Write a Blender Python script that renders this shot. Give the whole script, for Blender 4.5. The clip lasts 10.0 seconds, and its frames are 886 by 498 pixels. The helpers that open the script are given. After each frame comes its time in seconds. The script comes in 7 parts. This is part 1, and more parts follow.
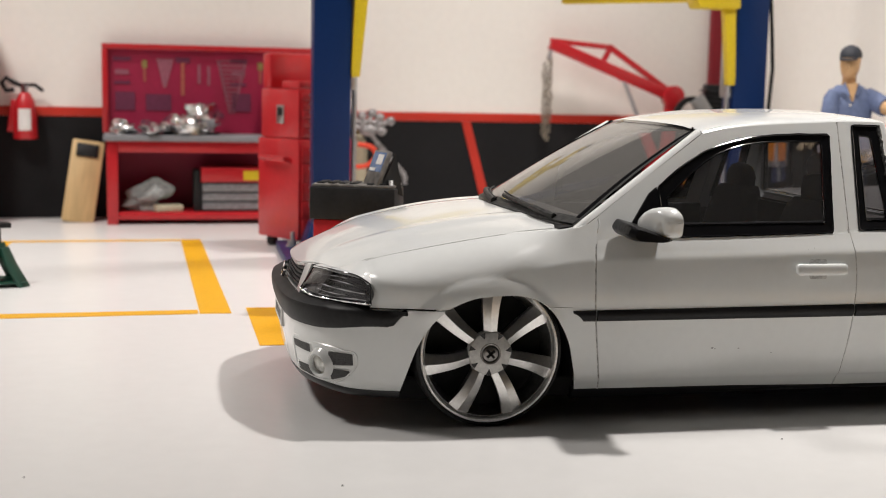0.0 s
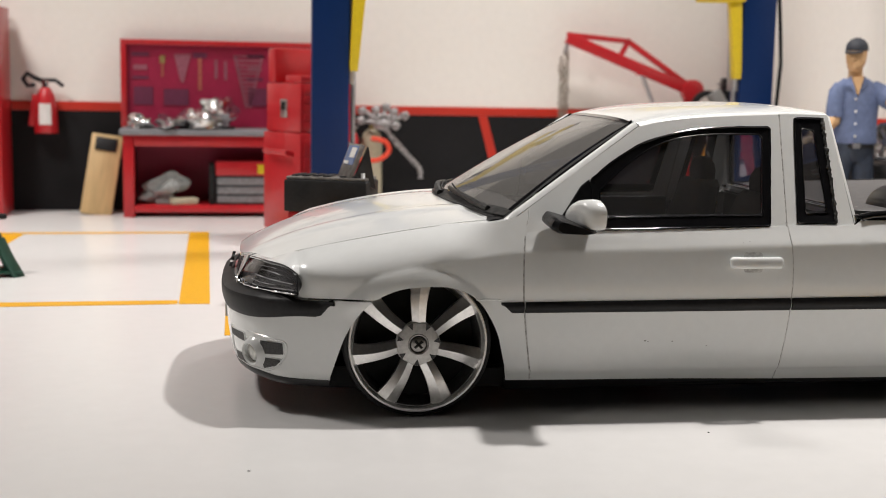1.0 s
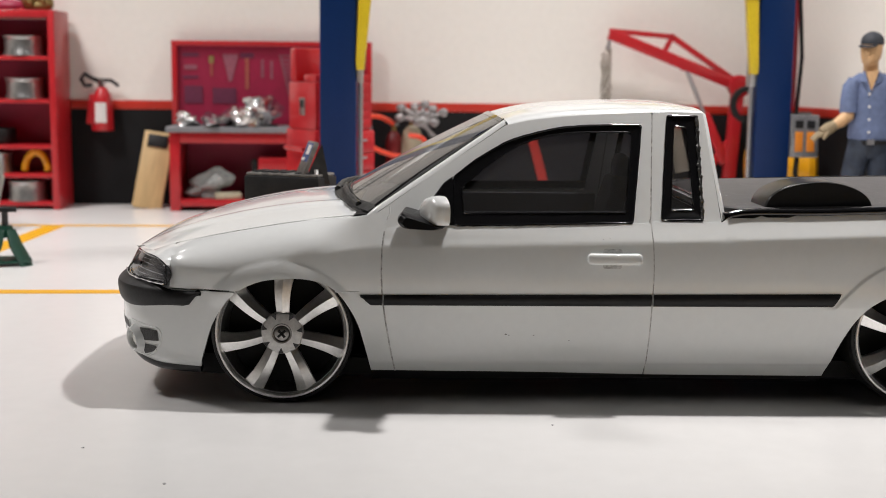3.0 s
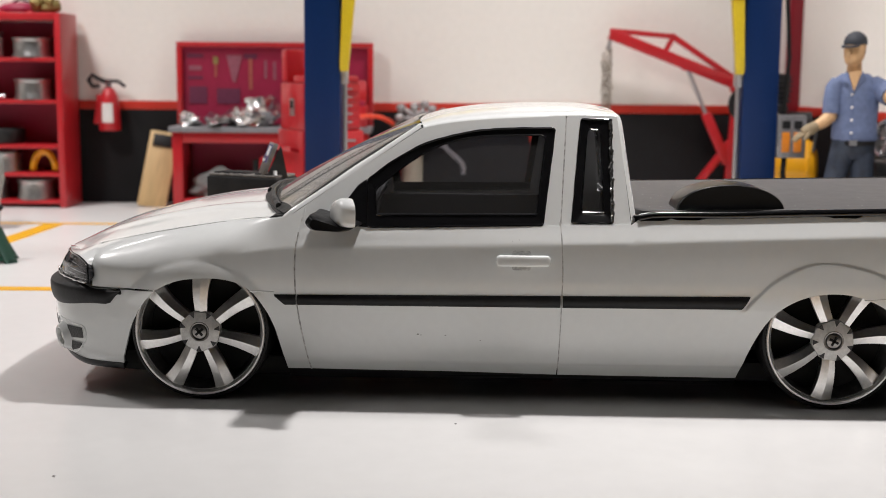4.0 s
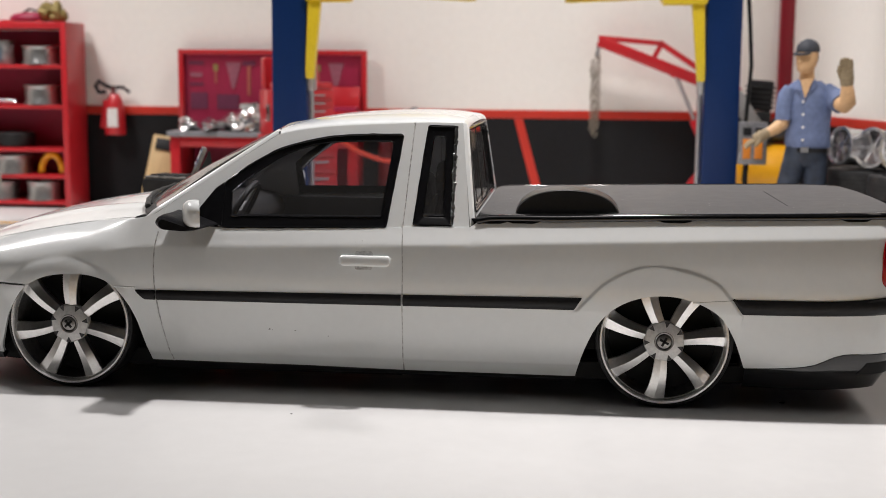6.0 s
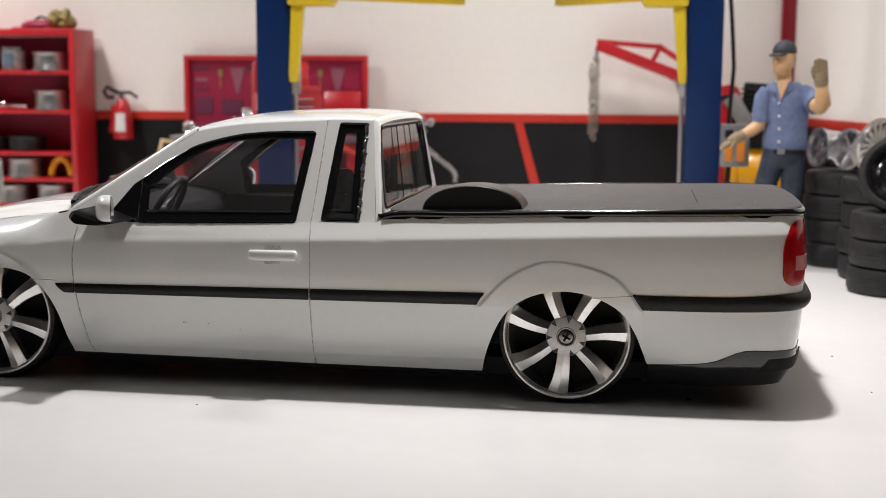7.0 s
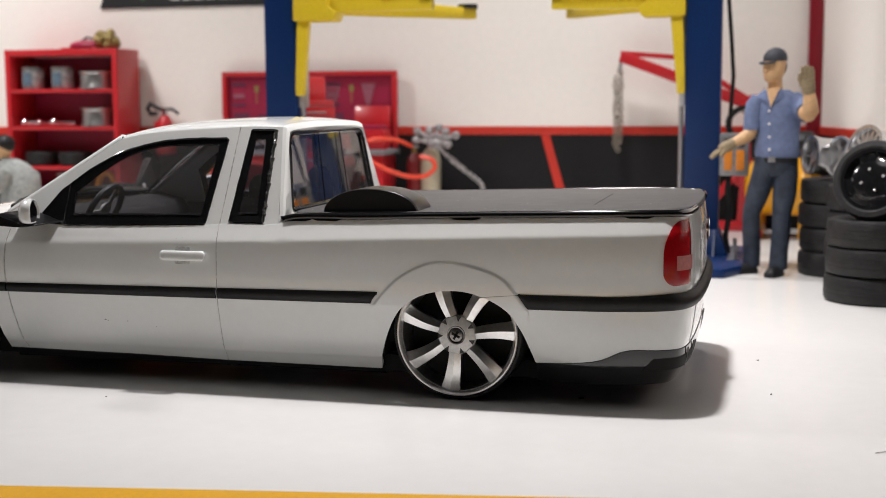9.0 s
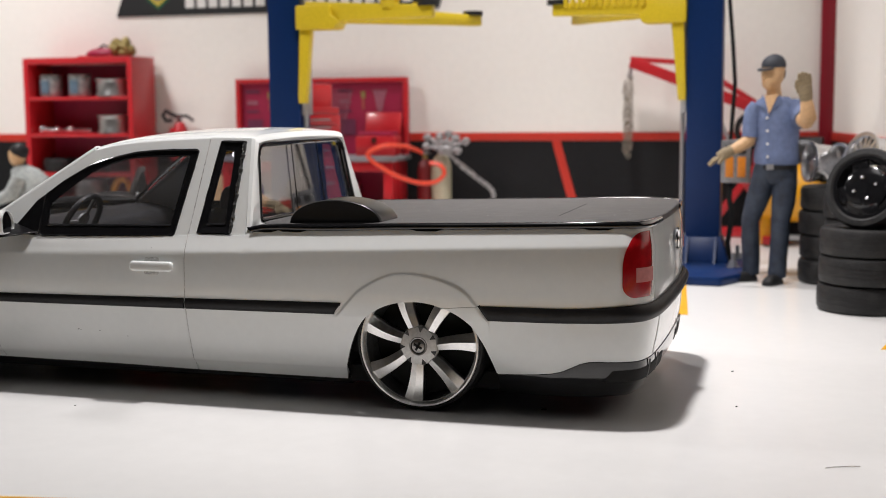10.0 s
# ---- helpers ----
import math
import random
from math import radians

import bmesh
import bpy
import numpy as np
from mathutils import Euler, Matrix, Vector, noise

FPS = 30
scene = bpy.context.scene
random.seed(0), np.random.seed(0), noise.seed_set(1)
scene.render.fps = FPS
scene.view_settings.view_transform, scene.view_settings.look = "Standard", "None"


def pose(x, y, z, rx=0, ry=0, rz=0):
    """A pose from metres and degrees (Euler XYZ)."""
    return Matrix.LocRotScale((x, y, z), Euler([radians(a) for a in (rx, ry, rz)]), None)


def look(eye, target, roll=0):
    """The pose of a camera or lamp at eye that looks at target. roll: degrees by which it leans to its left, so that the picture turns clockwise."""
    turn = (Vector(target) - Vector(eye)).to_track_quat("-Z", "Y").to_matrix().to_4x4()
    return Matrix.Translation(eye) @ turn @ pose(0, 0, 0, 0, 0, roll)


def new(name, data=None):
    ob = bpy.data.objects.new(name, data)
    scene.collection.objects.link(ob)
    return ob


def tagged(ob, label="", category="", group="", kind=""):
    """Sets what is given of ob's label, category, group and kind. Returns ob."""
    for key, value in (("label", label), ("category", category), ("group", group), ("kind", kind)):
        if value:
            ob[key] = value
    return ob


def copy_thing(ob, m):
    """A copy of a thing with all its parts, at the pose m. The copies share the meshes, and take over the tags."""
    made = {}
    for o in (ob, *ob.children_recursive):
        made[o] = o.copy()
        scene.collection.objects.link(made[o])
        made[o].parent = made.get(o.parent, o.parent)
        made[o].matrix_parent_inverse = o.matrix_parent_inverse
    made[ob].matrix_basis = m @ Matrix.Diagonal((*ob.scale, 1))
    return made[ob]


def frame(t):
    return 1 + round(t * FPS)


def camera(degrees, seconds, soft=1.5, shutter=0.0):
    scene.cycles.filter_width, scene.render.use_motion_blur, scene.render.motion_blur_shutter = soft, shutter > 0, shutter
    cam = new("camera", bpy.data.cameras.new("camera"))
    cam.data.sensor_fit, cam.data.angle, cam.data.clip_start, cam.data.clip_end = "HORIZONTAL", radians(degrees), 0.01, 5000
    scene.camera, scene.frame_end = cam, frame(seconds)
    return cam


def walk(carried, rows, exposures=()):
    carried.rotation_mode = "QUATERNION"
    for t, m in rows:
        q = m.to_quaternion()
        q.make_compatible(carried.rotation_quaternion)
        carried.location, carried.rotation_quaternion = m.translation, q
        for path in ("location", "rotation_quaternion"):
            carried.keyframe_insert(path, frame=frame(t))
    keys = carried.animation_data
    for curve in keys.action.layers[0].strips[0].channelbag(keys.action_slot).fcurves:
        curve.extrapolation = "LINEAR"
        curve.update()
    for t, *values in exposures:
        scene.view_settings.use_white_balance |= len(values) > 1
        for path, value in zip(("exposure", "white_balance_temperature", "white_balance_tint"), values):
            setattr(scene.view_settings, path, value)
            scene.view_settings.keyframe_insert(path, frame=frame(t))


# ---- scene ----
# Lengths below are in centimetres; cm() and part() turn them into metres.
cam = camera(39.27, 10.0, soft=0.85)
PATH = [
    (0.0, -6.186, -25.064, 7.170, -11.528, -7.384, 1.177),
    (0.5, -4.891, -25.535, 7.220, -10.072, -7.538, 1.066),
    (1.0, -3.288, -25.834, 7.173, -8.325, -7.652, 1.065),
    (1.5, -1.974, -26.155, 7.220, -6.733, -7.791, 1.139),
    (2.0, -0.283, -26.517, 7.334, -4.696, -7.991, 0.945),
    (2.5, 1.412, -27.016, 7.335, -2.734, -7.912, 0.748),
    (4.0, 6.431, -27.779, 7.560, 1.754, -8.109, 0.495),
    (4.5, 7.957, -28.167, 7.610, 2.864, -8.067, 0.483),
    (5.0, 9.305, -28.369, 7.532, 3.864, -7.860, 0.484),
    (5.5, 10.592, -28.825, 7.763, 4.750, -7.966, 0.520),
    (7.0, 16.074, -28.762, 7.472, 9.040, -7.543, 0.312),
    (7.5, 17.844, -28.549, 7.405, 10.515, -7.253, 0.133),
    (8.0, 19.544, -28.671, 7.484, 12.186, -7.191, -0.152),
    (8.5, 20.437, -28.686, 7.319, 13.268, -6.975, -0.070),
    (9.0, 21.599, -28.611, 7.159, 14.642, -6.682, -0.286),
    (9.5, 22.788, -28.570, 7.458, 15.820, -6.731, -0.386),
    (10.0, 23.528, -28.137, 7.367, 16.701, -6.555, -0.476),
]


def eye_pose(x, y, z, yaw, pitch, roll):
    return pose(x / 100, y / 100, z / 100, 0, 0, yaw) @ pose(0, 0, 0, 90 + pitch) @ pose(0, 0, 0, 0, 0, roll)


walk(cam, [(t, eye_pose(*row)) for t, *row in PATH], [(0.0, 0.0, 6800, 12), (2.5, 0.0, 6620, 12), (5.0, 0.0, 6560, 13), (10.0, 0.0, 6540, 13)])
cam.data.dof.use_dof, cam.data.dof.focus_distance, cam.data.dof.aperture_fstop = True, 0.295, 29.0

# ---- world and lamps ----
world = bpy.data.worlds.new("room_air")
scene.world = world
world.use_nodes = True
world.node_tree.nodes["Background"].inputs[0].default_value = (0.80, 0.86, 1.0, 1)
world.node_tree.nodes["Background"].inputs[1].default_value = 0.05


def lamp(name, x, y, z, size, watts, colour, target=None, shape="DISK", spread=180):
    data = bpy.data.lights.new(name, "AREA")
    data.shape, data.size, data.energy, data.color, data.spread = shape, size / 100, watts, colour, radians(spread)
    ob = new(name, data)
    ob.matrix_world = look((x / 100, y / 100, z / 100), tuple(v / 100 for v in (target or (x, y, 0))))
    return ob


lamp("ceiling_lamp_right", 14.4, 7.0, 37.6, 2.2, 0.635, (1.0, 0.98, 0.965), spread=105)
lamp("ceiling_lamp_back", 11.0, 31.0, 37.6, 4.0, 0.34, (1.0, 0.98, 0.965), spread=95)
# Fill light added to brighten the left wall; no known source.
lamp("ceiling_lamp_corner", -24.0, 29.0, 37.6, 4.0, 0.32, (1.0, 0.98, 0.965), spread=95)
lamp("ceiling_lamp_left", -27.0, 12.0, 37.6, 6.0, 0.98, (1.0, 0.98, 0.965))
lamp("ceiling_lamp_front", 9.0, -3.0, 37.6, 12.0, 0.065, (1.0, 0.98, 0.965))
# Weak, wide fill light added in front; no known source.
lamp("room_lamp", 8.0, -24.0, 60.0, 34.0, 0.04, (1.0, 0.98, 0.96), (9, -22, 0))

# ---- helpers for shapes ----
V = Vector


def cm(x, y, z, rx=0, ry=0, rz=0):
    return pose(x / 100, y / 100, z / 100, rx, ry, rz)


def part(name, bm, material, parent=None, label="", bevel=0.0, smooth=35, clean=True, segments=2):
    """Links a bmesh, in centimetres, as one mesh object under a thing or a part."""
    if clean:
        bmesh.ops.recalc_face_normals(bm, faces=bm.faces)
    if bevel:
        bm.normal_update()
        sharp = [e for e in bm.edges if len(e.link_faces) == 2 and e.calc_face_angle(0) > 0.5]
        bmesh.ops.bevel(bm, geom=sharp, offset=bevel, segments=segments, affect="EDGES", profile=0.5, clamp_overlap=True)
    bmesh.ops.scale(bm, vec=(0.01, 0.01, 0.01), verts=bm.verts)
    bm.normal_update()
    for f in bm.faces:
        f.smooth = True
    for e in bm.edges:
        e.smooth = not (len(e.link_faces) == 2 and e.calc_face_angle(0) > radians(smooth))
    mesh = bpy.data.meshes.new(name)
    bm.to_mesh(mesh)
    bm.free()
    for m in material if isinstance(material, (list, tuple)) else (material,):
        mesh.materials.append(m)
    ob = new(name, mesh)
    if parent:
        ob.parent = parent
    if label:
        ob["label"] = label
    return ob


def same_mesh(ob, parent, m=None):
    """A further part on the mesh of an alike one."""
    o = new(ob.name.split(".")[0], ob.data)
    o.parent = parent
    if m:
        o.matrix_basis = m
    return o


def thing(name, label, category, m=None, group=""):
    ob = new(name)
    ob.empty_display_size = 0.01
    if m:
        ob.matrix_basis = m
    return tagged(ob, label, category, group)


def box(bm, x0, x1, y0, y1, z0, z1, m=None, mi=0):
    vs = [bm.verts.new(V(p)) for p in ((x0, y0, z0), (x1, y0, z0), (x1, y1, z0), (x0, y1, z0), (x0, y0, z1), (x1, y0, z1), (x1, y1, z1), (x0, y1, z1))]
    for q in ((3, 2, 1, 0), (4, 5, 6, 7), (0, 1, 5, 4), (1, 2, 6, 5), (2, 3, 7, 6), (3, 0, 4, 7)):
        f = bm.faces.new([vs[i] for i in q])
        f.material_index = mi
    if m:
        for v in vs:
            v.co = m @ v.co
    return bm


def rings(bm, loops, closed=True, caps=True, mi=0):
    """Skins a list of loops of points."""
    rows = [[bm.verts.new(V(p)) for p in loop] for loop in loops]
    n = len(rows[0])
    for a, b in zip(rows, rows[1:]):
        for i in range(n if closed else n - 1):
            f = bm.faces.new((a[i], a[(i + 1) % n], b[(i + 1) % n], b[i]))
            f.material_index = mi
    if caps and closed:
        for row in (rows[0][::-1], rows[-1]):
            f = bm.faces.new(row)
            f.material_index = mi
    return bm


def frame_of(a, b):
    d = (V(b) - V(a)).normalized()
    u = d.orthogonal().normalized()
    return u, d.cross(u)


def cyl(bm, a, b, r, r2=None, n=20, mi=0):
    u, w = frame_of(a, b)
    r2 = r if r2 is None else r2
    ring = [(math.cos(2 * math.pi * i / n), math.sin(2 * math.pi * i / n)) for i in range(n)]
    return rings(bm, [[V(p) + (u * c + w * s) * k for c, s in ring] for p, k in ((a, r), (b, r2))], mi=mi)


def tube(bm, pts, r, n=8, closed=False, mi=0, radii=None):
    pts = [V(p) for p in pts]
    loops, u = [], None
    for i, p in enumerate(pts):
        a = pts[i - 1] if i or closed else p
        b = pts[(i + 1) % len(pts)] if i < len(pts) - 1 or closed else p
        d = (b - a).normalized()
        u = (d.orthogonal() if u is None else u - d * u.dot(d)).normalized()
        w = d.cross(u)
        k = radii[i] if radii else r
        loops.append([p + (u * math.cos(2 * math.pi * j / n) + w * math.sin(2 * math.pi * j / n)) * k for j in range(n)])
    if closed:
        loops.append(loops[0])
        rings(bm, loops, caps=False, mi=mi)
        bmesh.ops.remove_doubles(bm, verts=bm.verts, dist=1e-5)
        return bm
    return rings(bm, loops, mi=mi)


def lathe(bm, profile, m=None, n=48, mi=0, closed=False):
    """Turns (radius, height) pairs about the local z axis."""
    m = m or Matrix()
    loops = [[m @ V((r * math.cos(2 * math.pi * i / n), r * math.sin(2 * math.pi * i / n), h)) for i in range(n)] for r, h in profile]
    if closed:
        loops.append(loops[0])
    rings(bm, loops, caps=not closed, mi=mi)
    if closed:
        bmesh.ops.remove_doubles(bm, verts=bm.verts, dist=1e-5)
    return bm


def prism(bm, poly, place, d0, d1, mi=0):
    """A polygon's (u, v) points through place(u, v, d), from depth d0 to d1."""
    return rings(bm, [[place(u, v, d) for u, v in poly] for d in (d0, d1)], mi=mi)


def grid(bm, fn, us, vs, mi=0):
    rows = [[bm.verts.new(V(fn(u, v))) for v in vs] for u in us]
    for a, b in zip(rows, rows[1:]):
        for i in range(len(vs) - 1):
            f = bm.faces.new((a[i], b[i], b[i + 1], a[i + 1]))
            f.material_index = mi
    return bm


def blob(bm, c, r, squash=(1, 1, 1), m=None, n=12, rough=0.0, mi=0, seed=0):
    made = bmesh.ops.create_uvsphere(bm, u_segments=n + 4, v_segments=n, radius=1.0)
    for v in made["verts"]:
        k = 1 + rough * noise.noise(v.co * 1.7 + V((seed * 3.1, seed, 0)))
        p = V((v.co.x * squash[0], v.co.y * squash[1], v.co.z * squash[2])) * r * k
        v.co = V(c) + ((m @ p) if m else p)
        for f in v.link_faces:
            f.material_index = mi
    return bm


def span(a, b, n):
    return [a + (b - a) * i / n for i in range(n + 1)]


def lerp(table, x):
    """Smooth reading of a table of (x, y) pairs."""
    if x <= table[0][0]:
        return table[0][1]
    for i in range(len(table) - 1):
        (x0, y0), (x1, y1) = table[i], table[i + 1]
        if x <= x1:
            t = (x - x0) / (x1 - x0)
            m0 = (y1 - table[i - 1][1]) / (x1 - table[i - 1][0]) if i else (y1 - y0) / (x1 - x0)
            m1 = (table[i + 2][1] - y0) / (table[i + 2][0] - x0) if i + 2 < len(table) else (y1 - y0) / (x1 - x0)
            h = x1 - x0
            return (2 * t**3 - 3 * t**2 + 1) * y0 + (t**3 - 2 * t**2 + t) * h * m0 + (3 * t**2 - 2 * t**3) * y1 + (t**3 - t**2) * h * m1
    return table[-1][1]


def step(a, b, x):
    t = min(1, max(0, (x - a) / (b - a)))
    return t * t * (3 - 2 * t)


def outset(bm, thickness):
    """Gives a sheet its thickness, inwards along its normals."""
    bmesh.ops.recalc_face_normals(bm, faces=bm.faces)
    bmesh.ops.solidify(bm, geom=bm.faces[:], thickness=thickness)
    return bm


def rounded(poly, r=0.12, n=4):
    """A polygon with its corners rounded; a corner's own radius may follow its place."""
    out = []
    for i, p in enumerate(poly):
        k = p[2] if len(p) > 2 else r
        c, a, b = V(p[:2]), V(poly[i - 1][:2]), V(poly[(i + 1) % len(poly)][:2])
        da, db = (a - c), (b - c)
        k = min(k, da.length * 0.45, db.length * 0.45)
        p0, p1 = c + da.normalized() * k, c + db.normalized() * k
        for t in span(0, 1, n):
            q = (1 - t) ** 2 * p0 + 2 * t * (1 - t) * c + t * t * p1
            out.append((q.x, q.y))
    return out


# ---- materials ----
def material(name, colour, rough=0.5, metal=0.0, vary=0.08, scale=900.0, bump=0.0, bump_scale=None, coat=0.0, second=None, blotch=0.0, blotch_scale=60.0, rough_vary=0.1, spec=0.5, by_object=0.0, stretch=None):
    mat = bpy.data.materials.new(name)
    mat.use_nodes = True
    nodes, links = mat.node_tree.nodes, mat.node_tree.links
    bsdf = nodes["Principled BSDF"]
    coord = nodes.new("ShaderNodeTexCoord")
    out = coord.outputs["Object"]
    if stretch:
        mapping = nodes.new("ShaderNodeMapping")
        mapping.inputs["Scale"].default_value = stretch
        links.new(out, mapping.inputs[0])
        out = mapping.outputs[0]

    def noise_node(s, detail=4.0):
        n = nodes.new("ShaderNodeTexNoise")
        n.inputs["Scale"].default_value, n.inputs["Detail"].default_value = s, detail
        links.new(out, n.inputs["Vector"])
        return n.outputs["Fac"]

    def mix(a, b, fac):
        m = nodes.new("ShaderNodeMix")
        m.data_type = "RGBA"
        links.new(fac, m.inputs[0])
        for socket, value in ((m.inputs[6], a), (m.inputs[7], b)):
            if isinstance(value, tuple):
                socket.default_value = (*value, 1)
            else:
                links.new(value, socket)
        return m.outputs[2]

    def ramp(fac, lo, hi):
        r = nodes.new("ShaderNodeMapRange")
        r.inputs[1].default_value, r.inputs[2].default_value = lo, hi
        links.new(fac, r.inputs[0])
        return r.outputs[0]

    grain = noise_node(scale)
    dark = tuple(max(0, c * (1 - vary)) for c in colour)
    light = tuple(min(1, c * (1 + vary)) for c in colour)
    base = mix(dark, light, ramp(grain, 0.3, 0.7))
    if blotch:
        patch = ramp(noise_node(blotch_scale, 6.0), 0.48, 0.72)
        fade = nodes.new("ShaderNodeMath")
        fade.operation = "MULTIPLY"
        links.new(patch, fade.inputs[0])
        fade.inputs[1].default_value = blotch
        base = mix(base, second or tuple(c * 0.6 for c in colour), fade.outputs[0])
    if by_object:
        info = nodes.new("ShaderNodeObjectInfo")
        bright = nodes.new("ShaderNodeHueSaturation")
        r = nodes.new("ShaderNodeMapRange")
        r.inputs[3].default_value, r.inputs[4].default_value = 1 - by_object, 1 + by_object
        links.new(info.outputs["Random"], r.inputs[0])
        links.new(r.outputs[0], bright.inputs["Value"])
        links.new(base, bright.inputs["Color"])
        base = bright.outputs[0]
    links.new(base, bsdf.inputs["Base Color"])
    r = nodes.new("ShaderNodeMapRange")
    r.inputs[3].default_value, r.inputs[4].default_value = max(0.02, rough - rough_vary * rough), min(1, rough + rough_vary * rough)
    links.new(noise_node(scale * 0.23), r.inputs[0])
    links.new(r.outputs[0], bsdf.inputs["Roughness"])
    bsdf.inputs["Metallic"].default_value = metal
    bsdf.inputs["Specular IOR Level"].default_value = spec
    bsdf.inputs["Coat Weight"].default_value = coat
    bsdf.inputs["Coat Roughness"].default_value = 0.04
    if bump:
        b = nodes.new("ShaderNodeBump")
        b.inputs["Strength"].default_value, b.inputs["Distance"].default_value = bump, 0.0002
        links.new(noise_node(bump_scale or scale), b.inputs["Height"])
        links.new(b.outputs[0], bsdf.inputs["Normal"])
    return mat


def glass_material(name, tint, gloss=1.0, rough=0.02, dirt=0.0):
    """A thin clear pane: it lets light straight through and mirrors by Fresnel."""
    mat = bpy.data.materials.new(name)
    mat.use_nodes = True
    nodes, links = mat.node_tree.nodes, mat.node_tree.links
    nodes.remove(nodes["Principled BSDF"])
    clear, shine, both = nodes.new("ShaderNodeBsdfTransparent"), nodes.new("ShaderNodeBsdfGlossy"), nodes.new("ShaderNodeMixShader")
    clear.inputs[0].default_value = (*tint, 1)
    shine.inputs["Roughness"].default_value = rough
    facing, power, rise = nodes.new("ShaderNodeLayerWeight"), nodes.new("ShaderNodeMath"), nodes.new("ShaderNodeMapRange")
    facing.inputs[0].default_value = 0.5
    power.operation = "POWER"
    power.inputs[1].default_value = 4.5
    links.new(facing.outputs["Facing"], power.inputs[0])
    links.new(power.outputs[0], rise.inputs[0])
    rise.inputs[3].default_value, rise.inputs[4].default_value = 0.03 * gloss, 0.9
    links.new(rise.outputs[0], both.inputs[0])
    links.new(clear.outputs[0], both.inputs[1])
    links.new(shine.outputs[0], both.inputs[2])
    last = both.outputs[0]
    if dirt:
        coord, specks, r = nodes.new("ShaderNodeTexCoord"), nodes.new("ShaderNodeTexNoise"), nodes.new("ShaderNodeMapRange")
        specks.inputs["Scale"].default_value, specks.inputs["Detail"].default_value = 2600.0, 3.0
        links.new(coord.outputs["Object"], specks.inputs["Vector"])
        r.inputs[1].default_value, r.inputs[2].default_value, r.inputs[3].default_value, r.inputs[4].default_value = 0.5, 0.8, dirt * 0.85, dirt * 1.45
        links.new(specks.outputs["Fac"], r.inputs[0])
        dust, more = nodes.new("ShaderNodeBsdfDiffuse"), nodes.new("ShaderNodeMixShader")
        dust.inputs[0].default_value = (0.6, 0.58, 0.55, 1)
        links.new(r.outputs[0], more.inputs[0])
        links.new(last, more.inputs[1])
        links.new(dust.outputs[0], more.inputs[2])
        last = more.outputs[0]
    links.new(last, nodes["Material Output"].inputs[0])
    return mat


WHITE = material("white_car_paint", (0.80, 0.82, 0.81), 0.22, vary=0.012, scale=500, coat=0.7, blotch=0.10, blotch_scale=45, second=(0.74, 0.745, 0.72), bump=0.02, bump_scale=900)
GLOSS_BLACK = material("glossy_black_paint", (0.008, 0.008, 0.009), 0.12, vary=0.3, bump=0.10, bump_scale=900, coat=0.5)
SATIN_BLACK = material("satin_black_plastic", (0.010, 0.010, 0.011), 0.3, vary=0.2)
MATT_BLACK = material("black_plastic", (0.014, 0.014, 0.015), 0.5, spec=0.25, vary=0.2, bump=0.15, bump_scale=2500, blotch=0.3, second=(0.05, 0.05, 0.05))
# Near-black plastic that also stands in for deep shade on hidden parts.
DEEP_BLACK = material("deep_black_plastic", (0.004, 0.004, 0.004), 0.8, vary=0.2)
SEAM = material("grey_seam", (0.20, 0.20, 0.20), 0.7, vary=0.3)
GLASS = glass_material("window_film", (0.895, 0.895, 0.92), 1.1, 0.02, 0.022)
REAR_GLASS = glass_material("rear_window_film", (0.9, 0.9, 0.9), 8.0, 0.012, 0.02)
WS_GLASS = glass_material("windscreen_film", (0.92, 0.92, 0.92), 1.6, 0.03, 0.10)
LENS = glass_material("clear_lens", (0.72, 0.72, 0.74), 1.4, 0.03)
CHROME = material("bright_chrome", (0.82, 0.82, 0.83), 0.09, 1.0, vary=0.05, bump=0.12, bump_scale=1500)
SILVER = material("machined_silver", (0.74, 0.735, 0.72), 0.30, 0.75, vary=0.10, scale=1500, bump=0.06, stretch=(1, 1, 0.2))
SPOKE = material("polished_spoke_metal", (0.84, 0.83, 0.81), 0.30, 1.0, vary=0.06, scale=1200, bump=0.08, bump_scale=900)
HUB = material("silver_hub_paint", (0.60, 0.59, 0.57), 0.38, 0.35, vary=0.12, scale=1200)
DARK_RIM = material("dark_grey_metal", (0.05, 0.05, 0.052), 0.4, 0.6, vary=0.2)
BARREL = material("grey_barrel_metal", (0.22, 0.22, 0.22), 0.35, 0.8, vary=0.2)
SCREW = material("dull_screw_steel", (0.30, 0.29, 0.28), 0.38, 1.0, vary=0.25)
RUBBER = material("tyre_rubber", (0.012, 0.012, 0.0125), 0.55, spec=0.35, vary=0.5, scale=1600, bump=0.7, bump_scale=1400, blotch=0.35, second=(0.05, 0.048, 0.046), blotch_scale=220)
LID = material("grey_bed_cover", (0.062, 0.060, 0.060), 0.55, spec=0.3, vary=0.12, scale=1200, bump=0.2, bump_scale=1400, blotch=0.35, second=(0.085, 0.082, 0.08), blotch_scale=90)
TAIL = material("red_lamp_plastic", (0.34, 0.004, 0.007), 0.2, vary=0.12, coat=0.25)
TAIL_PALE = material("pale_lamp_plastic", (0.55, 0.22, 0.21), 0.2, vary=0.08, coat=0.6)
SEAT = material("dark_seat_cloth", (0.019, 0.019, 0.022), 0.85, vary=0.25, bump=0.3)
RED = material("red_enamel", (0.52, 0.018, 0.025), 0.34, vary=0.06, scale=400, coat=0.25, blotch=0.25, second=(0.40, 0.012, 0.02), bump=0.06)
DARK_RED = material("dark_red_board", (0.33, 0.009, 0.052), 0.5, vary=0.1, blotch=0.3, second=(0.20, 0.008, 0.03))
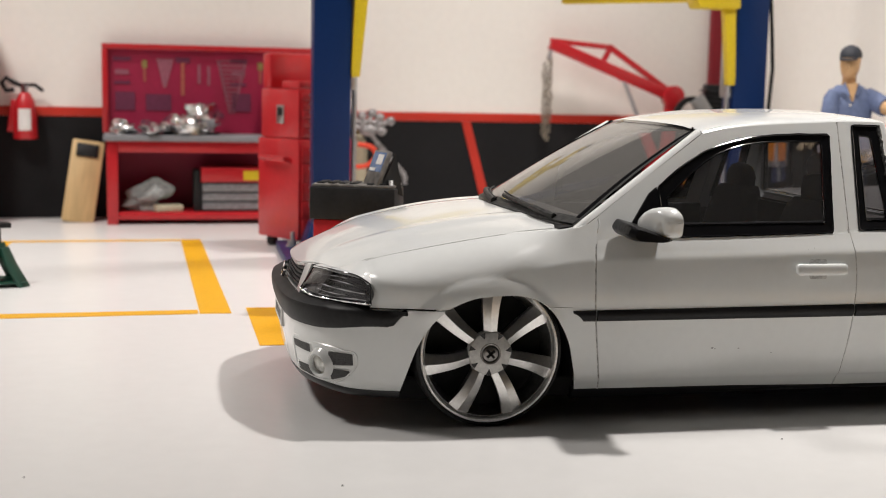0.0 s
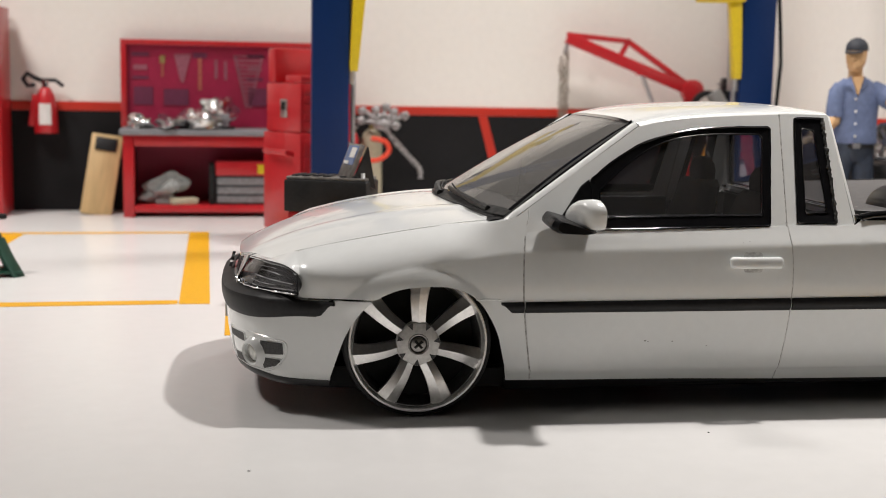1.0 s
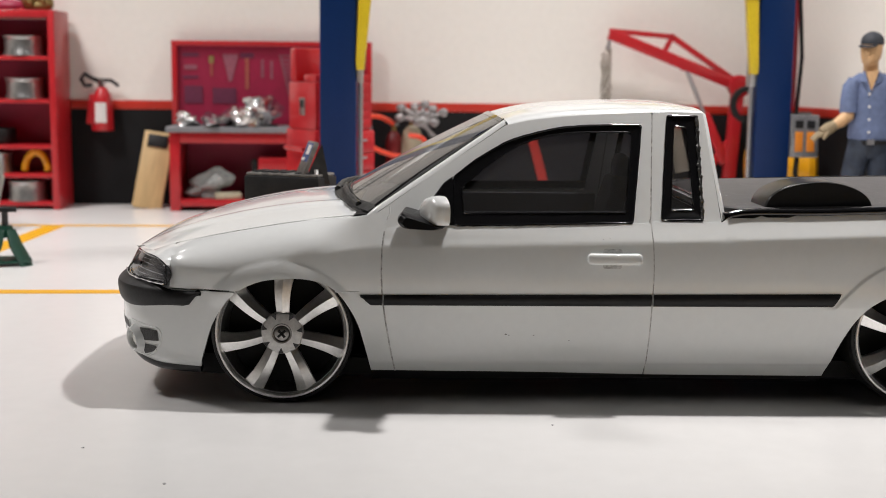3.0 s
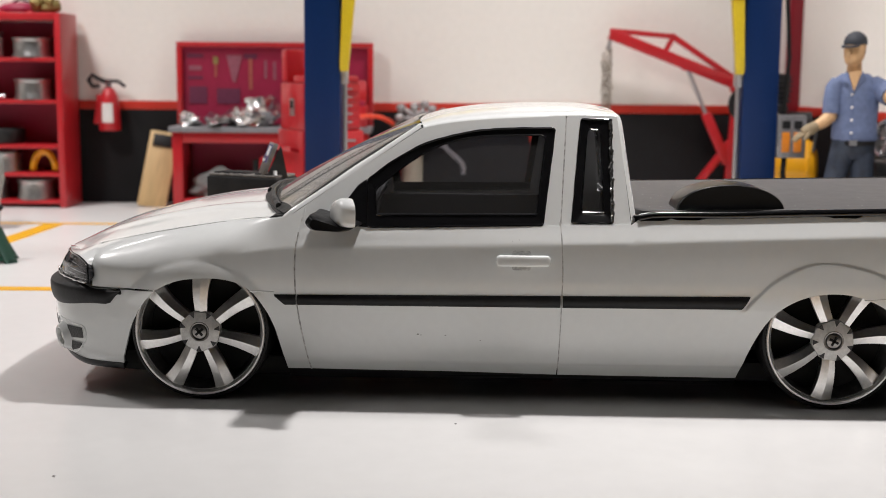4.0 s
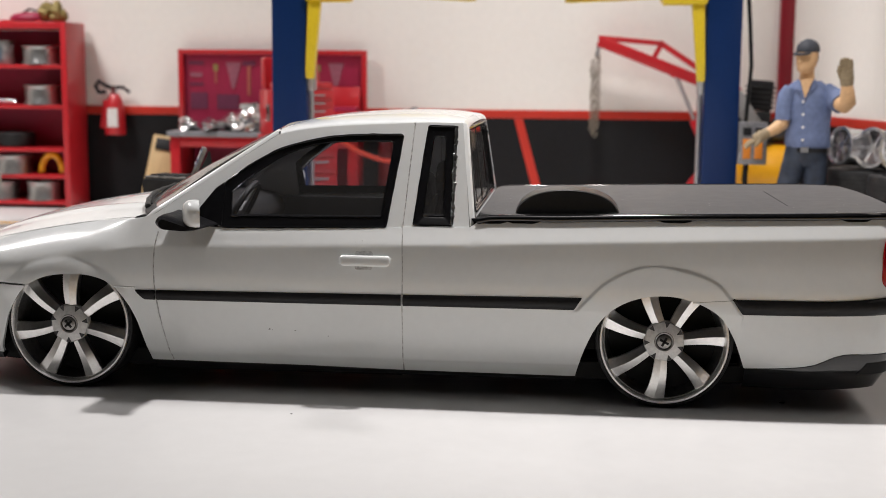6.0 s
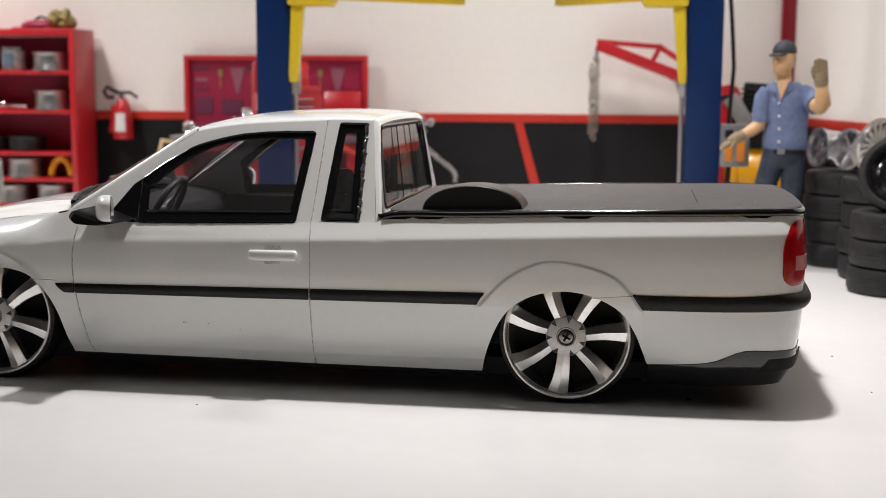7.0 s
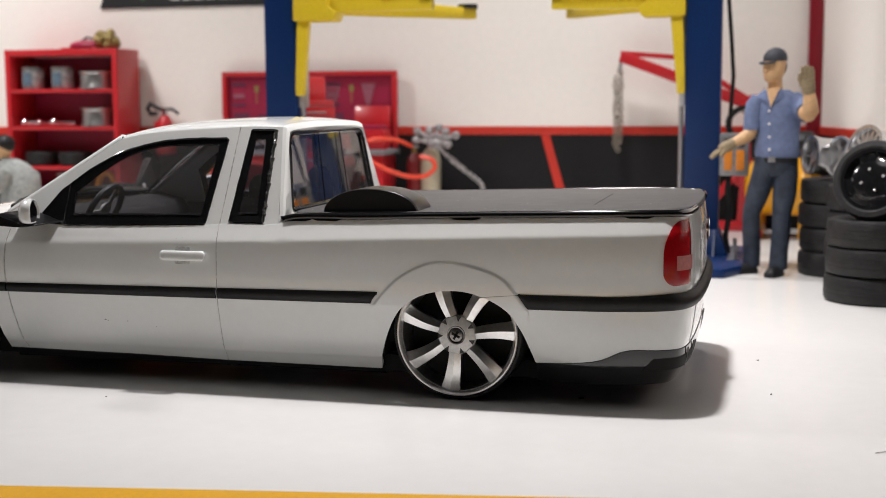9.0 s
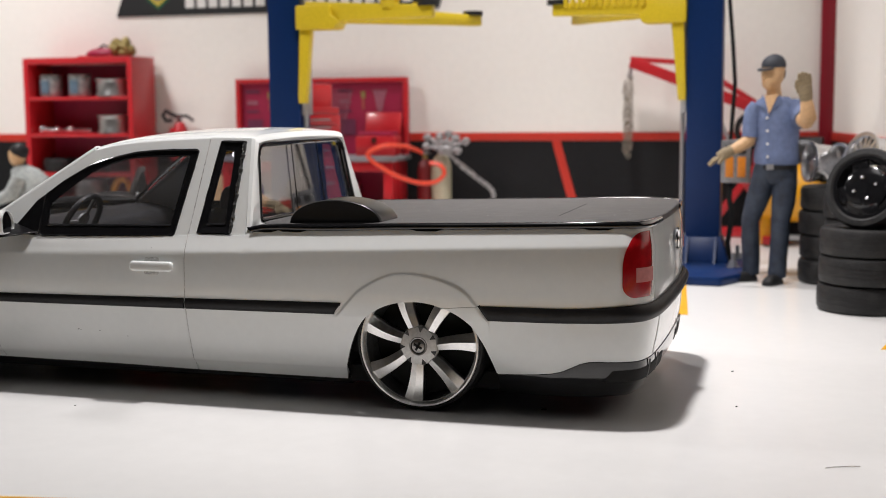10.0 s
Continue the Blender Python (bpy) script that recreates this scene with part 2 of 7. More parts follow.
STRIPE = material("red_stripe_paint", (0.56, 0.03, 0.014), 0.45, vary=0.06, blotch=0.2)
WALL = material("white_wall_card", (0.90, 0.868, 0.815), 0.75, vary=0.015, scale=260, bump=0.08, bump_scale=700, blotch=0.12, second=(0.84, 0.795, 0.735), blotch_scale=14)
BLACK_WALL = material("black_wall_card", (0.011, 0.011, 0.012), 0.6, spec=0.2, vary=0.15, blotch=0.3, second=(0.017, 0.017, 0.018), blotch_scale=30)
FLOOR = material("white_floor_board", (0.768, 0.764, 0.752), 0.26, vary=0.012, scale=200, bump=0.02, bump_scale=400, blotch=0.06, second=(0.735, 0.725, 0.71), blotch_scale=9, rough_vary=0.06)
TAPE = material("yellow_floor_tape", (0.76, 0.39, 0.008), 0.42, vary=0.06, blotch=0.2, second=(0.67, 0.33, 0.007))
BLUE = material("blue_enamel", (0.002, 0.022, 0.10), 0.4, spec=0.25, vary=0.08, blotch=0.2, second=(0.005, 0.028, 0.12))
YELLOW = material("yellow_enamel", (0.68, 0.50, 0.02), 0.38, vary=0.07, blotch=0.2, second=(0.66, 0.49, 0.02))
ORANGE = material("orange_yellow_enamel", (0.85, 0.40, 0.008), 0.36, vary=0.06, coat=0.2)
AMBER = material("orange_plastic", (0.75, 0.24, 0.02), 0.4, vary=0.1)
POLISHED = material("polished_rim_metal", (0.72, 0.72, 0.73), 0.26, 0.9, vary=0.15, bump=0.1)
STEEL = material("grey_steel", (0.42, 0.42, 0.43), 0.36, 0.8, vary=0.12)
GREY = material("grey_plastic", (0.27, 0.265, 0.26), 0.5, vary=0.15, blotch=0.3)
WORKTOP = material("grey_worktop", (0.23, 0.235, 0.25), 0.45, vary=0.15)
GREEN = material("green_enamel", (0.008, 0.06, 0.038), 0.4, vary=0.1)
WOOD = material("pale_plywood", (0.60, 0.42, 0.20), 0.6, vary=0.12, scale=500, stretch=(1, 1, 0.12), bump=0.1)
CLOTH = material("grey_cloth", (0.33, 0.35, 0.34), 0.9, vary=0.25, scale=600, bump=0.6, bump_scale=500)
BEIGE = material("beige_plastic", (0.46, 0.42, 0.30), 0.5, vary=0.12)
HOSE = material("orange_red_hose", (0.80, 0.075, 0.035), 0.35, vary=0.08)
CHAIN = material("dull_brown_steel", (0.36, 0.32, 0.26), 0.4, 0.8, vary=0.5)
DUST = material("pale_dust", (0.28, 0.27, 0.26), 0.8, vary=0.2)
WORN_STEEL = material("worn_grey_steel", (0.27, 0.27, 0.28), 0.4, 0.6, vary=0.3)
FOIL = material("crumpled_foil", (0.78, 0.78, 0.78), 0.2, 1.0, vary=0.15, bump=0.8, bump_scale=700)
TIN = material("bright_tin", (0.50, 0.495, 0.485), 0.3, 0.9, vary=0.2, bump=0.2)
TOOL = material("faded_tool_print", (0.30, 0.09, 0.13), 0.6, vary=0.2)
TOOL_TAN = material("tan_tool_print", (0.40, 0.10, 0.07), 0.6, vary=0.2)
TOOL_DARK = material("dark_tool_print", (0.14, 0.02, 0.06), 0.6, vary=0.2)
BRASS = material("dull_gold", (0.30, 0.23, 0.08), 0.55, 0.35, vary=0.2)
PAPER = material("white_label", (0.78, 0.77, 0.75), 0.6, vary=0.08, blotch=0.3, second=(0.55, 0.45, 0.35), blotch_scale=300)
SCREEN = material("pale_blue_screen", (0.07, 0.14, 0.31), 0.2, vary=0.2)
SKIN = material("painted_flesh", (0.60, 0.37, 0.19), 0.55, vary=0.1, blotch=0.2)
SHIRT = material("painted_blue_shirt", (0.125, 0.165, 0.29), 0.7, vary=0.14, scale=500, bump=0.9, bump_scale=190, blotch=0.25, second=(0.11, 0.155, 0.28), blotch_scale=120)
JEANS = material("painted_dark_jeans", (0.016, 0.024, 0.042), 0.7, vary=0.3, scale=400, blotch=0.5, second=(0.07, 0.085, 0.115), blotch_scale=110, bump=0.8, bump_scale=200)
CAP_BLUE = material("painted_navy_cap", (0.028, 0.032, 0.042), 0.7, vary=0.15)
GLOVE = material("painted_tan_glove", (0.26, 0.20, 0.12), 0.75, vary=0.2)
ROOM = material("room_plaster", (0.30, 0.29, 0.28), 0.9, vary=0.05, scale=30)
TABLE = material("table_wood", (0.20, 0.12, 0.07), 0.5, vary=0.2, scale=60, stretch=(0.1, 1, 1))

# ---- the setting: floor board, walls, floor lines, the dark room around ----
def structure(ob, label, category):
    return tagged(ob, label, category, kind="structure")


structure(part("floor", box(bmesh.new(), -70, 75, -60, 48, -1.2, 0), FLOOR), "white glossy board floor of a model workshop", "floor")
structure(part("table_top", box(bmesh.new(), -110, 120, -80, 90, -5, -1.25), TABLE), "brown wooden table top under the model", "table")
BACK = cm(-14.0, 42.6, 0, 0, 0, 2.6)
RIGHT = cm(24.35, 44.35, 0, 0, 0, -80.5)
for name, at, x0, x1 in (("wall_north", BACK, -50, 38.3), ("wall_east", RIGHT, 0.05, 45)):
    ob = structure(part(name, box(bmesh.new(), x0, x1, 0, 0.8, 0, 26), WALL), "white painted card wall of the workshop", "wall")
    ob.matrix_basis = at
    ob = structure(part("wall_panel_" + name[5:], box(bmesh.new(), x0, x1, -0.06, -0.002, 0, 5.31), BLACK_WALL), "matt black painted lower wall", "wall panel")
    ob.matrix_basis = at
    ob = structure(part("trim_" + name[5:], box(bmesh.new(), x0, x1, -0.10, -0.002, 5.315, 5.80), STRIPE, bevel=0.02), "red stripe along the wall above the black panel", "trim")
    ob.matrix_basis = at
ob = structure(part("trim_slanted", prism(bmesh.new(), [(22.75, 5.31), (23.25, 5.31), (24.75, 0.0), (24.2, 0.0)], lambda u, v, d: V((u, d, v)), -0.12, -0.062), STRIPE), "slanted red stripe on the black lower wall", "trim")
ob.matrix_basis = BACK
ob = structure(part("corner_post", box(bmesh.new(), -0.75, 0.02, -0.45, 0.3, 0, 26), material("dark_red_post", (0.26, 0.008, 0.02), 0.4, vary=0.08), bevel=0.05), "dark red square post in the wall corner", "post")
ob.matrix_basis = cm(24.4, 44.3, 0, 0, 0, 2.6)
structure(part("wall_west", box(bmesh.new(), -64.8, -64, -58, 46, 0, 26), WALL), "white painted card wall of the workshop", "wall")
bm = bmesh.new()
box(bm, -190, 200, -190, 200, -75, 175)
bmesh.ops.reverse_faces(bm, faces=bm.faces)
structure(part("room_shell", bm, ROOM, clean=False), "plain plaster walls and ceiling of a dim room", "room")


def floor_line(poly):
    bm = prism(bmesh.new(), poly, lambda u, v, d: V((u, v, d)), 0.004, 0.012)
    structure(part("floor_line", bm, TAPE), "yellow tape line on the white floor", "floor line")


floor_line([(-5.95, 13.95), (-4.97, 13.95), (-5.79, 33.0), (-6.70, 33.0)])
floor_line([(-40, 12.2), (-6.0, 13.95), (-6.02, 14.65), (-40, 13.3)])
floor_line([(-40, 31.0), (-6.72, 32.45), (-6.72, 33.0), (-40, 31.7)])
floor_line([(-15.3, 13.45), (-14.3, 13.5), (-14.0, 32.0), (-15.0, 31.95)])
floor_line([(-4.36, 8.95), (5.5, 8.9), (5.5, 14.85), (-4.49, 14.92)])
floor_line([(-30, -15.2), (11.2, -8.0), (40, -3.0), (40, -7.5), (11.2, -12.0), (-30, -19.5)])
floor_line([(18.42, 15.5), (19.37, 15.68), (18.46, 24.2), (17.5, 24.1)])
floor_line([(25.55, 10.75), (33, 12.2), (33, 14.0), (25.9, 12.4)])

# ---- the pickup truck ----
truck = thing("pickup_truck", "glossy white lowered two-door pickup model with black trim", "pickup truck")
YC = 4.45
PLAN = [(-4.18, 4.45), (-4.175, 3.6), (-4.13, 2.7), (-4.0, 1.9), (-3.66, 1.15), (-3.12, 0.57), (-2.5, 0.2), (-1.8, 0.0), (-0.8, -0.1), (1, -0.15), (4, -0.17), (8, -0.17), (12, -0.15), (15, -0.12), (17, -0.08), (18.4, -0.0), (19.2, 0.14), (19.75, 0.5), (19.98, 1.15), (20.06, 2.2), (20.09, 3.3), (20.10, 4.45)]


def spline(points, per=14):
    out = []
    for i in range(len(points) - 1):
        p = [V(points[max(0, min(len(points) - 1, i + k))]) for k in (-1, 0, 1, 2)]
        for j in range(per):
            t = j / per
            out.append(0.5 * (2 * p[1] + (p[2] - p[0]) * t + (2 * p[0] - 5 * p[1] + 4 * p[2] - p[3]) * t * t + (3 * p[1] - p[0] - 3 * p[2] + p[3]) * t**3))
    return out + [V(points[-1])]


OUTLINE = spline(PLAN)
LENGTHS = [0.0]
for a, b in zip(OUTLINE, OUTLINE[1:]):
    LENGTHS.append(LENGTHS[-1] + (b - a).length)
S_END = LENGTHS[-1]


def plan(s):
    """A point of the body's outline seen from above, and the way inwards."""
    s = min(max(s, 0), S_END)
    i = min(max(int(np.searchsorted(LENGTHS, s)) - 1, 0), len(OUTLINE) - 2)
    t = (s - LENGTHS[i]) / (LENGTHS[i + 1] - LENGTHS[i])
    d = (OUTLINE[min(i + 2, len(OUTLINE) - 1)] - OUTLINE[max(i - 1, 0)]).normalized()
    return OUTLINE[i].lerp(OUTLINE[i + 1], t), V((-d.y, d.x))


def s_at(x):
    """The way along the outline to where its side is at x."""
    return float(np.interp(x, [p.x for p in OUTLINE], LENGTHS))


def s_at_y(y, rear=False):
    n = len(OUTLINE) // 2
    pairs = [(p.y, l) for p, l in (zip(OUTLINE[n:], LENGTHS[n:]) if rear else reversed(list(zip(OUTLINE[:n], LENGTHS[:n]))))]
    return float(np.interp(y, [a for a, _ in pairs], [b for _, b in pairs]))


TUCK = [(0.3, 0.58), (0.75, 0.37), (0.86, 0.30), (0.93, 0.238), (1.2, 0.18), (1.8, 0.085), (2.3, 0.045), (2.6, 0.018), (2.9, 0.0), (3.2, 0.018), (3.45, 0.055), (3.57, 0.078), (3.63, 0.095), (3.70, 0.135), (3.95, 0.29), (4.15, 0.40), (4.45, 0.55), (4.7, 0.67)]
ARCH_F = [(-1.93, 0.80), (-1.86, 1.0), (-1.55, 1.83), (-1.11, 2.45), (-0.55, 2.78), (0.05, 2.88), (0.7, 2.85), (1.21, 2.62), (1.55, 2.15), (1.75, 1.7), (1.90, 1.1), (1.98, 0.70)]
ARCH_R = [(12.39, 0.58), (12.49, 1.0), (12.66, 1.5), (12.88, 1.95), (13.16, 2.3), (13.7, 2.6), (14.40, 2.71), (15.1, 2.58), (15.72, 2.22), (16.05, 1.7), (16.25, 1.2), (16.34, 0.95)]


FLARE_F = [(-1.95, 2.2), (-1.6, 2.60), (-1.12, 3.0), (-0.55, 3.21), (0.0, 3.285), (0.55, 3.20), (1.11, 2.93), (1.5, 2.55), (1.75, 2.2)]
FLARE_R = [(12.30, 2.20), (12.65, 2.617), (13.03, 2.985), (13.66, 3.318), (14.2, 3.395), (14.95, 3.294), (15.6, 3.03), (15.94, 2.657), (16.2, 2.30)]
CREASE = [(2.3, 3.60), (4.8, 3.645), (6.5, 3.683), (8.1, 3.727), (10.0, 3.78), (11.5, 3.84), (13.5, 3.912), (16.3, 4.01), (19.0, 4.09), (20.1, 4.11)]
SEAM_F = [(0.60, 2.54), (0.85, 2.50), (1.5, 2.385), (2.22, 2.28), (2.78, 2.235), (3.55, 2.24), (4.0, 2.30), (4.3, 2.385)]
SEAM_R = [(0.60, 8.24), (1.5, 8.262), (2.5, 8.275), (3.15, 8.285), (3.75, 8.262), (4.2, 8.235)]


def side_y(z):
    return 0.20 + 0.46 * (z - 4.15)


def flare(table, x, z, soft0, soft1):
    """1 inside a wheel arch's raised flare, 0 outside, with a soft or crisp edge."""
    if not table[0][0] < x < table[-1][0]:
        return 0.0
    slope = (lerp(table, x + 0.02) - lerp(table, x - 0.02)) / 0.04
    return step(soft0, soft1, (lerp(table, x) - z) / math.hypot(1, slope))


def flare_front(x, z):
    """The front arch's rounded flare, steepest at its outer edge."""
    if not -1.9 < x < 1.72:
        return 0.0
    slope = (lerp(FLARE_F, x + 0.02) - lerp(FLARE_F, x - 0.02)) / 0.04
    k = min(1, max(0, (lerp(FLARE_F, x) - z) / math.hypot(1, slope) / 0.44))
    return 0.10 * math.sin(math.pi / 2 * k) * step(0, 0.12, k) * step(2.1, 2.6, z) * step(-1.9, -1.4, x) * step(1.72, 1.25, x)


def skin(s, z, out=0.0, flared=True):
    """The body's side at a way along its outline and a height."""
    p, n = plan(s)
    d = lerp(TUCK, z - (lerp(CREASE, p.x) - 3.61) * step(2.9, 3.5, z))
    d = d * (1 - (0.75 * step(19.5, 20.0, p.x) if z > 3.6 else 0)) - out
    front, rear = step(-2.3, -3.3, p.x), step(19.0, 19.9, p.x)
    d += 0.16 * max(0, 2.3 - z) * step(0.3, 1.6, p.x) * step(18.4, 16.0, p.x) * (0.55 + 0.45 * step(2.0, 6.0, p.x))
    d += front * (0.34 * step(2.5, 2.75, z) + 0.30 * max(0, z - 2.7)) - front * 0.05 * step(2.4, 1.4, z)
    d += rear * 0.04 * step(2.4, 2.8, z)
    d -= 0.03 * step(3.7, 3.95, z) * step(1.8, 2.3, p.x) * step(8.0, 3.0, p.x)
    if flared and -3 < p.x < 3:
        d -= flare_front(p.x, z)
    if flared and 12 < p.x < 17:
        d -= 0.045 * flare(FLARE_R, p.x, z, -0.02, 0.04) * step(1.8, 2.5, z)
    return V((p.x + n.x * d, p.y + n.y * d, z))


def mirrored(bm):
    for v in bm.verts:
        v.co.y = 2 * YC - v.co.y
    bmesh.ops.reverse_faces(bm, faces=bm.faces)
    return bm


def both_sides(name, make, mat, parent=truck, label="", **more):
    """A part on the near side and its mirrored twin on the far one."""
    pair = []
    for far in (False, True):
        bm = make()
        if far:
            mirrored(bm)
        pair.append(part(name, bm, mat, parent[far] if isinstance(parent, list) else parent, label, **more))
    return pair


FENDER_TOP = [(-3.2, 3.26), (-2.58, 3.48), (-1.94, 3.65), (-0.72, 3.90), (0.53, 4.10), (1.86, 4.23), (2.4, 4.26)]

HOOD_SIDE = [(-3.14, 1.3), (-2.4, 1.08), (-1.0, 0.88), (0.5, 0.8), (2.0, 0.8)]


LAMP_LOW = [V(p) for p in ((-2.56, 0.06, 2.68), (-2.98, 0.54, 2.66), (-3.50, 1.27, 2.65), (-3.72, 1.68, 2.67), (-3.84, 1.98, 2.76))]
LAMP_TOP = [V(p) for p in ((-2.58, 0.10, 3.12), (-2.84, 0.36, 3.26), (-3.16, 0.82, 3.285))]
LAMP_TOP += [V((-3.37, 1.3, 3.285)), V((-3.56, 1.9, 3.245))]


def along(points, t):
    pts = spline([tuple(p) for p in points], 10)
    k = t * (len(pts) - 1)
    i = min(int(k), len(pts) - 2)
    return pts[i].lerp(pts[i + 1], k - i)


def fender():
    bm = bmesh.new()
    xs = span(-2.56, -1.93, 5) + [x for x, _ in ARCH_F[1:-1]] + span(1.98, 2.32, 4)
    xs = sorted(set(xs + span(-1.7, 1.7, 60)))

    def at(x, v):
        zlow = max(2.6, lerp(ARCH_F, x)) if x < 1.0 else (lerp(ARCH_F, x) if x < 1.975 else 0.70)
        zt = lerp(FENDER_TOP, x) + lerp([(1.5, 0.0), (1.9, 0.03), (2.4, 0.19)], x)
        zs = zt - lerp([(-2.56, 0.42), (-1.5, 0.80), (-0.3, 0.92), (0.3, 0.84), (0.8, 0.76), (1.4, 0.68), (1.86, 0.68), (2.4, 0.83)], x)
        a = max(0, min(1, (v - 0.75) / 0.25)) * math.pi / 2
        z = 0.70 + (zs - 0.70) * v / 0.75 if v < 0.75 else zs + (zt - zs) * math.sin(a)
        s = s_at(1.98 + (x - 1.98) * (lerp(SEAM_F, z) - 0.018 - 1.98) / 0.34 if x > 1.98 else x)
        if v < 0.75:
            return skin(s, max(zlow, z))
        low, k = skin(s, zs, 0.0, False), step(0.5, 2.0, x)
        if v > 1:
            return V((low.x, lerp([(1.9, lerp(HOOD_SIDE, x)), (2.0, 0.45)], x), zt - 0.012))
        end = lerp(HOOD_SIDE, x) * (1 - k) + (side_y(zt) - 0.006) * k
        roll = (1 - math.cos(0.62 * a)) / (1 - math.cos(0.31 * math.pi))
        z = zs + (zt - zs) * math.sin(0.62 * a) / math.sin(0.31 * math.pi) * (1 - k) + (z - zs) * k
        y = low.y + (end - low.y) * (roll * (1 - k) + k * math.sin(a))
        return V((low.x, y - flare_front(low.x, z), z))

    grid(bm, at, xs, span(0, 0.75, 60) + span(0.75, 1, 20)[1:] + [1.1])
    # the corner that runs on over the headlight
    column = [at(-2.56, v) for v in span(0.75, 1, 20)]
    edge = [along(LAMP_TOP, 0.75 * t) + V((0.02, 0.015, 0.012)) for t in span(0, 1, 20)]

    def corner(i, t):
        w = (i / 20) ** 2
        x = column[20].x + (-3.10 - column[20].x) * min(1, t / 0.7)
        top = V((x, lerp(HOOD_SIDE, x), lerp(FENDER_TOP, x) + 0.004)).lerp(edge[20], max(0, t / 0.3 - 7 / 3))
        return column[i].lerp(edge[i], t) + V((-0.03, -0.04, 0.02)) * math.sin(math.pi * t) * (1 - w) + (top - column[20].lerp(edge[20], t)) * w * step(0, 0.3, t)

    grid(bm, corner, list(range(21)), span(0, 1, 10))
    bmesh.ops.remove_doubles(bm, verts=bm.verts, dist=1e-4)
    return outset(bm, 0.06)


fenders = both_sides("fender", fender, WHITE)


def door():
    bm = bmesh.new()

    def at(u, v):
        z = lerp([(0, 0.70), (0.35, 0.665), (0.6, 0.645), (1, 0.60)], u) * (1 - v) + (4.06 + 0.08 * u) * v
        x0, x1 = lerp(SEAM_F, z) + 0.016, lerp(SEAM_R, z) - 0.014
        return skin(s_at(x0 + (x1 - x0) * u), z)

    grid(bm, at, span(0, 1, 40), span(0, 1, 60))
    return outset(bm, 0.08)


doors = both_sides("door", door, WHITE)



def door_groove(table, z0, z1, top, r=0.04):
    def make():
        pts = [skin(s_at(lerp(table, z)), z, -0.01 - r) for z in span(z0, z1, 40)]
        pts += [glass_side(lerp(table, z), z, 0.03) for z in span(4.18, top, 4)]
        return tube(bmesh.new(), pts, r, 8)
    return make


GROOVE = material("grey_filled_groove", (0.48, 0.47, 0.46), 0.35, vary=0.5, scale=900)


BED_TOP = [(8.2, 4.17), (9.9, 4.19), (10.05, 4.34), (12, 4.385), (14, 4.45), (17, 4.52), (19, 4.565), (20.3, 4.58)]
BUMPER_SEAM = [(15.0, 2.56), (15.97, 2.64), (16.5, 2.64), (20.3, 2.60)]
SKIRT_TOP = [(16.34, 0.96), (17.3, 1.02), (17.9, 1.12), (18.5, 1.38), (19.2, 1.40), (20.3, 1.38)]


def bed_side():
    xs = sorted(set(span(8.235, 12.39, 26) + [x for x, _ in ARCH_R[:9]] + span(12.42, 16.02, 100) + span(16.05, 18.8, 18)))
    way = [s_at(x) for x in xs]
    way += [w for w in span(way[-1], s_at_y(1.2, True), 26)[1:]]

    def low(s):
        x = plan(s)[0].x
        if x < 12.39:
            return 0.60 - 0.02 * (x - 8) / 4
        if x <= 15.96:
            return lerp(ARCH_R, x) if x < 14.9 else max(lerp(BUMPER_SEAM, x) + 0.012, lerp(ARCH_R, x))
        return lerp(BUMPER_SEAM, x) + 0.012

    def high(s):
        return lerp(BED_TOP, plan(s)[0].x)

    bm = bmesh.new()

    def at(s, v):
        x = plan(s)[0].x
        if x < 8.3:
            z = 0.58 + (high(s) - 0.58) * v
            s = s_at(lerp(SEAM_R, z) + 0.012 + (x - 8.235))
        top = high(s)
        return skin(s, max(low(s), 0.58 + (top - 0.58) * v))

    grid(bm, at, way, span(0, 1, 130))
    bmesh.ops.remove_doubles(bm, verts=bm.verts, dist=2e-4)
    return outset(bm, 0.09)


bed_sides = both_sides("bed_side", bed_side, WHITE)


def tailgate():
    bm = bmesh.new()
    half = span(s_at_y(1.24, True), S_END, 12)
    grid(bm, lambda s, v: skin(s, 2.33 + 2.2 * v), half, span(0, 1, 20))
    other = [V((p.x, 2 * YC - p.y, p.z)) for p in [skin(s, 2.33 + 2.2 * v) for s in half for v in span(0, 1, 20)]]
    rows = [[bm.verts.new(other[i * 21 + j]) for j in range(21)] for i in range(13)]
    for a, b in zip(rows, rows[1:]):
        for i in range(20):
            bm.faces.new((a[i + 1], b[i + 1], b[i], a[i]))
    bmesh.ops.remove_doubles(bm, verts=bm.verts, dist=1e-4)
    return outset(bm, 0.08)


gate = part("tailgate", tailgate(), WHITE, truck)
part("badge", lathe(bmesh.new(), [(0.0, 0), (0.30, 0), (0.30, 0.05), (0.24, 0.06), (0.22, 0.03), (0.0, 0.03)], pose(20.11, YC, 3.9, 0, 90, 0), 24), CHROME, gate, "round chrome badge")


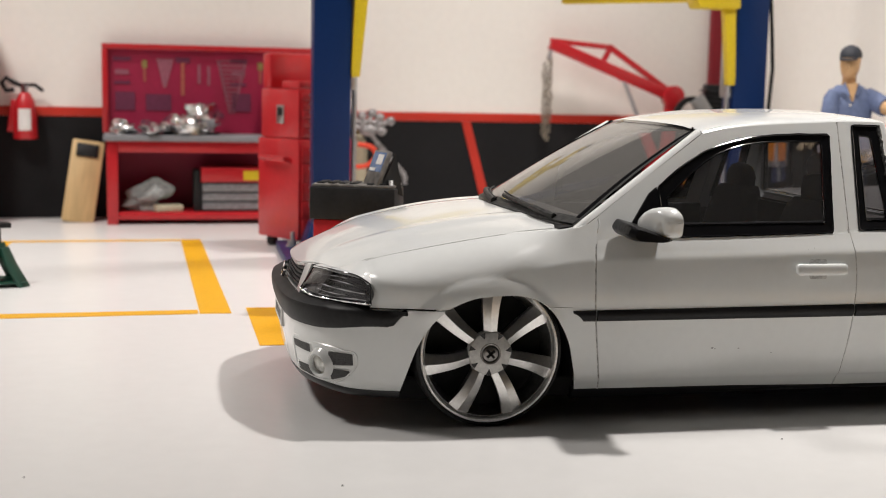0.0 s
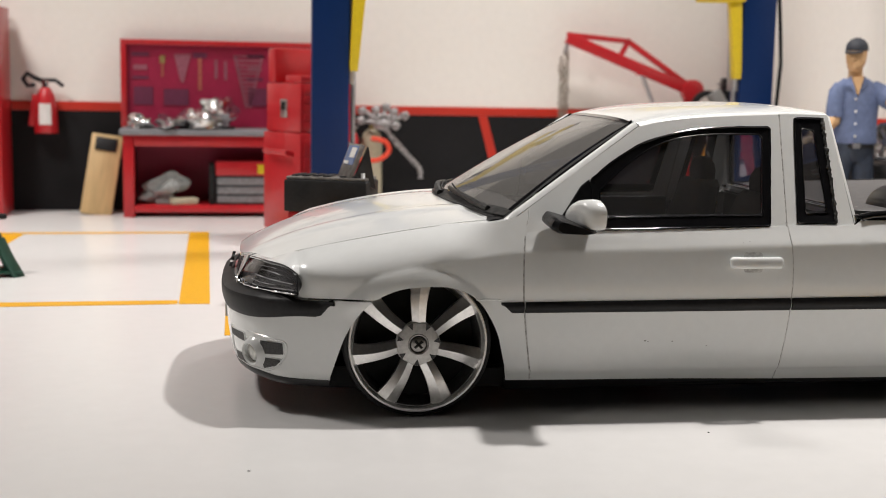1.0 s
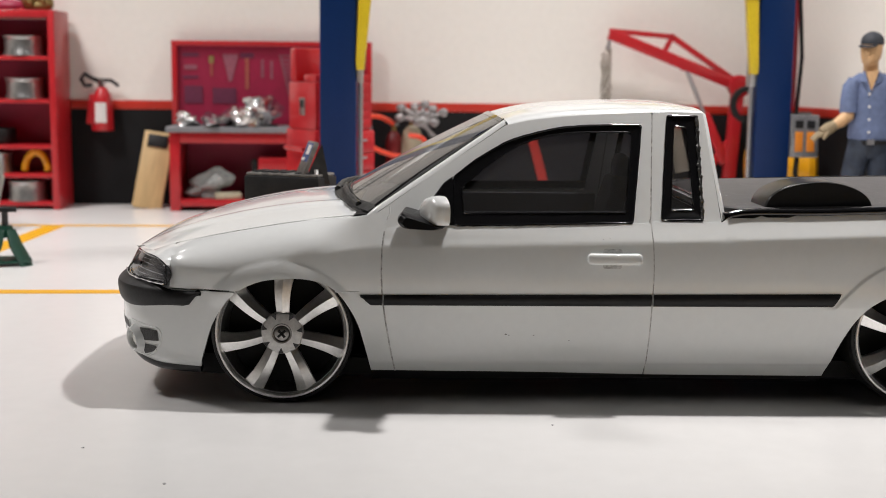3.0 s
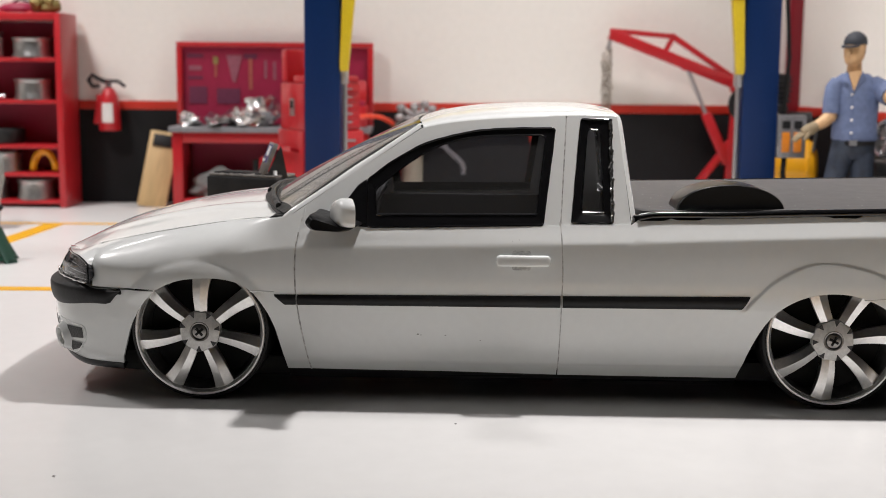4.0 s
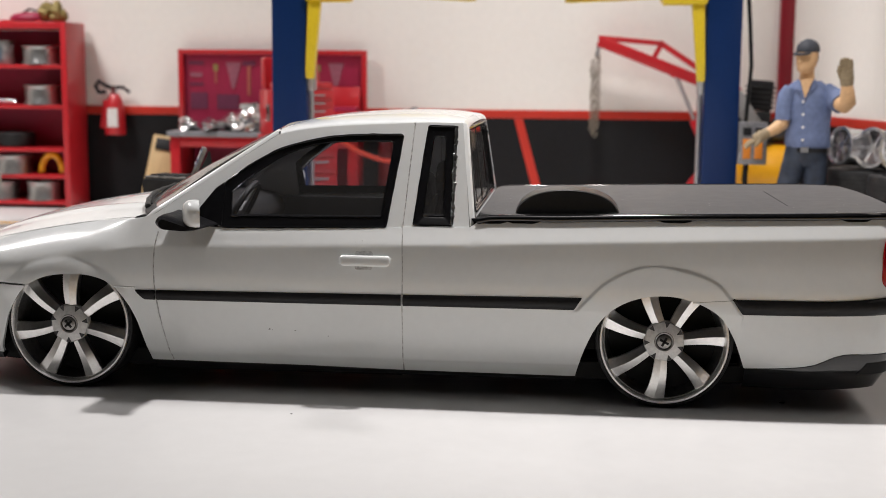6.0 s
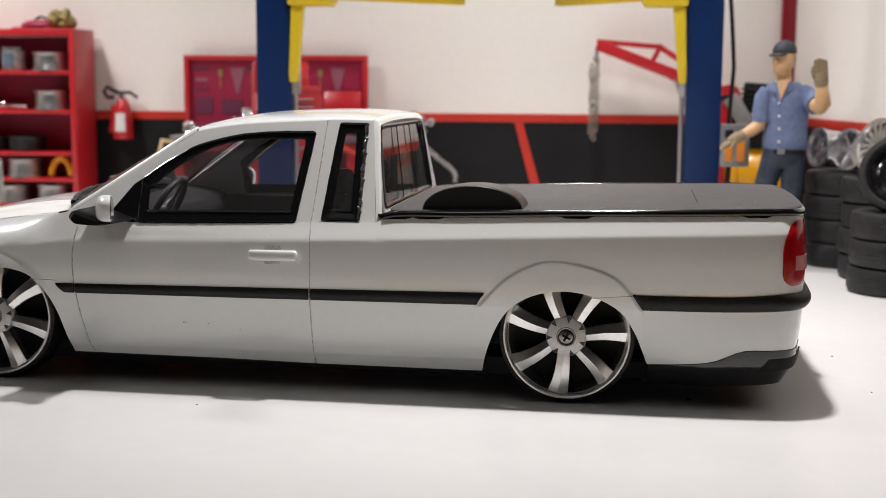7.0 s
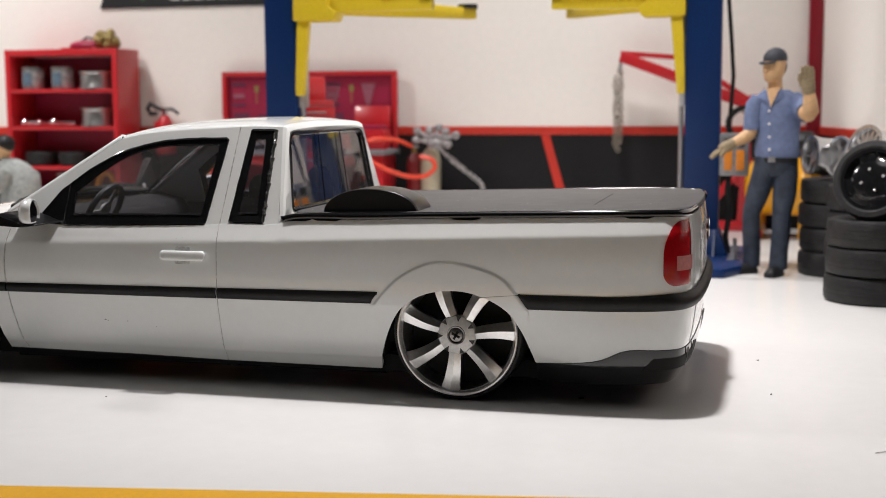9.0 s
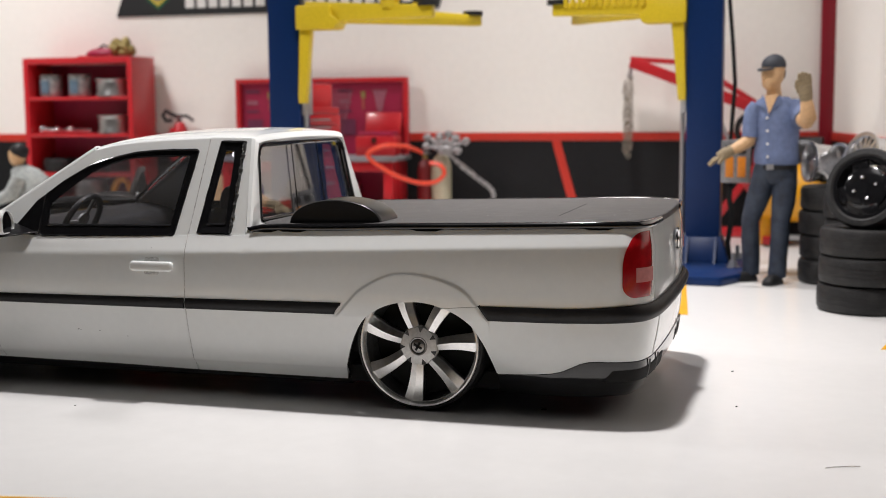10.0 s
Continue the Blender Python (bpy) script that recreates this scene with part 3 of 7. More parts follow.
def full_band(s0, s1, low, high, out, thick, n=26, nz=8, bulge=0.0, more=()):
    """A band that runs round the front or the rear from one side to the other."""
    near = sorted(set(span(s0, s1, n) + [s_at(x) for x in more]), reverse=s1 < s0)
    pts = lambda s, v: skin(s, low(s) + (high(s) - low(s)) * v, out + (bulge(s) if callable(bulge) else bulge) * math.sin(math.pi * v) ** 0.6)
    rows = [[pts(s, v) for v in span(0, 1, nz)] for s in near]
    rows += [[V((p.x, 2 * YC - p.y, p.z)) for p in row] for row in reversed(rows[:-1])]
    bm = bmesh.new()
    vs = [[bm.verts.new(p) for p in row] for row in rows]
    for a, b in zip(vs, vs[1:]):
        for i in range(nz):
            bm.faces.new((a[i], b[i], b[i + 1], a[i + 1]))
    return outset(bm, thick)


def bumper_low(s):
    x = plan(s)[0].x
    return 0.76 + 0.12 * step(-3.0, -4.1, x)


def bumper_high(s):
    x = plan(s)[0].x
    return 2.56 if x > -2.6 else 2.5


front_bumper = part("front_bumper", full_band(s_at(-1.03), 0, lambda s: min(2.53, lerp(ARCH_F, plan(s)[0].x)) if plan(s)[0].x > -1.93 else bumper_low(s), bumper_high, 0.01, 0.08, 44, 24, 0.0, span(-1.94, -1.03, 30)), WHITE, truck)
part("bumper_strip", full_band(s_at(-1.80), 0, lambda s: 2.20 + 0.312 * step(-2.15, -1.8, plan(s)[0].x) - 0.15 * step(-2.4, -3.7, plan(s)[0].x), lambda s: 2.55 + 0.10 * step(-2.4, -3.0, plan(s)[0].x), 0.03, 0.1, 40, 10, 0.09), MATT_BLACK, front_bumper, "black rubber strip round the front bumper")
part("lip", full_band(s_at(-1.96), 0, lambda s: bumper_low(s) - 0.16, lambda s: bumper_low(s) - 0.005, 0.03, 0.2, 34, 4, 0.02), SATIN_BLACK, front_bumper, "black lower lip")
rear_bumper = part("rear_bumper", full_band(s_at(15.06), S_END, lambda s: min(lerp(BUMPER_SEAM, plan(s)[0].x) - 0.01, lerp(ARCH_R, plan(s)[0].x)) if plan(s)[0].x < 16.34 else lerp(SKIRT_TOP, plan(s)[0].x), lambda s: lerp(BUMPER_SEAM, plan(s)[0].x), 0.0, 0.08, 40, 24, 0.0, span(15.06, 16.36, 40)), WHITE, truck)
part("bumper_strip", full_band(s_at(15.96), S_END, lambda s: max(2.31 + 0.03 * step(17.5, 19.8, plan(s)[0].x), 2.655 - 1.45 * (plan(s)[0].x - 15.96)), lambda s: 2.665 + 0.085 * step(18.0, 19.8, plan(s)[0].x), 0.02, 0.1, 60, 14, lambda s: (0.07 + 0.08 * step(18.2, 19.9, plan(s)[0].x)) * step(15.9, 16.2, plan(s)[0].x), span(15.96, 16.3, 12)), MATT_BLACK, rear_bumper, "black rubber strip round the rear bumper")
part("skirt", full_band(s_at(16.36), S_END, lambda s: 0.44 + 0.1 * step(17, 20, plan(s)[0].x), lambda s: lerp(SKIRT_TOP, plan(s)[0].x) - 0.01, 0.02, 0.12, 40, 8, 0.03), GLOSS_BLACK, rear_bumper, "glossy black lower rear skirt")
for far in (False, True):
    bm = bmesh.new()
    s0, s1 = s_at(18.92), s_at_y(2.9, True)
    # A near-black sheet over the skirt stands in for the slot's shade.
    grid(bm, lambda u, v: skin(s0 + 0.26 * v * (1 - u) + (s1 - s0) * u, 0.92 + (0.27 + 0.03 * u) * v, 0.062), span(0, 1, 30), span(0, 1, 4))
    outset(bm, 0.05)
    part("skirt_slot", mirrored(bm) if far else bm, DEEP_BLACK, rear_bumper, "near-black sheet for the shade in the skirt's slot")
    for k in range(2):
        s = s_at_y(1.1 + 0.9 * k, True)
        bm = tube(bmesh.new(), [skin(s, z, 0.064) for z in span(0.90, 1.36, 5)], 0.022, 6)
        # Grey on the black fins stands in for the highlight on their edges.
        part("skirt_fin", mirrored(bm) if far else bm, SEAM, rear_bumper, "skirt fin with its edge highlight painted grey")
    # Thin white tube added as the highlight on the bumper's edge.
    bm = tube(bmesh.new(), [skin(s_at_y(1.9 - 0.5 * (2.3 - z), True), z, 0.0) for z in span(1.42, 2.30, 8)], 0.014, 6)
    part("mould_line", mirrored(bm) if far else bm, WHITE, rear_bumper)

# rubber strips along the sides
for x0, x1, slant0, slant1, parents in ((1.75, 2.245, 0.245, 0.0, fenders), (2.285, 8.245, 0.0, 0.0, doors), (8.295, 12.50, 0.0, -0.18, bed_sides)):
    def strip():
        bm = bmesh.new()

        def at(u, v):
            x = (x0 + slant0 * (1 - v)) * (1 - u) + (x1 + slant1 * (1 - v)) * u
            zb, zt = 2.285 + 0.003 * x, 2.515 + 0.0085 * x
            return skin(s_at(x), zb + (zt - zb) * v, 0.012 + 0.075 * math.sin(math.pi * min(1, max(0, v))) ** 0.5)

        grid(bm, at, span(0, 1, 24), span(0, 1, 8))
        return outset(bm, 0.06)

    both_sides("side_strip", strip, MATT_BLACK, parents, "black rubber strip")


# hood
HOOD_C = [(-3.97, 3.02), (-3.77, 3.17), (-3.5, 3.36), (-2.9, 3.65), (-2.2, 3.89), (-1.4, 4.10), (-0.6, 4.26), (0.1, 4.355), (0.95, 4.42), (2, 4.42)]


def hood():
    bm = bmesh.new()

    def at(u, v):
        q = abs(2 * v - 1)
        x0, x1 = -3.84 + 0.74 * q**2.8, 0.92 + 0.92 * q * q
        x = x0 + (x1 - x0) * u
        y = YC + (2 * v - 1) * (YC - lerp(HOOD_SIDE, x))
        ze, zc = lerp(FENDER_TOP, x), lerp(HOOD_C, x)
        z = ze + (zc - ze) * (1 - q**2.2)
        rib = 0.035 * (step(0.50, 0.56, q) - step(0.60, 0.72, q)) * step(0.0, 0.25, u)
        return V((x, y, z + rib))

    us = [1 - (1 - t) ** 1.15 for t in span(0, 1, 44)]
    grid(bm, at, us, span(0, 1, 56))
    outset(bm, 0.08)
    return bm


hood_panel = part("hood", hood(), WHITE, truck)

# headlights, grille and the panel between them

def lamp_sheet(depth):
    bm = bmesh.new()

    def at(u, v):
        p = along(LAMP_LOW, u).lerp(along(LAMP_TOP, u), v)
        n = V((-0.75, -0.62, 0.15)).normalized()
        return p + n * (0.07 * math.sin(math.pi * v) * math.sin(math.pi * u) ** 0.5 - depth)

    grid(bm, at, span(0.0, 1, 20), span(0, 1, 10))
    return bm


def lamp_housing():
    bm = bmesh.new()
    n = V((-0.75, -0.62, 0.15)).normalized()

    def at(u, v, d):
        k = math.sin(math.pi * v) * math.sin(math.pi * u) ** 0.5
        return along(LAMP_LOW, u).lerp(along(LAMP_TOP, u), v) - n * (0.02 + (0.12 + d) * min(1, 2.5 * k))

    for d in (0.0, 0.05):
        grid(bm, lambda u, v: at(u, v, d), span(0, 1, 24), span(0, 1, 14))
    return bm


def hood_edge(y):
    q = min(1, abs(y - YC) / (YC - 1.3))
    x = -3.84 + 0.74 * q**2.8
    return V((x, y, lerp(FENDER_TOP, x) * q**2.2 + lerp(HOOD_C, x) * (1 - q**2.2)))


def lamp_brow():
    """The hood's rounded front edge where it turns down to the headlight."""
    bm = bmesh.new()

    def at(u, v):
        low = along(LAMP_TOP, u) + V((-0.035, -0.03, -0.01))
        top = hood_edge(max(1.3, low.y)) + V((0.03, 0.02, -0.004))
        return low.lerp(top, v) + V((-0.06, -0.04, 0.05)) * math.sin(math.pi * v) * (top - low).length * 1.5

    grid(bm, at, span(0.68, 1.0, 16), span(0, 1, 8))
    return bm


brows = both_sides("lamp_brow", lamp_brow, WHITE, label="rounded white edge over the headlight")
# The housing's light and dark streaks stand in for reflections.
headlights = both_sides("headlight", lamp_housing, material("smoked_chrome", (0.055, 0.055, 0.06), 0.25, 0.5, vary=0.9, scale=420, bump=0.9, bump_scale=500, stretch=(0.5, 0.5, 3.0)), label="smoked clear headlight with chrome bowls")
both_sides("lens", lambda: lamp_sheet(-0.01), LENS, headlights)


def bowls():
    bm = bmesh.new()
    for u, r in ((0.80, 0.17),):
        c = along(LAMP_LOW, u).lerp(along(LAMP_TOP, u), 0.52) + V((0.08, 0.065, 0))
        n = V((-0.75, -0.62, 0.1)).normalized()
        turn = n.to_track_quat("Z", "Y").to_matrix().to_4x4()
        lathe(bm, [(0.02, -0.06), (0.08, -0.05), (r * 0.7, -0.02), (r, 0.035), (r + 0.015, 0.035), (r * 0.72, -0.04), (0.02, -0.09)], Matrix.Translation(c) @ turn, 20)
    return bm


GLINT = material("bright_lamp_plastic", (0.62, 0.62, 0.62), 0.25, 0.35, vary=0.5, scale=700, bump=0.9, bump_scale=900, stretch=(0.5, 0.5, 2.0))
# Bright bars added as streaks of reflected light inside the lens.
for streak_v, streak_u0, streak_u1, streak_r in ((0.14, 0.08, 0.55, 0.012), (0.27, 0.30, 0.62, 0.009), (0.44, 0.10, 0.70, 0.013), (0.66, 0.25, 0.55, 0.010), (0.80, 0.35, 0.9, 0.008)):
    def rib():
        us = span(streak_u0, streak_u1, 14)
        pts = [along(LAMP_LOW, u).lerp(along(LAMP_TOP, u), streak_v) + V((0.0, 0.0, 0.02 * math.sin(9 * u + 5 * streak_v))) for u in us]
        return tube(bmesh.new(), pts, streak_r, 6, radii=[streak_r * (0.35 + 0.9 * abs(math.sin(13 * u + 9 * streak_v))) for u in us])

    both_sides("lens_rib", rib, GLINT, headlights)


def lit_patch():
    """A paler patch next to the grille, coloured as the lit inner lens."""
    bm = bmesh.new()
    grid(bm, lambda u, v: along(LAMP_LOW, u).lerp(along(LAMP_TOP, u), v) + V((0.05, 0.04, 0)) * (1.2 - math.sin(math.pi * v)), span(0.60, 0.97, 10), span(0.08, 0.92, 8))
    return outset(bm, 0.02)


both_sides("lamp_bowl", lit_patch, material("grey_lamp_bowl", (0.17, 0.165, 0.16), 0.3, 0.5, vary=0.6, scale=500, bump=0.7, bump_scale=700), headlights)


def low_glint():
    us = span(0.02, 0.98, 40)
    return tube(bmesh.new(), [along(LAMP_LOW, u).lerp(along(LAMP_TOP, u), 0.05) + V((-0.05, -0.045, 0)) for u in us], 0.03, 6, radii=[0.007 + 0.022 * abs(math.sin(31 * u) * math.sin(17 * u)) for u in us])


both_sides("lamp_edge", low_glint, CHROME, headlights, "ragged bright edge")
both_sides("reflector", bowls, GLINT, headlights, "round bright reflector")


def lamp_rim():
    bm = bmesh.new()
    loop = [along(LAMP_LOW, t) for t in span(0, 1, 14)] + [along(LAMP_TOP, t) for t in span(1, 0, 14)]
    return tube(bm, loop, 0.022, 6, True)


both_sides("lamp_rim", lamp_rim, GLOSS_BLACK, headlights)


def fit_far_corner(ob):
    """Moves the far front corner down and back to fit the camera's view."""
    for v in ob.data.vertices:
        k = step(5.2, 7.2, 100 * v.co.y) * step(-2.0, -3.3, 100 * v.co.x)
        v.co += V((0.0026, 0, -0.0015)) * k


for ob in (hood_panel, fenders[1], brows[1], headlights[1], *headlights[1].children):
    fit_far_corner(ob)


def nose():
    """The white face between the lamps, with the grille's opening."""
    bm = bmesh.new()
    y0, y1 = 2.04, 2 * YC - 2.04

    def at(t, v):
        y = y0 + (y1 - y0) * t
        q = abs(y - YC) / (YC - 1.3)
        edge = hood_edge(y)
        x_top, z_top = edge.x + 0.03 - 0.24 * q**2, edge.z - 0.04
        x_low = -3.98 + 0.15 * q**2
        if v > 1:
            return V((x_top, y, z_top)).lerp(edge + V((0.05, 0, -0.02)), 10 * (v - 1))
        return V((x_low + (x_top - x_low) * v, y, 2.6 + (z_top - 2.6) * v))

    for t0, t1, v0, v1 in ((0, 0.08, 0, 1), (0.92, 1, 0, 1), (0.08, 0.92, 0, 0.12), (0.08, 0.92, 0.92, 1)):
        grid(bm, at, span(t0, t1, 4 if t1 - t0 < 0.2 else 20), span(v0, v1, 8 if v1 - v0 > 0.5 else 2))
    bmesh.ops.remove_doubles(bm, verts=bm.verts, dist=1e-4)
    outset(bm, 0.05)
    grid(bm, at, span(0, 1, 24), (1, 1.05, 1.1))
    return bm, at


sheet, nose_at = nose()
grille_frame = part("grille_surround", sheet, WHITE, truck)
for k in range(5):
    bm = bmesh.new()
    v = 0.17 + 0.16 * k
    tube(bm, [nose_at(t, v) + V((0.08, 0, 0)) for t in span(0.085, 0.915, 16)], 0.035, 6)
    part("grille_slat", bm, MATT_BLACK, grille_frame)
bm = bmesh.new()
grid(bm, lambda t, v: nose_at(t, v) + V((0.2, 0, 0)), span(0.05, 0.95, 16), span(0.05, 0.95, 4))
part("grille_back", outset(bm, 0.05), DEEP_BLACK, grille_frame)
part("badge", lathe(bmesh.new(), [(0.0, 0.04), (0.14, 0.04), (0.15, 0.07), (0.19, 0.07), (0.20, 0.0), (0.0, 0.0)], pose(-3.99, YC, 2.82, 0, -75, 0), 24), CHROME, grille_frame, "round chrome badge")

for ob in (grille_frame, *grille_frame.children):
    fit_far_corner(ob)

# fog lamps and dark inserts of the front bumper


def at_skin(s, z, out=0.0):
    p = skin(s, z, out)
    e = (skin(s + 0.05, z, out) - skin(s - 0.05, z, out)).normalized()
    up = (skin(s, z + 0.05, out) - skin(s, z - 0.05, out)).normalized()
    n = e.cross(up).normalized()
    m = Matrix((e, up, n)).transposed().to_4x4()
    m.translation = p
    return m


FOG_S = s_at_y(1.02)
for far in (False, True):
    def fog(bm):
        return mirrored(bm) if far else bm

    at = at_skin(FOG_S, 1.25, 0.0)
    ring = part("fog_lamp", fog(lathe(bmesh.new(), [(0.20, 0.01), (0.215, 0.12), (0.25, 0.15), (0.29, 0.12), (0.33, 0.04), (0.37, -0.02), (0.18, -0.02)], at, 28, closed=True)), WHITE, truck, "white fog lamp ring")
    part("lens", fog(lathe(bmesh.new(), [(0.0, 0.10), (0.12, 0.09), (0.2, 0.05), (0.2, 0.02), (0.0, 0.02)], at, 24)), material("fog_glass", (0.55, 0.55, 0.52), 0.12, 0.6, vary=0.3, bump=0.5), ring)
    # Dark colour of the inboard pair stands in for shaded slots; outboard are mesh.
    for s0, z0, w0, h0, slope in ((0.58, 1.41, 0.31, 0.15, 0.05), (0.53, 1.05, 0.26, 0.13, 0.15), (-0.70, 1.56, 0.38, 0.075, -0.04), (-0.62, 1.05, 0.34, 0.09, -0.05)):
        outer = [(-w0, -h0), (w0, -h0 + slope), (w0, h0), (-w0, h0)]
        bm = bmesh.new()
        for o in (0.006, 0.024):
            grid(bm, lambda a, b: skin(FOG_S + s0 + a, z0 + (b + 1) / 2 * 2 * h0 - h0 + slope * (a + w0) / (2 * w0) * (1 - b) / 2, o), span(-w0, w0, 12), span(-1, 1, 6))
        part("bumper_mesh", fog(bm), material("dark_mesh", (0.05, 0.05, 0.05), 0.5, vary=0.8, scale=4000, bump=0.9, bump_scale=3500), front_bumper, "dark insert, mesh outboard and slot shade inboard")
        bm = tube(bmesh.new(), [skin(FOG_S + s0 + a * 1.06, z0 + b * 1.12, 0.012) for a, b in rounded(outer, 0.06)], 0.018, 6, True)
        part("insert_rim", fog(bm), WHITE, front_bumper)
for far in (False, True):
    pod = rounded([(-1.16, 1.10, 0.2), (-1.16, 1.74, 0.2), (0.2, 1.68, 0.3), (0.98, 1.60, 0.12), (0.98, 1.30, 0.15), (0.55, 0.9, 0.3), (-0.3, 0.85, 0.3)], n=5)
    bm = tube(bmesh.new(), [skin(FOG_S + a, z, 0.004) for a, z in pod], 0.026, 6, True)
    part("pod_edge", mirrored(bm) if far else bm, WHITE, front_bumper)
plate = part("number_plate", box(bmesh.new(), -4.165, -4.08, YC - 1.05, YC + 1.05, 1.62, 2.04, None), PAPER, truck, "small white number plate")
for k in range(5):
    part("plate_bar", box(bmesh.new(), -4.176, -4.166, YC - 0.75 + 0.34 * k, YC - 0.60 + 0.34 * k, 1.72, 1.94), SEAM, plate)

# dark inner body, floor, wheel wells, sills
bm = bmesh.new()
box(bm, -2.6, 18.9, 0.9, 8.0, 0.62, 0.95)
# Unseen plate added to stop light leaking down through the doors.
box(bm, 2.2, 12.4, 0.26, 8.64, 1.42, 1.5)
box(bm, 2.15, 2.4, 0.6, 8.3, 1.0, 3.9)
box(bm, 9.85, 10.0, 0.6, 8.3, 1.0, 4.25)
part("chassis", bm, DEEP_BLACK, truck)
# Pan added under the truck to block light and deepen its shadow.
near = [p + n * 0.9 for p, n in (plan(s) for s in span(0, S_END, 60))]
far_edge = [V((p.x, 2 * YC - p.y)) for p in reversed(near)]
part("underbody", rings(bmesh.new(), [[V((p.x, p.y, z)) for p in near[1:] + far_edge[1:]] for z in (0.48, 0.9)]), DEEP_BLACK, truck, "flat black pan added to block light under the truck")
bm = bmesh.new()
for x0, x1 in ((2.0, 8.15), (8.1, 12.42)):
    rings(bm, [[skin(s_at(x), z, -0.16 - t) for x, z in ((x0, 0.42), (x1, 0.40), (x1, 0.63), (x0, 0.69))] for t in (0, 0.35)])
mb = bm.copy()
part("sill", bm, SATIN_BLACK, truck, "black lower sill")
part("sill", mirrored(mb), SATIN_BLACK, truck)


def liner():
    bm = bmesh.new()
    rings(bm, [[skin(s_at(x), z, -o) for x, z in ((liner_x - 0.45, 0.9), (liner_x + 0.6, 0.9), (liner_x + 0.6, 3.9), (liner_x - 0.45, 3.9))] for o in (0.085, 0.16)])
    return bm


for liner_x in (2.4, 8.2):
    both_sides("inner_panel", liner, SEAM)


def well(x, r, y0, y1):
    def make():
        bm = bmesh.new()
        a = span(-0.12, math.pi + 0.12, 22)
        grid(bm, lambda t, y: V((x - r * math.cos(t), y, 1.15 + (r - 0.1) * math.sin(t))), a, (y0, y1))
        outset(bm, 0.04)
        grid(bm, lambda u, v: V((x - 2.1 + 4.2 * u, y1, 0.5 + 2.6 * v)), (0, 1), (0, 1))
        return bm
    return make


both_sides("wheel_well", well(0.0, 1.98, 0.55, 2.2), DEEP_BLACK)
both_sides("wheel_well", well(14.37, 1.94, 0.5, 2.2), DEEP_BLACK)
bm = bmesh.new()
box(bm, 9.95, 19.2, 0.85, 8.05, 1.2, 4.14)
# Unseen flange added to stop light leaking past the bed cover.
box(bm, 9.95, 19.2, 0.40, 8.50, 4.15, 4.28)
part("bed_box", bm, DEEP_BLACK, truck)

# ---- cab ----
def glass_side(x, z, d=0.0):
    """A point of the cab's leaning side; d is the depth inwards."""
    return V((x, side_y(z) + d * 0.90, z + d * 0.43))


DOOR_OUT = [(3.85, 4.07, 0.05), (3.83, 5.12, 0.08), (4.30, 5.48, 0.3), (5.05, 5.93, 0.4), (6.16, 6.22, 0.5), (7.1, 6.30, 0.4), (8.12, 6.305, 0.08), (7.83, 4.155, 0.06)]
DOOR_IN = [(4.05, 4.32, 0.04), (4.00, 4.88, 0.06), (4.66, 5.43, 0.3), (5.30, 5.84, 0.4), (6.05, 6.07, 0.5), (6.9, 6.13, 0.3), (7.91, 6.135, 0.14), (7.70, 4.36, 0.06)]
QUARTER_OUT = [(8.49, 4.22, 0.05), (8.73, 6.52, 0.06), (9.41, 6.51, 0.06), (9.41, 4.23, 0.05)]
QUARTER_IN = [(8.70, 4.42, 0.06), (8.86, 6.28, 0.10), (9.17, 6.26, 0.12), (9.23, 4.42, 0.06)]
ROOF_EDGE = [(5.02, 6.26), (5.6, 6.38), (6.5, 6.48), (8, 6.56), (8.7, 6.59), (9.6, 6.58)]


def rear_x(z):
    return 9.55 + (6.6 - z) * 0.12


def pane_with_holes(outer, holes, thick):
    bm = bmesh.new()
    edges = []
    for loop in [outer] + holes:
        vs = [bm.verts.new(glass_side(*p)) for p in loop]
        edges += [bm.edges.new((vs[i - 1], vs[i])) for i in range(len(vs))]
    bmesh.ops.triangle_fill(bm, use_beauty=True, use_dissolve=False, edges=edges)
    return outset(bm, thick)


def door_frame():
    edge = [(x, lerp(ROOF_EDGE, x)) for x in span(5.02, 8.36, 14)]
    outer = [(1.95, 4.2), (1.95, 4.1), (2.35, 3.9), (8.195, 4.05), (8.222, 4.165), (8.37, 6.55)] + list(reversed(edge))[0:] + [(3.5, 5.26)]
    return pane_with_holes(outer, [rounded(DOOR_OUT)], 0.10)


def quarter_frame():
    edge = [(x, lerp(ROOF_EDGE, x)) for x in span(8.40, 9.55, 6)]
    outer = [(8.245, 4.05), (8.25, 4.165), (8.40, 6.55)] + edge + [(rear_x(5.5), 5.5), (rear_x(4.2), 4.05)]
    return pane_with_holes(outer, [rounded(QUARTER_OUT)], 0.10)


both_sides("door_frame", door_frame, WHITE, doors)
both_sides("cab_pillar", quarter_frame, WHITE, truck)
both_sides("door_groove", lambda: tube(bmesh.new(), [glass_side(8.228 + 0.066 * (z - 4.165), z, 0.05) for z in span(4.1, 6.5, 16)], 0.035, 6), GROOVE, doors, "shallow grey groove at the door's edge")
both_sides("door_groove", door_groove(SEAM_F, 0.70, 4.08, 4.22, 0.03), GROOVE, doors, "shallow grey groove at the door's edge")
both_sides("door_groove", door_groove(SEAM_R, 0.78, 4.08, 4.2, 0.035), GROOVE, doors, "shallow grey groove at the door's edge")
both_sides("fender_ridge", lambda: tube(bmesh.new(), [skin(s_at(x), 2.602 - 0.03 * (x - 1.2), 0.0) for x in span(1.2, 1.74, 8)], 0.018, 6), WHITE, fenders)


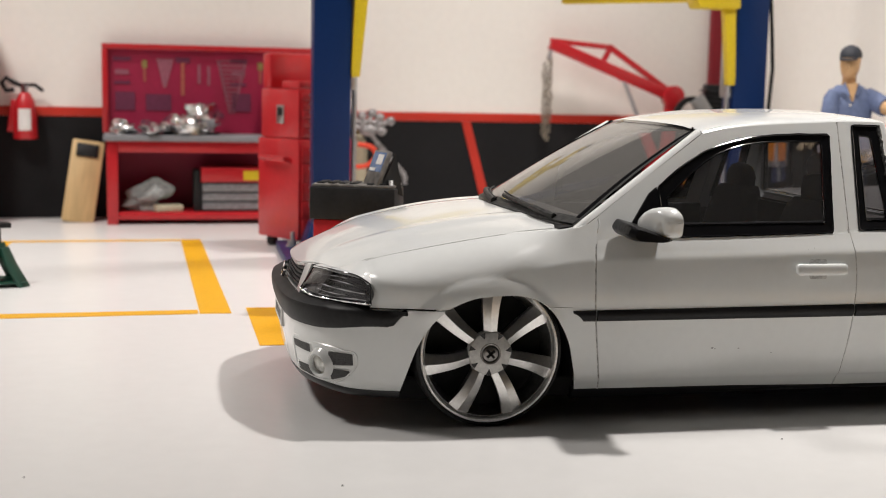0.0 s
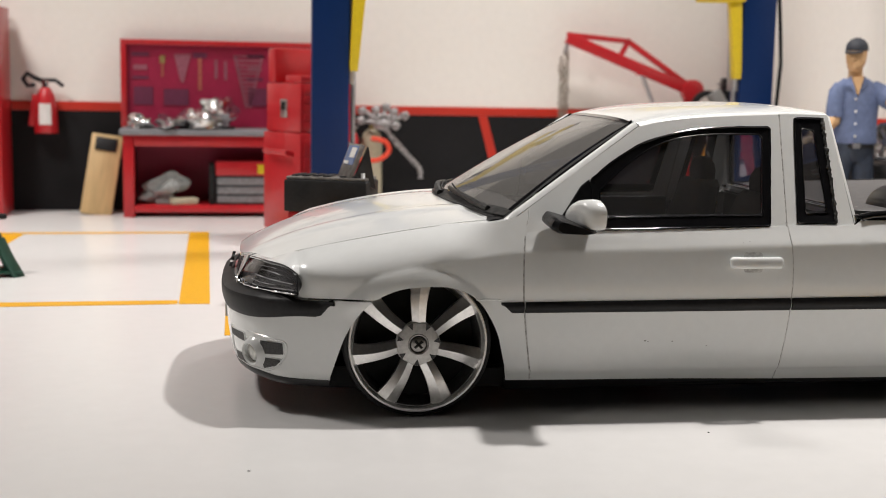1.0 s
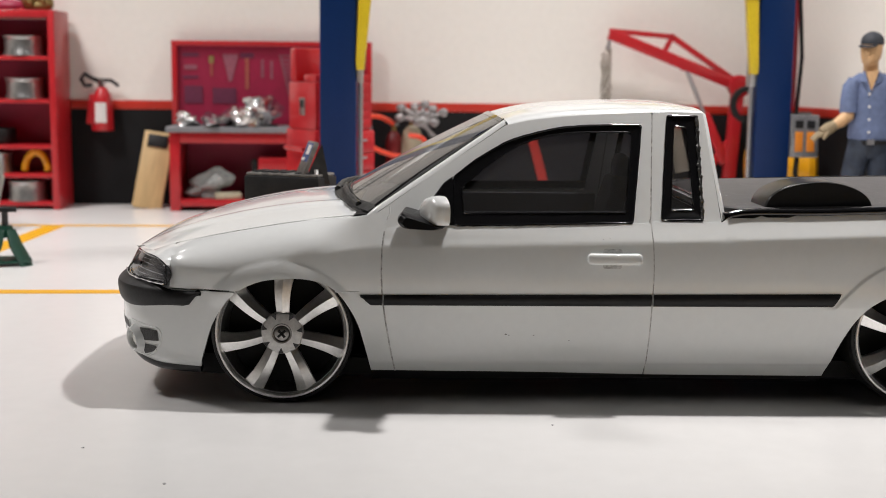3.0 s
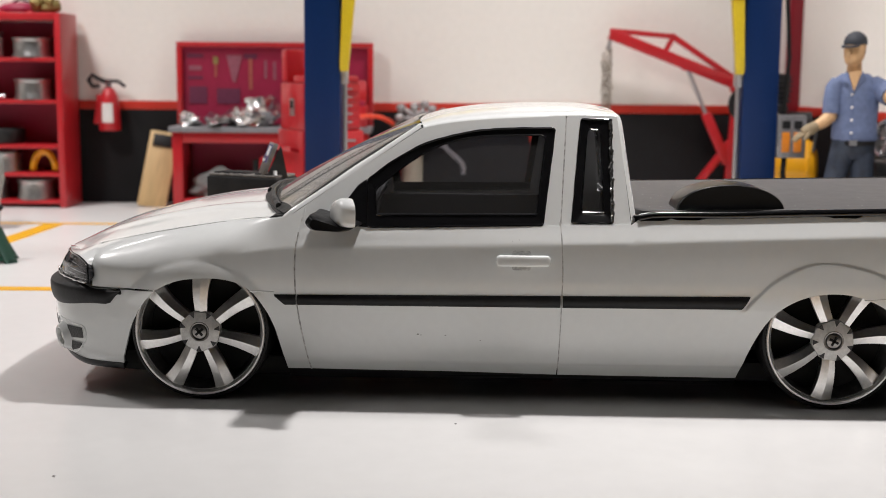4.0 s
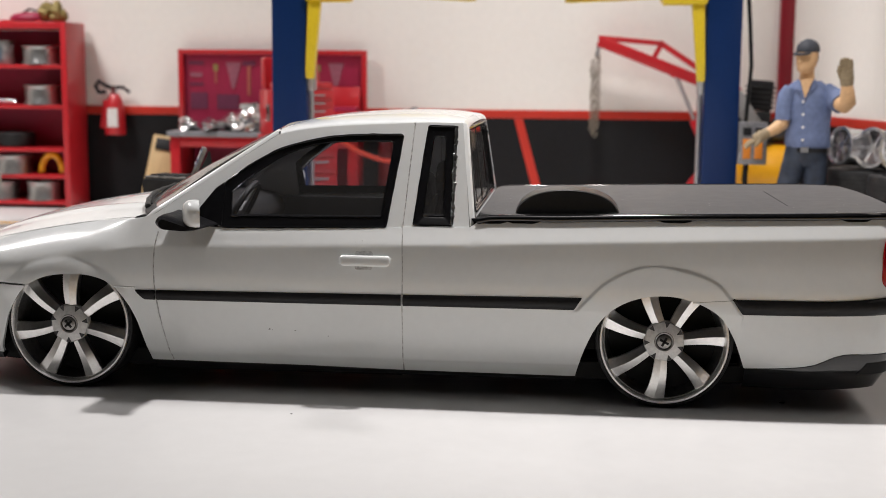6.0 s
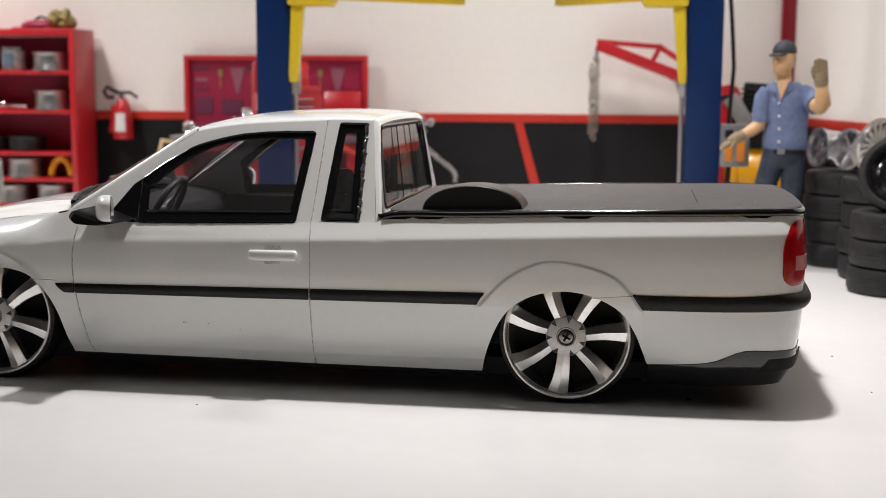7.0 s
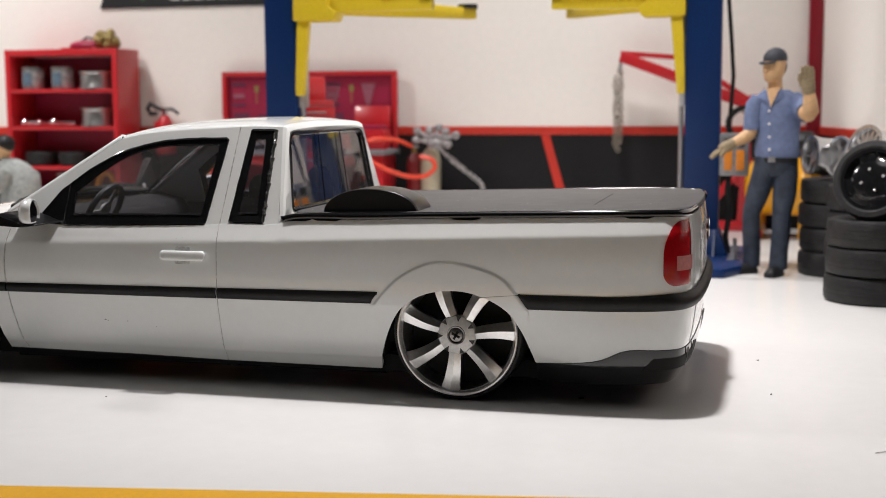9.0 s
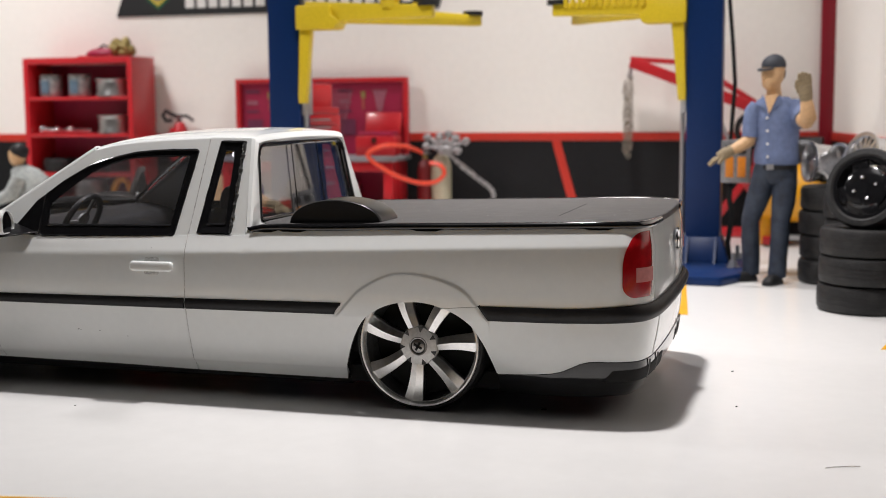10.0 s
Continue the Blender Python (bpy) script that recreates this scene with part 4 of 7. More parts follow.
def window_frame(outer, inner, wobble):
    def make():
        bm = bmesh.new()
        a, b = rounded(outer), rounded(inner)
        n = len(a)
        rng = random.Random(wobble)
        loops = []
        for loop, d in ((a, 0.07), (a, -0.035), (b, -0.012), (b, 0.09)):
            loops.append([glass_side(u + rng.uniform(-0.006, 0.006), v + rng.uniform(-0.006, 0.006), d) for u, v in loop])
        rings(bm, loops + [loops[0]], caps=False)
        bmesh.ops.remove_doubles(bm, verts=bm.verts, dist=1e-5)
        return bm
    return make


def pane(poly, d0, d1, grow=0.05):
    def make():
        c = [sum(p[0] for p in poly) / len(poly), sum(p[1] for p in poly) / len(poly)]
        big = [(c[0] + (u - c[0]) * (1 + grow), c[1] + (v - c[1]) * (1 + grow)) for u, v in rounded(poly)]
        return prism(bmesh.new(), big, glass_side, d0, d1)
    return make


side_windows = both_sides("side_window", window_frame(DOOR_OUT, DOOR_IN, 1), GLOSS_BLACK, truck, "side window in a hand-painted black frame")
quarter_windows = both_sides("quarter_window", window_frame(QUARTER_OUT, QUARTER_IN, 2), GLOSS_BLACK, truck, "narrow quarter window in a rough black frame")


def frame_bead(poly, d, r, seed):
    def make():
        rng = random.Random(seed)
        pts = rounded(poly, n=6)
        loop = []
        for (a, b), (c, e) in zip(pts, pts[1:] + pts[:1]):
            n = max(1, int(math.hypot(c - a, e - b) / 0.12))
            loop += [(a + (c - a) * i / n, b + (e - b) * i / n) for i in range(n)]
        return tube(bmesh.new(), [glass_side(u + rng.uniform(-0.004, 0.004), v + rng.uniform(-0.004, 0.004), d) for u, v in loop], r, 6, True, radii=[r * rng.uniform(0.85, 1.15) for _ in loop])
    return make


for poly, owner, seed in ((DOOR_OUT, side_windows, 5), (QUARTER_OUT, quarter_windows, 7)):
    both_sides("frame_bead", frame_bead(poly, -0.03, 0.025, seed), GLOSS_BLACK, owner)
for poly, owner, seed in ((DOOR_IN, side_windows, 6), (QUARTER_IN, quarter_windows, 8)):
    both_sides("frame_bead", frame_bead(poly, -0.008, 0.02, seed), GLOSS_BLACK, owner)
for ob in both_sides("pane", pane(DOOR_IN, 0.05, 0.065), GLASS, side_windows) + both_sides("pane", pane(QUARTER_IN, 0.05, 0.065), GLASS, quarter_windows):
    ob.visible_shadow = False


def bead(k):
    def make():
        bm = bmesh.new()
        rng = random.Random(k)
        pts = [glass_side(9.40 + rng.uniform(-0.02, 0.02), z, -0.03 + rng.uniform(-0.012, 0.012)) for z in span(4.24, 6.5, 46)]
        return tube(bm, pts, 0.05, 7, radii=[0.045 + rng.uniform(-0.014, 0.016) for _ in pts])
    return make


both_sides("sealant", bead(4), material("flaky_black_sealant", (0.06, 0.06, 0.06), 0.16, 0.4, vary=0.9, scale=3000, bump=1.0, bump_scale=1600, coat=0.6), quarter_windows, "uneven bead of black sealant")


def sail():
    return prism(bmesh.new(), [(2.95, 4.12), (3.86, 4.08), (3.80, 5.12), (3.60, 4.98)], glass_side, -0.045, 0.06)


both_sides("mirror_mount", sail, GLOSS_BLACK, doors, "black triangle at the mirror")


def roof_point(x, t):
    """Across the roof at x, t from 0 at the near edge to 1 at the far one."""
    zt = lerp(ROOF_EDGE, x)
    ye = side_y(zt)
    zc = lerp([(4.7, 6.37), (5.1, 6.51), (5.6, 6.63), (6.5, 6.745), (8, 6.81), (9, 6.79), (9.55, 6.71)], x)
    u = 2 * min(t, 1 - t)
    h = zc - zt
    p = ((ye, zt), (ye + 0.46 * 0.75 * h, zt + 0.75 * h), (ye + 1.6, zc - 0.005), (YC, zc))
    w = ((1 - u) ** 3, 3 * u * (1 - u) ** 2, 3 * u * u * (1 - u), u**3)
    y, z = (sum(a * q[k] for a, q in zip(w, p)) for k in (0, 1))
    return V((x, y if t <= 0.5 else 2 * YC - y, z))


def roof():
    bm = bmesh.new()

    def at(u, t):
        p = roof_point(5.0, t)
        x0 = 4.78 + 0.24 * ((p.y - YC) / 3) ** 2
        x = x0 + (9.55 - x0) * u
        q = roof_point(max(x, 5.0), t)
        q.x = x
        if x < 5.0:
            q.z -= (5.0 - x) * 0.55
        return q

    grid(bm, at, [t**1.2 for t in span(0, 1, 26)], span(0, 1, 44))
    return outset(bm, 0.08)


part("roof", roof(), WHITE, truck)


def a_pillar():
    bm = bmesh.new()

    def at(t, v):
        a, b = glass_side(1.95 + 3.07 * t, 4.22 + 2.06 * t), V((1.93 + 3.10 * t, 0.58 + 0.94 * t, 4.27 + 2.08 * t))
        n = V((-0.5, -0.6, 0.6)).normalized()
        sunk = max(0, 0.05 - t)
        return a.lerp(b, v) + n * 0.10 * math.sin(math.pi * v) + V((0, 1.6, -0.7)) * sunk

    grid(bm, at, span(-0.15, 1, 22), span(0, 1, 8))
    return outset(bm, 0.06)


both_sides("windscreen_pillar", a_pillar, WHITE, truck)


def screen_at(u, v):
    """The windscreen: u across from near to far, v from its foot to its head."""
    k = 2 * u - 1
    foot = V((0.95 + 0.98 * k * k, YC + 3.87 * k, 4.40 - 0.13 * k * k))
    head = V((4.80 + 0.23 * k * k, YC + 2.93 * k, 6.46 - 0.11 * abs(k) ** 3))
    p = foot.lerp(head, v)
    return p + V((-0.12, 0, 0.18)) * math.sin(math.pi * v) * 0.35


bm = bmesh.new()
grid(bm, screen_at, span(0.015, 0.985, 24), span(0.02, 0.98, 12))
screen = part("windscreen", outset(bm, 0.02), WS_GLASS, truck, "clear slightly dusty windscreen")
screen.visible_shadow = False
bm = bmesh.new()
lift_up = V((-0.02, 0, 0.03))
for u0, u1, v0, v1, nu, nv in ((0, 0.016, 0, 1, 2, 16), (0.984, 1, 0, 1, 2, 16), (0.016, 0.984, 0.972, 1, 22, 3)):
    grid(bm, lambda u, v: screen_at(u, v) + lift_up * (1 - 0.85 * step(0.9, 0.99, v)), span(u0, u1, nu), span(v0, v1, nv))
bmesh.ops.remove_doubles(bm, verts=bm.verts, dist=1e-4)
part("seal", outset(bm, 0.05), GLOSS_BLACK, screen, "glossy black windscreen seal")
COWL = material("dusty_black_plastic", (0.026, 0.026, 0.025), 0.5, vary=0.8, scale=900, bump=0.8, bump_scale=900)
bm = bmesh.new()
grid(bm, lambda u, v: screen_at(u, (0.062 + 0.006 * math.sin(37 * u) * math.sin(11 * u)) * v) + V((-0.045, 0, 0.05)) * (1 - 0.5 * v), span(0.0, 1.0, 60), span(0, 1, 3))
part("seal_foot", outset(bm, 0.06), COWL, screen, "dull black painted strip at the windscreen's foot")
bm = bmesh.new()
grid(bm, lambda u, v: screen_at(u, 0.0).lerp(V((0.72 + 0.95 * (2 * u - 1) ** 2, YC + 3.9 * (2 * u - 1), 4.33 - 0.17 * (2 * u - 1) ** 2)), v) + V((0, 0, -0.05 * math.sin(math.pi * v))), span(0.04, 0.96, 24), span(0, 1, 4))
part("cowl", outset(bm, 0.05), COWL, truck, "black plastic cowl below the windscreen")
for u0, u1, v1, high in ((0.08, 0.44, 0.06, 0.04), (0.45, 0.82, 0.045, 0.06)):
    bm = bmesh.new()
    rng = random.Random(int(100 * u0))
    ts = span(0, 1, 22)
    pts = [screen_at(u0 + (u1 - u0) * t, 0.02 + v1 * t) + V((-0.05, rng.uniform(-0.012, 0.012), 0.05 + high * math.sin(math.pi * t) + rng.uniform(-0.01, 0.01))) for t in ts]
    tube(bm, pts, 0.05, 7, radii=[(0.085 - 0.03 * t) * rng.uniform(0.8, 1.15) for t in ts])
    wiper = part("wiper", bm, COWL, truck, "lumpy black wiper arm lying at the windscreen's foot")
    bm = tube(bmesh.new(), [screen_at(u0 + 0.02 + (u1 - u0 + 0.03) * t, 0.045 + v1 * 1.1 * t) + V((-0.03, 0, 0.045)) for t in span(0, 1, 6)], 0.022, 5)
    part("blade", bm, RUBBER, wiper)
both_sides("paint_drip", lambda: tube(bmesh.new(), [glass_side(lerp(SEAM_F, z) + 0.02 * math.sin(9 * z), z, 0.004) for z in span(4.2, 4.46, 14)], 0.014, 6, radii=[0.009 + 0.009 * abs(math.sin(8 + 13 * k)) for k in span(0, 1, 14)]), WHITE, fenders, "small uneven white ridge at the seam")


# rear wall of the cab with its window
def rear_loop(inset, push):
    """A loop round the cab's rear, from the near foot over the roof to the far foot and back along the belt."""
    pts = [V((rear_x(z), side_y(z), z)) for z in span(4.2, 6.45, 14)]
    pts += [roof_point(9.55, t) for t in span(0.03, 0.97, 30)]
    pts += [V((p.x, 2 * YC - p.y, p.z)) for p in reversed(pts[:15])]
    n = 26
    last, first = pts[-1], pts[0]
    pts += [last.lerp(first, i / n) for i in range(1, n)]
    c = V((0, YC, 5.45))
    out = []
    for p in pts:
        flat = V((0, p.y - c.y, p.z - c.z))
        k = V((0, flat.y * (1 - inset / 4.0), flat.z * (1 - inset / 1.28)))
        z = c.z + k.z
        out.append(V((rear_x(z) + push, c.y + k.y, z)))
    return out


l0, l1, l2 = rear_loop(0.0, 0.0), rear_loop(0.05, 0.08), rear_loop(0.16, 0.12)
REAR_HOLE = [V((rear_x(z) + 0.06, y, z)) for y, z in rounded([(1.08, 4.46, 0.12), (1.50, 6.42, 0.40), (7.40, 6.42, 0.40), (7.82, 4.46, 0.12)], n=10)]


def nearest_order(loop, hole, n=72):
    def spread(pts, m):
        d = [0.0]
        for a, b in zip(pts, pts[1:] + pts[:1]):
            d.append(d[-1] + (b - a).length)
        res = []
        for i in range(m):
            t = d[-1] * i / m
            k = min(int(np.searchsorted(d, t, side="right")) - 1, len(pts) - 1)
            res.append(pts[k].lerp(pts[(k + 1) % len(pts)], (t - d[k]) / max(1e-9, d[k + 1] - d[k])))
        return res
    h = spread(hole, n)
    a = [math.atan2(p.z - 5.4, (p.y - YC) * 0.45) for p in loop]
    out = []
    for ang in a:
        best = min(range(n), key=lambda i: abs((math.atan2(h[i].z - 5.4, (h[i].y - YC) * 0.45) - ang + math.pi) % (2 * math.pi) - math.pi))
        out.append(h[best])
    return out


bm = bmesh.new()
hole = nearest_order(l2, REAR_HOLE, 400)
rings(bm, [l0, l1, l2, hole, [p + V((-0.14, 0, 0)) for p in hole]], caps=False)
part("cab_rear", bm, WHITE, truck)
bm = bmesh.new()
small = [V((p.x - 0.05, YC + (p.y - YC) * 0.965, 5.44 + (p.z - 5.44) * 0.93)) for p in REAR_HOLE]
rings(bm, [[p + V((0.02, 0, 0)) for p in REAR_HOLE], [p + V((0.04, 0, 0)) for p in small], [p + V((-0.05, 0, 0)) for p in small]], caps=False)
rear_window = part("rear_window", outset(bm, 0.03), GLOSS_BLACK, truck, "rear window with dark divider bars and rough black edging")
bm = rings(bmesh.new(), [REAR_HOLE[::1], [p + V((0.015, 0, 0)) for p in REAR_HOLE]])
for v in bm.verts:
    v.co.x -= 0.06
part("pane", bm, REAR_GLASS, rear_window).visible_shadow = False
for y in (3.45, 5.45):
    bm = tube(bmesh.new(), [V((rear_x(z) + 0.09, y + (YC - y) * 0.06 * (z - 4.4), z)) for z in span(4.5, 6.4, 6)], 0.016, 6)
    part("divider", bm, GLOSS_BLACK, rear_window)
bead_rng = random.Random(9)
bm = tube(bmesh.new(), [p + V((0.02, bead_rng.uniform(-0.01, 0.01), bead_rng.uniform(-0.01, 0.01))) for p in REAR_HOLE], 0.04, 7, True, radii=[0.042 * bead_rng.uniform(0.7, 1.3) for _ in REAR_HOLE])
part("gasket", bm, GLOSS_BLACK, rear_window, "uneven glossy black edging")

# ---- bed cover, rails, hump, lamps, handles, mirrors ----
def bed_lid():
    poly = [(10.0, 0.46), (18.4, 0.46), (19.3, 0.68), (19.80, 1.25), (19.96, 2.4), (20.01, 4.45)]
    poly += [(x, 2 * YC - y) for x, y in reversed(poly[:-1])]
    near = rounded(poly, 0.8, 5)
    bm = bmesh.new()
    lid_z = lambda x: 4.30 + 0.022 * (x - 10)
    rings(bm, [[V((x, y, lid_z(x))) for x, y in near], [V((x, y, lid_z(x) + 0.14)) for x, y in near], [V((15.0 + (x - 15.0) * 0.996, YC + (y - YC) * 0.99, lid_z(x) + 0.165)) for x, y in near], [V((15.0 + (x - 15.0) * 0.985, YC + (y - YC) * 0.965, lid_z(x) + 0.175)) for x, y in near]])
    return bm


lid = part("bed_cover", bed_lid(), LID, truck, "scuffed dark grey flat bed cover")
bm = bmesh.new()
box(bm, 17.45, 17.48, 2.2, 6.0, 4.636, 4.644)
part("cover_seam", bm, DEEP_BLACK, lid)
dust_rng = random.Random(12)
speck = part("dust_speck", blob(bmesh.new(), (0, 0, 0), 0.02, (1, 1, 0.35), None, 4), DUST, lid)
speck.matrix_basis = cm(13.7, 1.1, 4.56)
for k in range(34):
    x, y = dust_rng.uniform(10.3, 19.2), 0.75 + 6.5 * dust_rng.random() ** 2
    same_mesh(speck, lid, cm(x, y, 4.478 + 0.022 * (x - 10)) @ Matrix.Scale(dust_rng.uniform(0.5, 1.3), 4))


def rail():
    bm = bmesh.new()
    pts = [skin(s_at(x), lerp(BED_TOP, x) + 0.02, -0.03) for x in span(10.0, 18.6, 30)]
    pts += [skin(s, 4.58, -0.03) for s in span(s_at(18.7), s_at_y(2.4, True), 16)]
    return tube(bm, pts, 0.095, 12)


rails = both_sides("bed_rail", rail, GLOSS_BLACK, truck, "glossy black rail along the bed's edge")


for clip_x in (10.3, 11.1, 14.6, 18.8):
    def clip():
        z = lerp(BED_TOP, clip_x)
        return rings(bmesh.new(), [[skin(s_at(clip_x + a), z + b, o) for a, b in ((-0.24, -0.085), (0.24, -0.085), (0.40, -0.045), (0.44, 0.03), (-0.44, 0.03), (-0.40, -0.045))] for o in (-0.25, 0.03)])

    both_sides("rail_clip", clip, GLOSS_BLACK, rails, bevel=0.02)
bm = bmesh.new()
hump = [(10.88, 4.42)] + [(12.12 - 1.24 * math.cos(a), 4.42 + 0.66 * math.sin(a) ** 0.85) for a in span(0.12, math.pi - 0.12, 24)] + [(13.36, 4.46)]
rings(bm, [[V((12.12 + (x - 12.12) * k, y, 4.42 + (z - 4.42) * k)) for x, z in hump] for y, k in ((0.55, 0.97), (0.58, 0.993), (0.63, 1.0), (1.75, 1.0), (1.9, 0.97))])
part("bed_hump", bm, SATIN_BLACK, truck, "glossy black half-round hump on the bed cover")


def tail():
    bm = bmesh.new()

    def at(u, v):
        z = 2.92 + 1.52 * v
        up, down = max(0, (v - 0.42) / 0.58), max(0, (0.2 - v) / 0.2)
        bow = 0.80 * (1 - math.sqrt(max(0, 1 - up**2.2))) + 0.32 * (1 - math.sqrt(max(0, 1 - down**2)))
        s0, s1 = s_at(19.34) + bow, s_at_y(1.0, True) - 0.06 * down
        return skin(s0 + (s1 - s0) * u, z, 0.05 * math.sin(math.pi * min(1, max(0, v))) ** 0.4 * math.sin(math.pi * min(1, u + 0.05)) ** 0.3 + 0.01)

    grid(bm, at, span(0, 1, 14), [0.5 - 0.5 * math.cos(math.pi * t) for t in span(0, 1, 26)])
    return outset(bm, 0.06)


tails = both_sides("tail_lamp", tail, TAIL, truck, "glossy red tail lamp with a pale reverse light")


def pale():
    bm = bmesh.new()
    s0, s1 = s_at(19.33) + 0.34, s_at_y(0.90, True)
    grid(bm, lambda u, v: skin(s0 + (s1 - s0) * u, 3.28 + 0.34 * v, 0.065 + 0.01 * math.sin(math.pi * u)), span(0, 1, 8), span(0, 1, 6))
    return outset(bm, 0.02)


both_sides("reverse_lamp", pale, TAIL_PALE, tails)


def handle():
    bm = bmesh.new()
    loops = []
    for k in span(-1, 1, 24):
        t = 0.5 + 0.5 * math.copysign(1 - (1 - abs(k)) ** 2, k)
        x, e = 6.785 + 1.22 * t, math.sqrt(max(0, 1 - max(0, (abs(2 * t - 1) - 0.85) / 0.15) ** 2))
        hz, hd = 0.128 * (0.25 + 0.75 * e), 0.075 * (0.25 + 0.75 * e)
        c, mid = 3.385, 0.10 + 0.03 * math.sin(math.pi * t)
        loops.append([skin(s_at(x), c + hz * math.copysign(abs(math.sin(a)) ** 0.7, math.sin(a)), mid + hd * math.copysign(abs(math.cos(a)) ** 0.7, math.cos(a))) for a in span(0, 2 * math.pi, 16)[:-1]])
    rings(bm, loops)
    for x in (6.90, 7.89):
        cyl(bm, skin(s_at(x), 3.385, 0.1), skin(s_at(x), 3.385, -0.03), 0.08, n=10)
    return bm


handles = both_sides("door_handle", handle, WHITE, doors)


# A thin grey pad puts the shade behind the handle into colour.
def shade_pad():
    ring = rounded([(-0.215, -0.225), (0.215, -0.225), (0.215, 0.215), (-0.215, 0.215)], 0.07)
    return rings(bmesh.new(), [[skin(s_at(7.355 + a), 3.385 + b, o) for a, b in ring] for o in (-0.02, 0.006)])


both_sides("handle_recess", shade_pad, material("grey_handle_cup", (0.54, 0.54, 0.53), 0.5, vary=0.3, scale=1500), doors)
FOOT = [(2.56, 4.29), (2.71, 4.12), (3.40, 4.08), (3.68, 4.13), (3.21, 4.31), (2.80, 4.43), (2.68, 4.46)]
for far in (False, True):
    bm = bmesh.new()
    shell = []
    for x, k in ((3.34, 0.35), (3.36, 0.60), (3.41, 0.80), (3.50, 0.93), (3.64, 0.97), (3.74, 0.94), (3.74, 0.85), (3.69, 0.83)):
        loop = rounded([(-1.22, -0.33, 0.16), (-0.20, -0.36, 0.12), (-0.10, -0.02, 0.2), (-0.42, 0.34, 0.3), (-0.95, 0.44, 0.35), (-1.27, 0.20, 0.3)], n=5)
        shell.append([V((x - 0.10 - 0.33 * ((a + 0.68) * k + 0.3), -0.68 + (a + 0.68) * k * 0.95, 4.47 + b * k * 0.87 - 0.03 * (1 - k))) for a, b in loop])
    rings(bm, shell)
    ob = part("door_mirror", mirrored(bm) if far else bm, WHITE, truck, "white door mirror on a black foot")
    bm = bmesh.new()
    loop = rounded([(-1.22, -0.33, 0.16), (-0.20, -0.36, 0.12), (-0.10, -0.02, 0.2), (-0.42, 0.34, 0.3), (-0.95, 0.44, 0.35), (-1.27, 0.20, 0.3)], n=5)
    rings(bm, [[V((x - 0.10 - 0.33 * ((a + 0.68) * 0.83 + 0.3), -0.68 + (a + 0.68) * 0.79, 4.47 + b * 0.73)) for a, b in loop] for x in (3.691, 3.708)])
    part("mirror_glass", mirrored(bm) if far else bm, CHROME, ob)
    bm = bmesh.new()
    wedge = rounded(FOOT, 0.12, n=4)
    rings(bm, [[V((3.2 + (x - 3.2) * k + 0.1 * d, y, 4.17 + (z - 4.17) * k)) for x, z in wedge] for y, k, d in ((-1.14, 0.72, -0.5), (-1.02, 0.93, -0.3), (-0.7, 1.0, 0), (-0.2, 1.0, 0.6), (0.18, 1.05, 1.0))])
    part("mirror_foot", mirrored(bm) if far else bm, material("black_mirror_paint", (0.006, 0.006, 0.007), 0.3, spec=0.15, vary=0.3, bump=0.6, bump_scale=500), ob, "rough glossy black mirror foot")

# paint chips on the near door
for x, z, w in ((5.02, 1.62, 0.05), (5.09, 1.60, 0.03), (5.65, 1.60, 0.035), (6.45, 1.48, 0.03), (7.3, 3.83, 0.02), (7.15, 3.80, 0.015)):
    bm = rings(bmesh.new(), [[skin(s_at(x + a * w), z + b * w * 0.6, o) for a, b in ((-0.6, -0.3), (0.3, -0.6), (0.7, 0.2), (-0.1, 0.6))] for o in (-0.01, 0.004)])
    part("paint_chip", bm, SEAM, doors[0], "small dark paint chip")

# interior
cabin = part("dashboard", rings(bmesh.new(), [[V((x, y, z)) for x, z in rounded([(1.7, 3.0), (3.1, 3.0), (3.55, 3.7), (3.3, 4.12), (2.4, 4.30), (1.5, 4.25)], 0.2)] for y in (0.5, 8.4)]), MATT_BLACK, truck, "dark plastic dashboard")
bm = bmesh.new()
wheel_m = pose(3.75, 2.35, 4.25, 0, -62, 0)
tube(bm, [wheel_m @ V((0.78 * math.cos(a), 0.78 * math.sin(a), 0)) for a in span(0, 2 * math.pi, 28)[:-1]], 0.085, 8, True)
steer = part("steering_wheel", bm, MATT_BLACK, truck, "black steering wheel")
bm = lathe(bmesh.new(), [(0.0, 0.05), (0.24, 0.03), (0.28, -0.05), (0.0, -0.1)], wheel_m, 16)
for a in (0.3, 2.84, 4.71):
    cyl(bm, wheel_m @ V((0.2 * math.cos(a), 0.2 * math.sin(a), -0.03)), wheel_m @ V((0.76 * math.cos(a), 0.76 * math.sin(a), 0)), 0.06, n=6)
part("steering_hub", bm, GREY, steer)
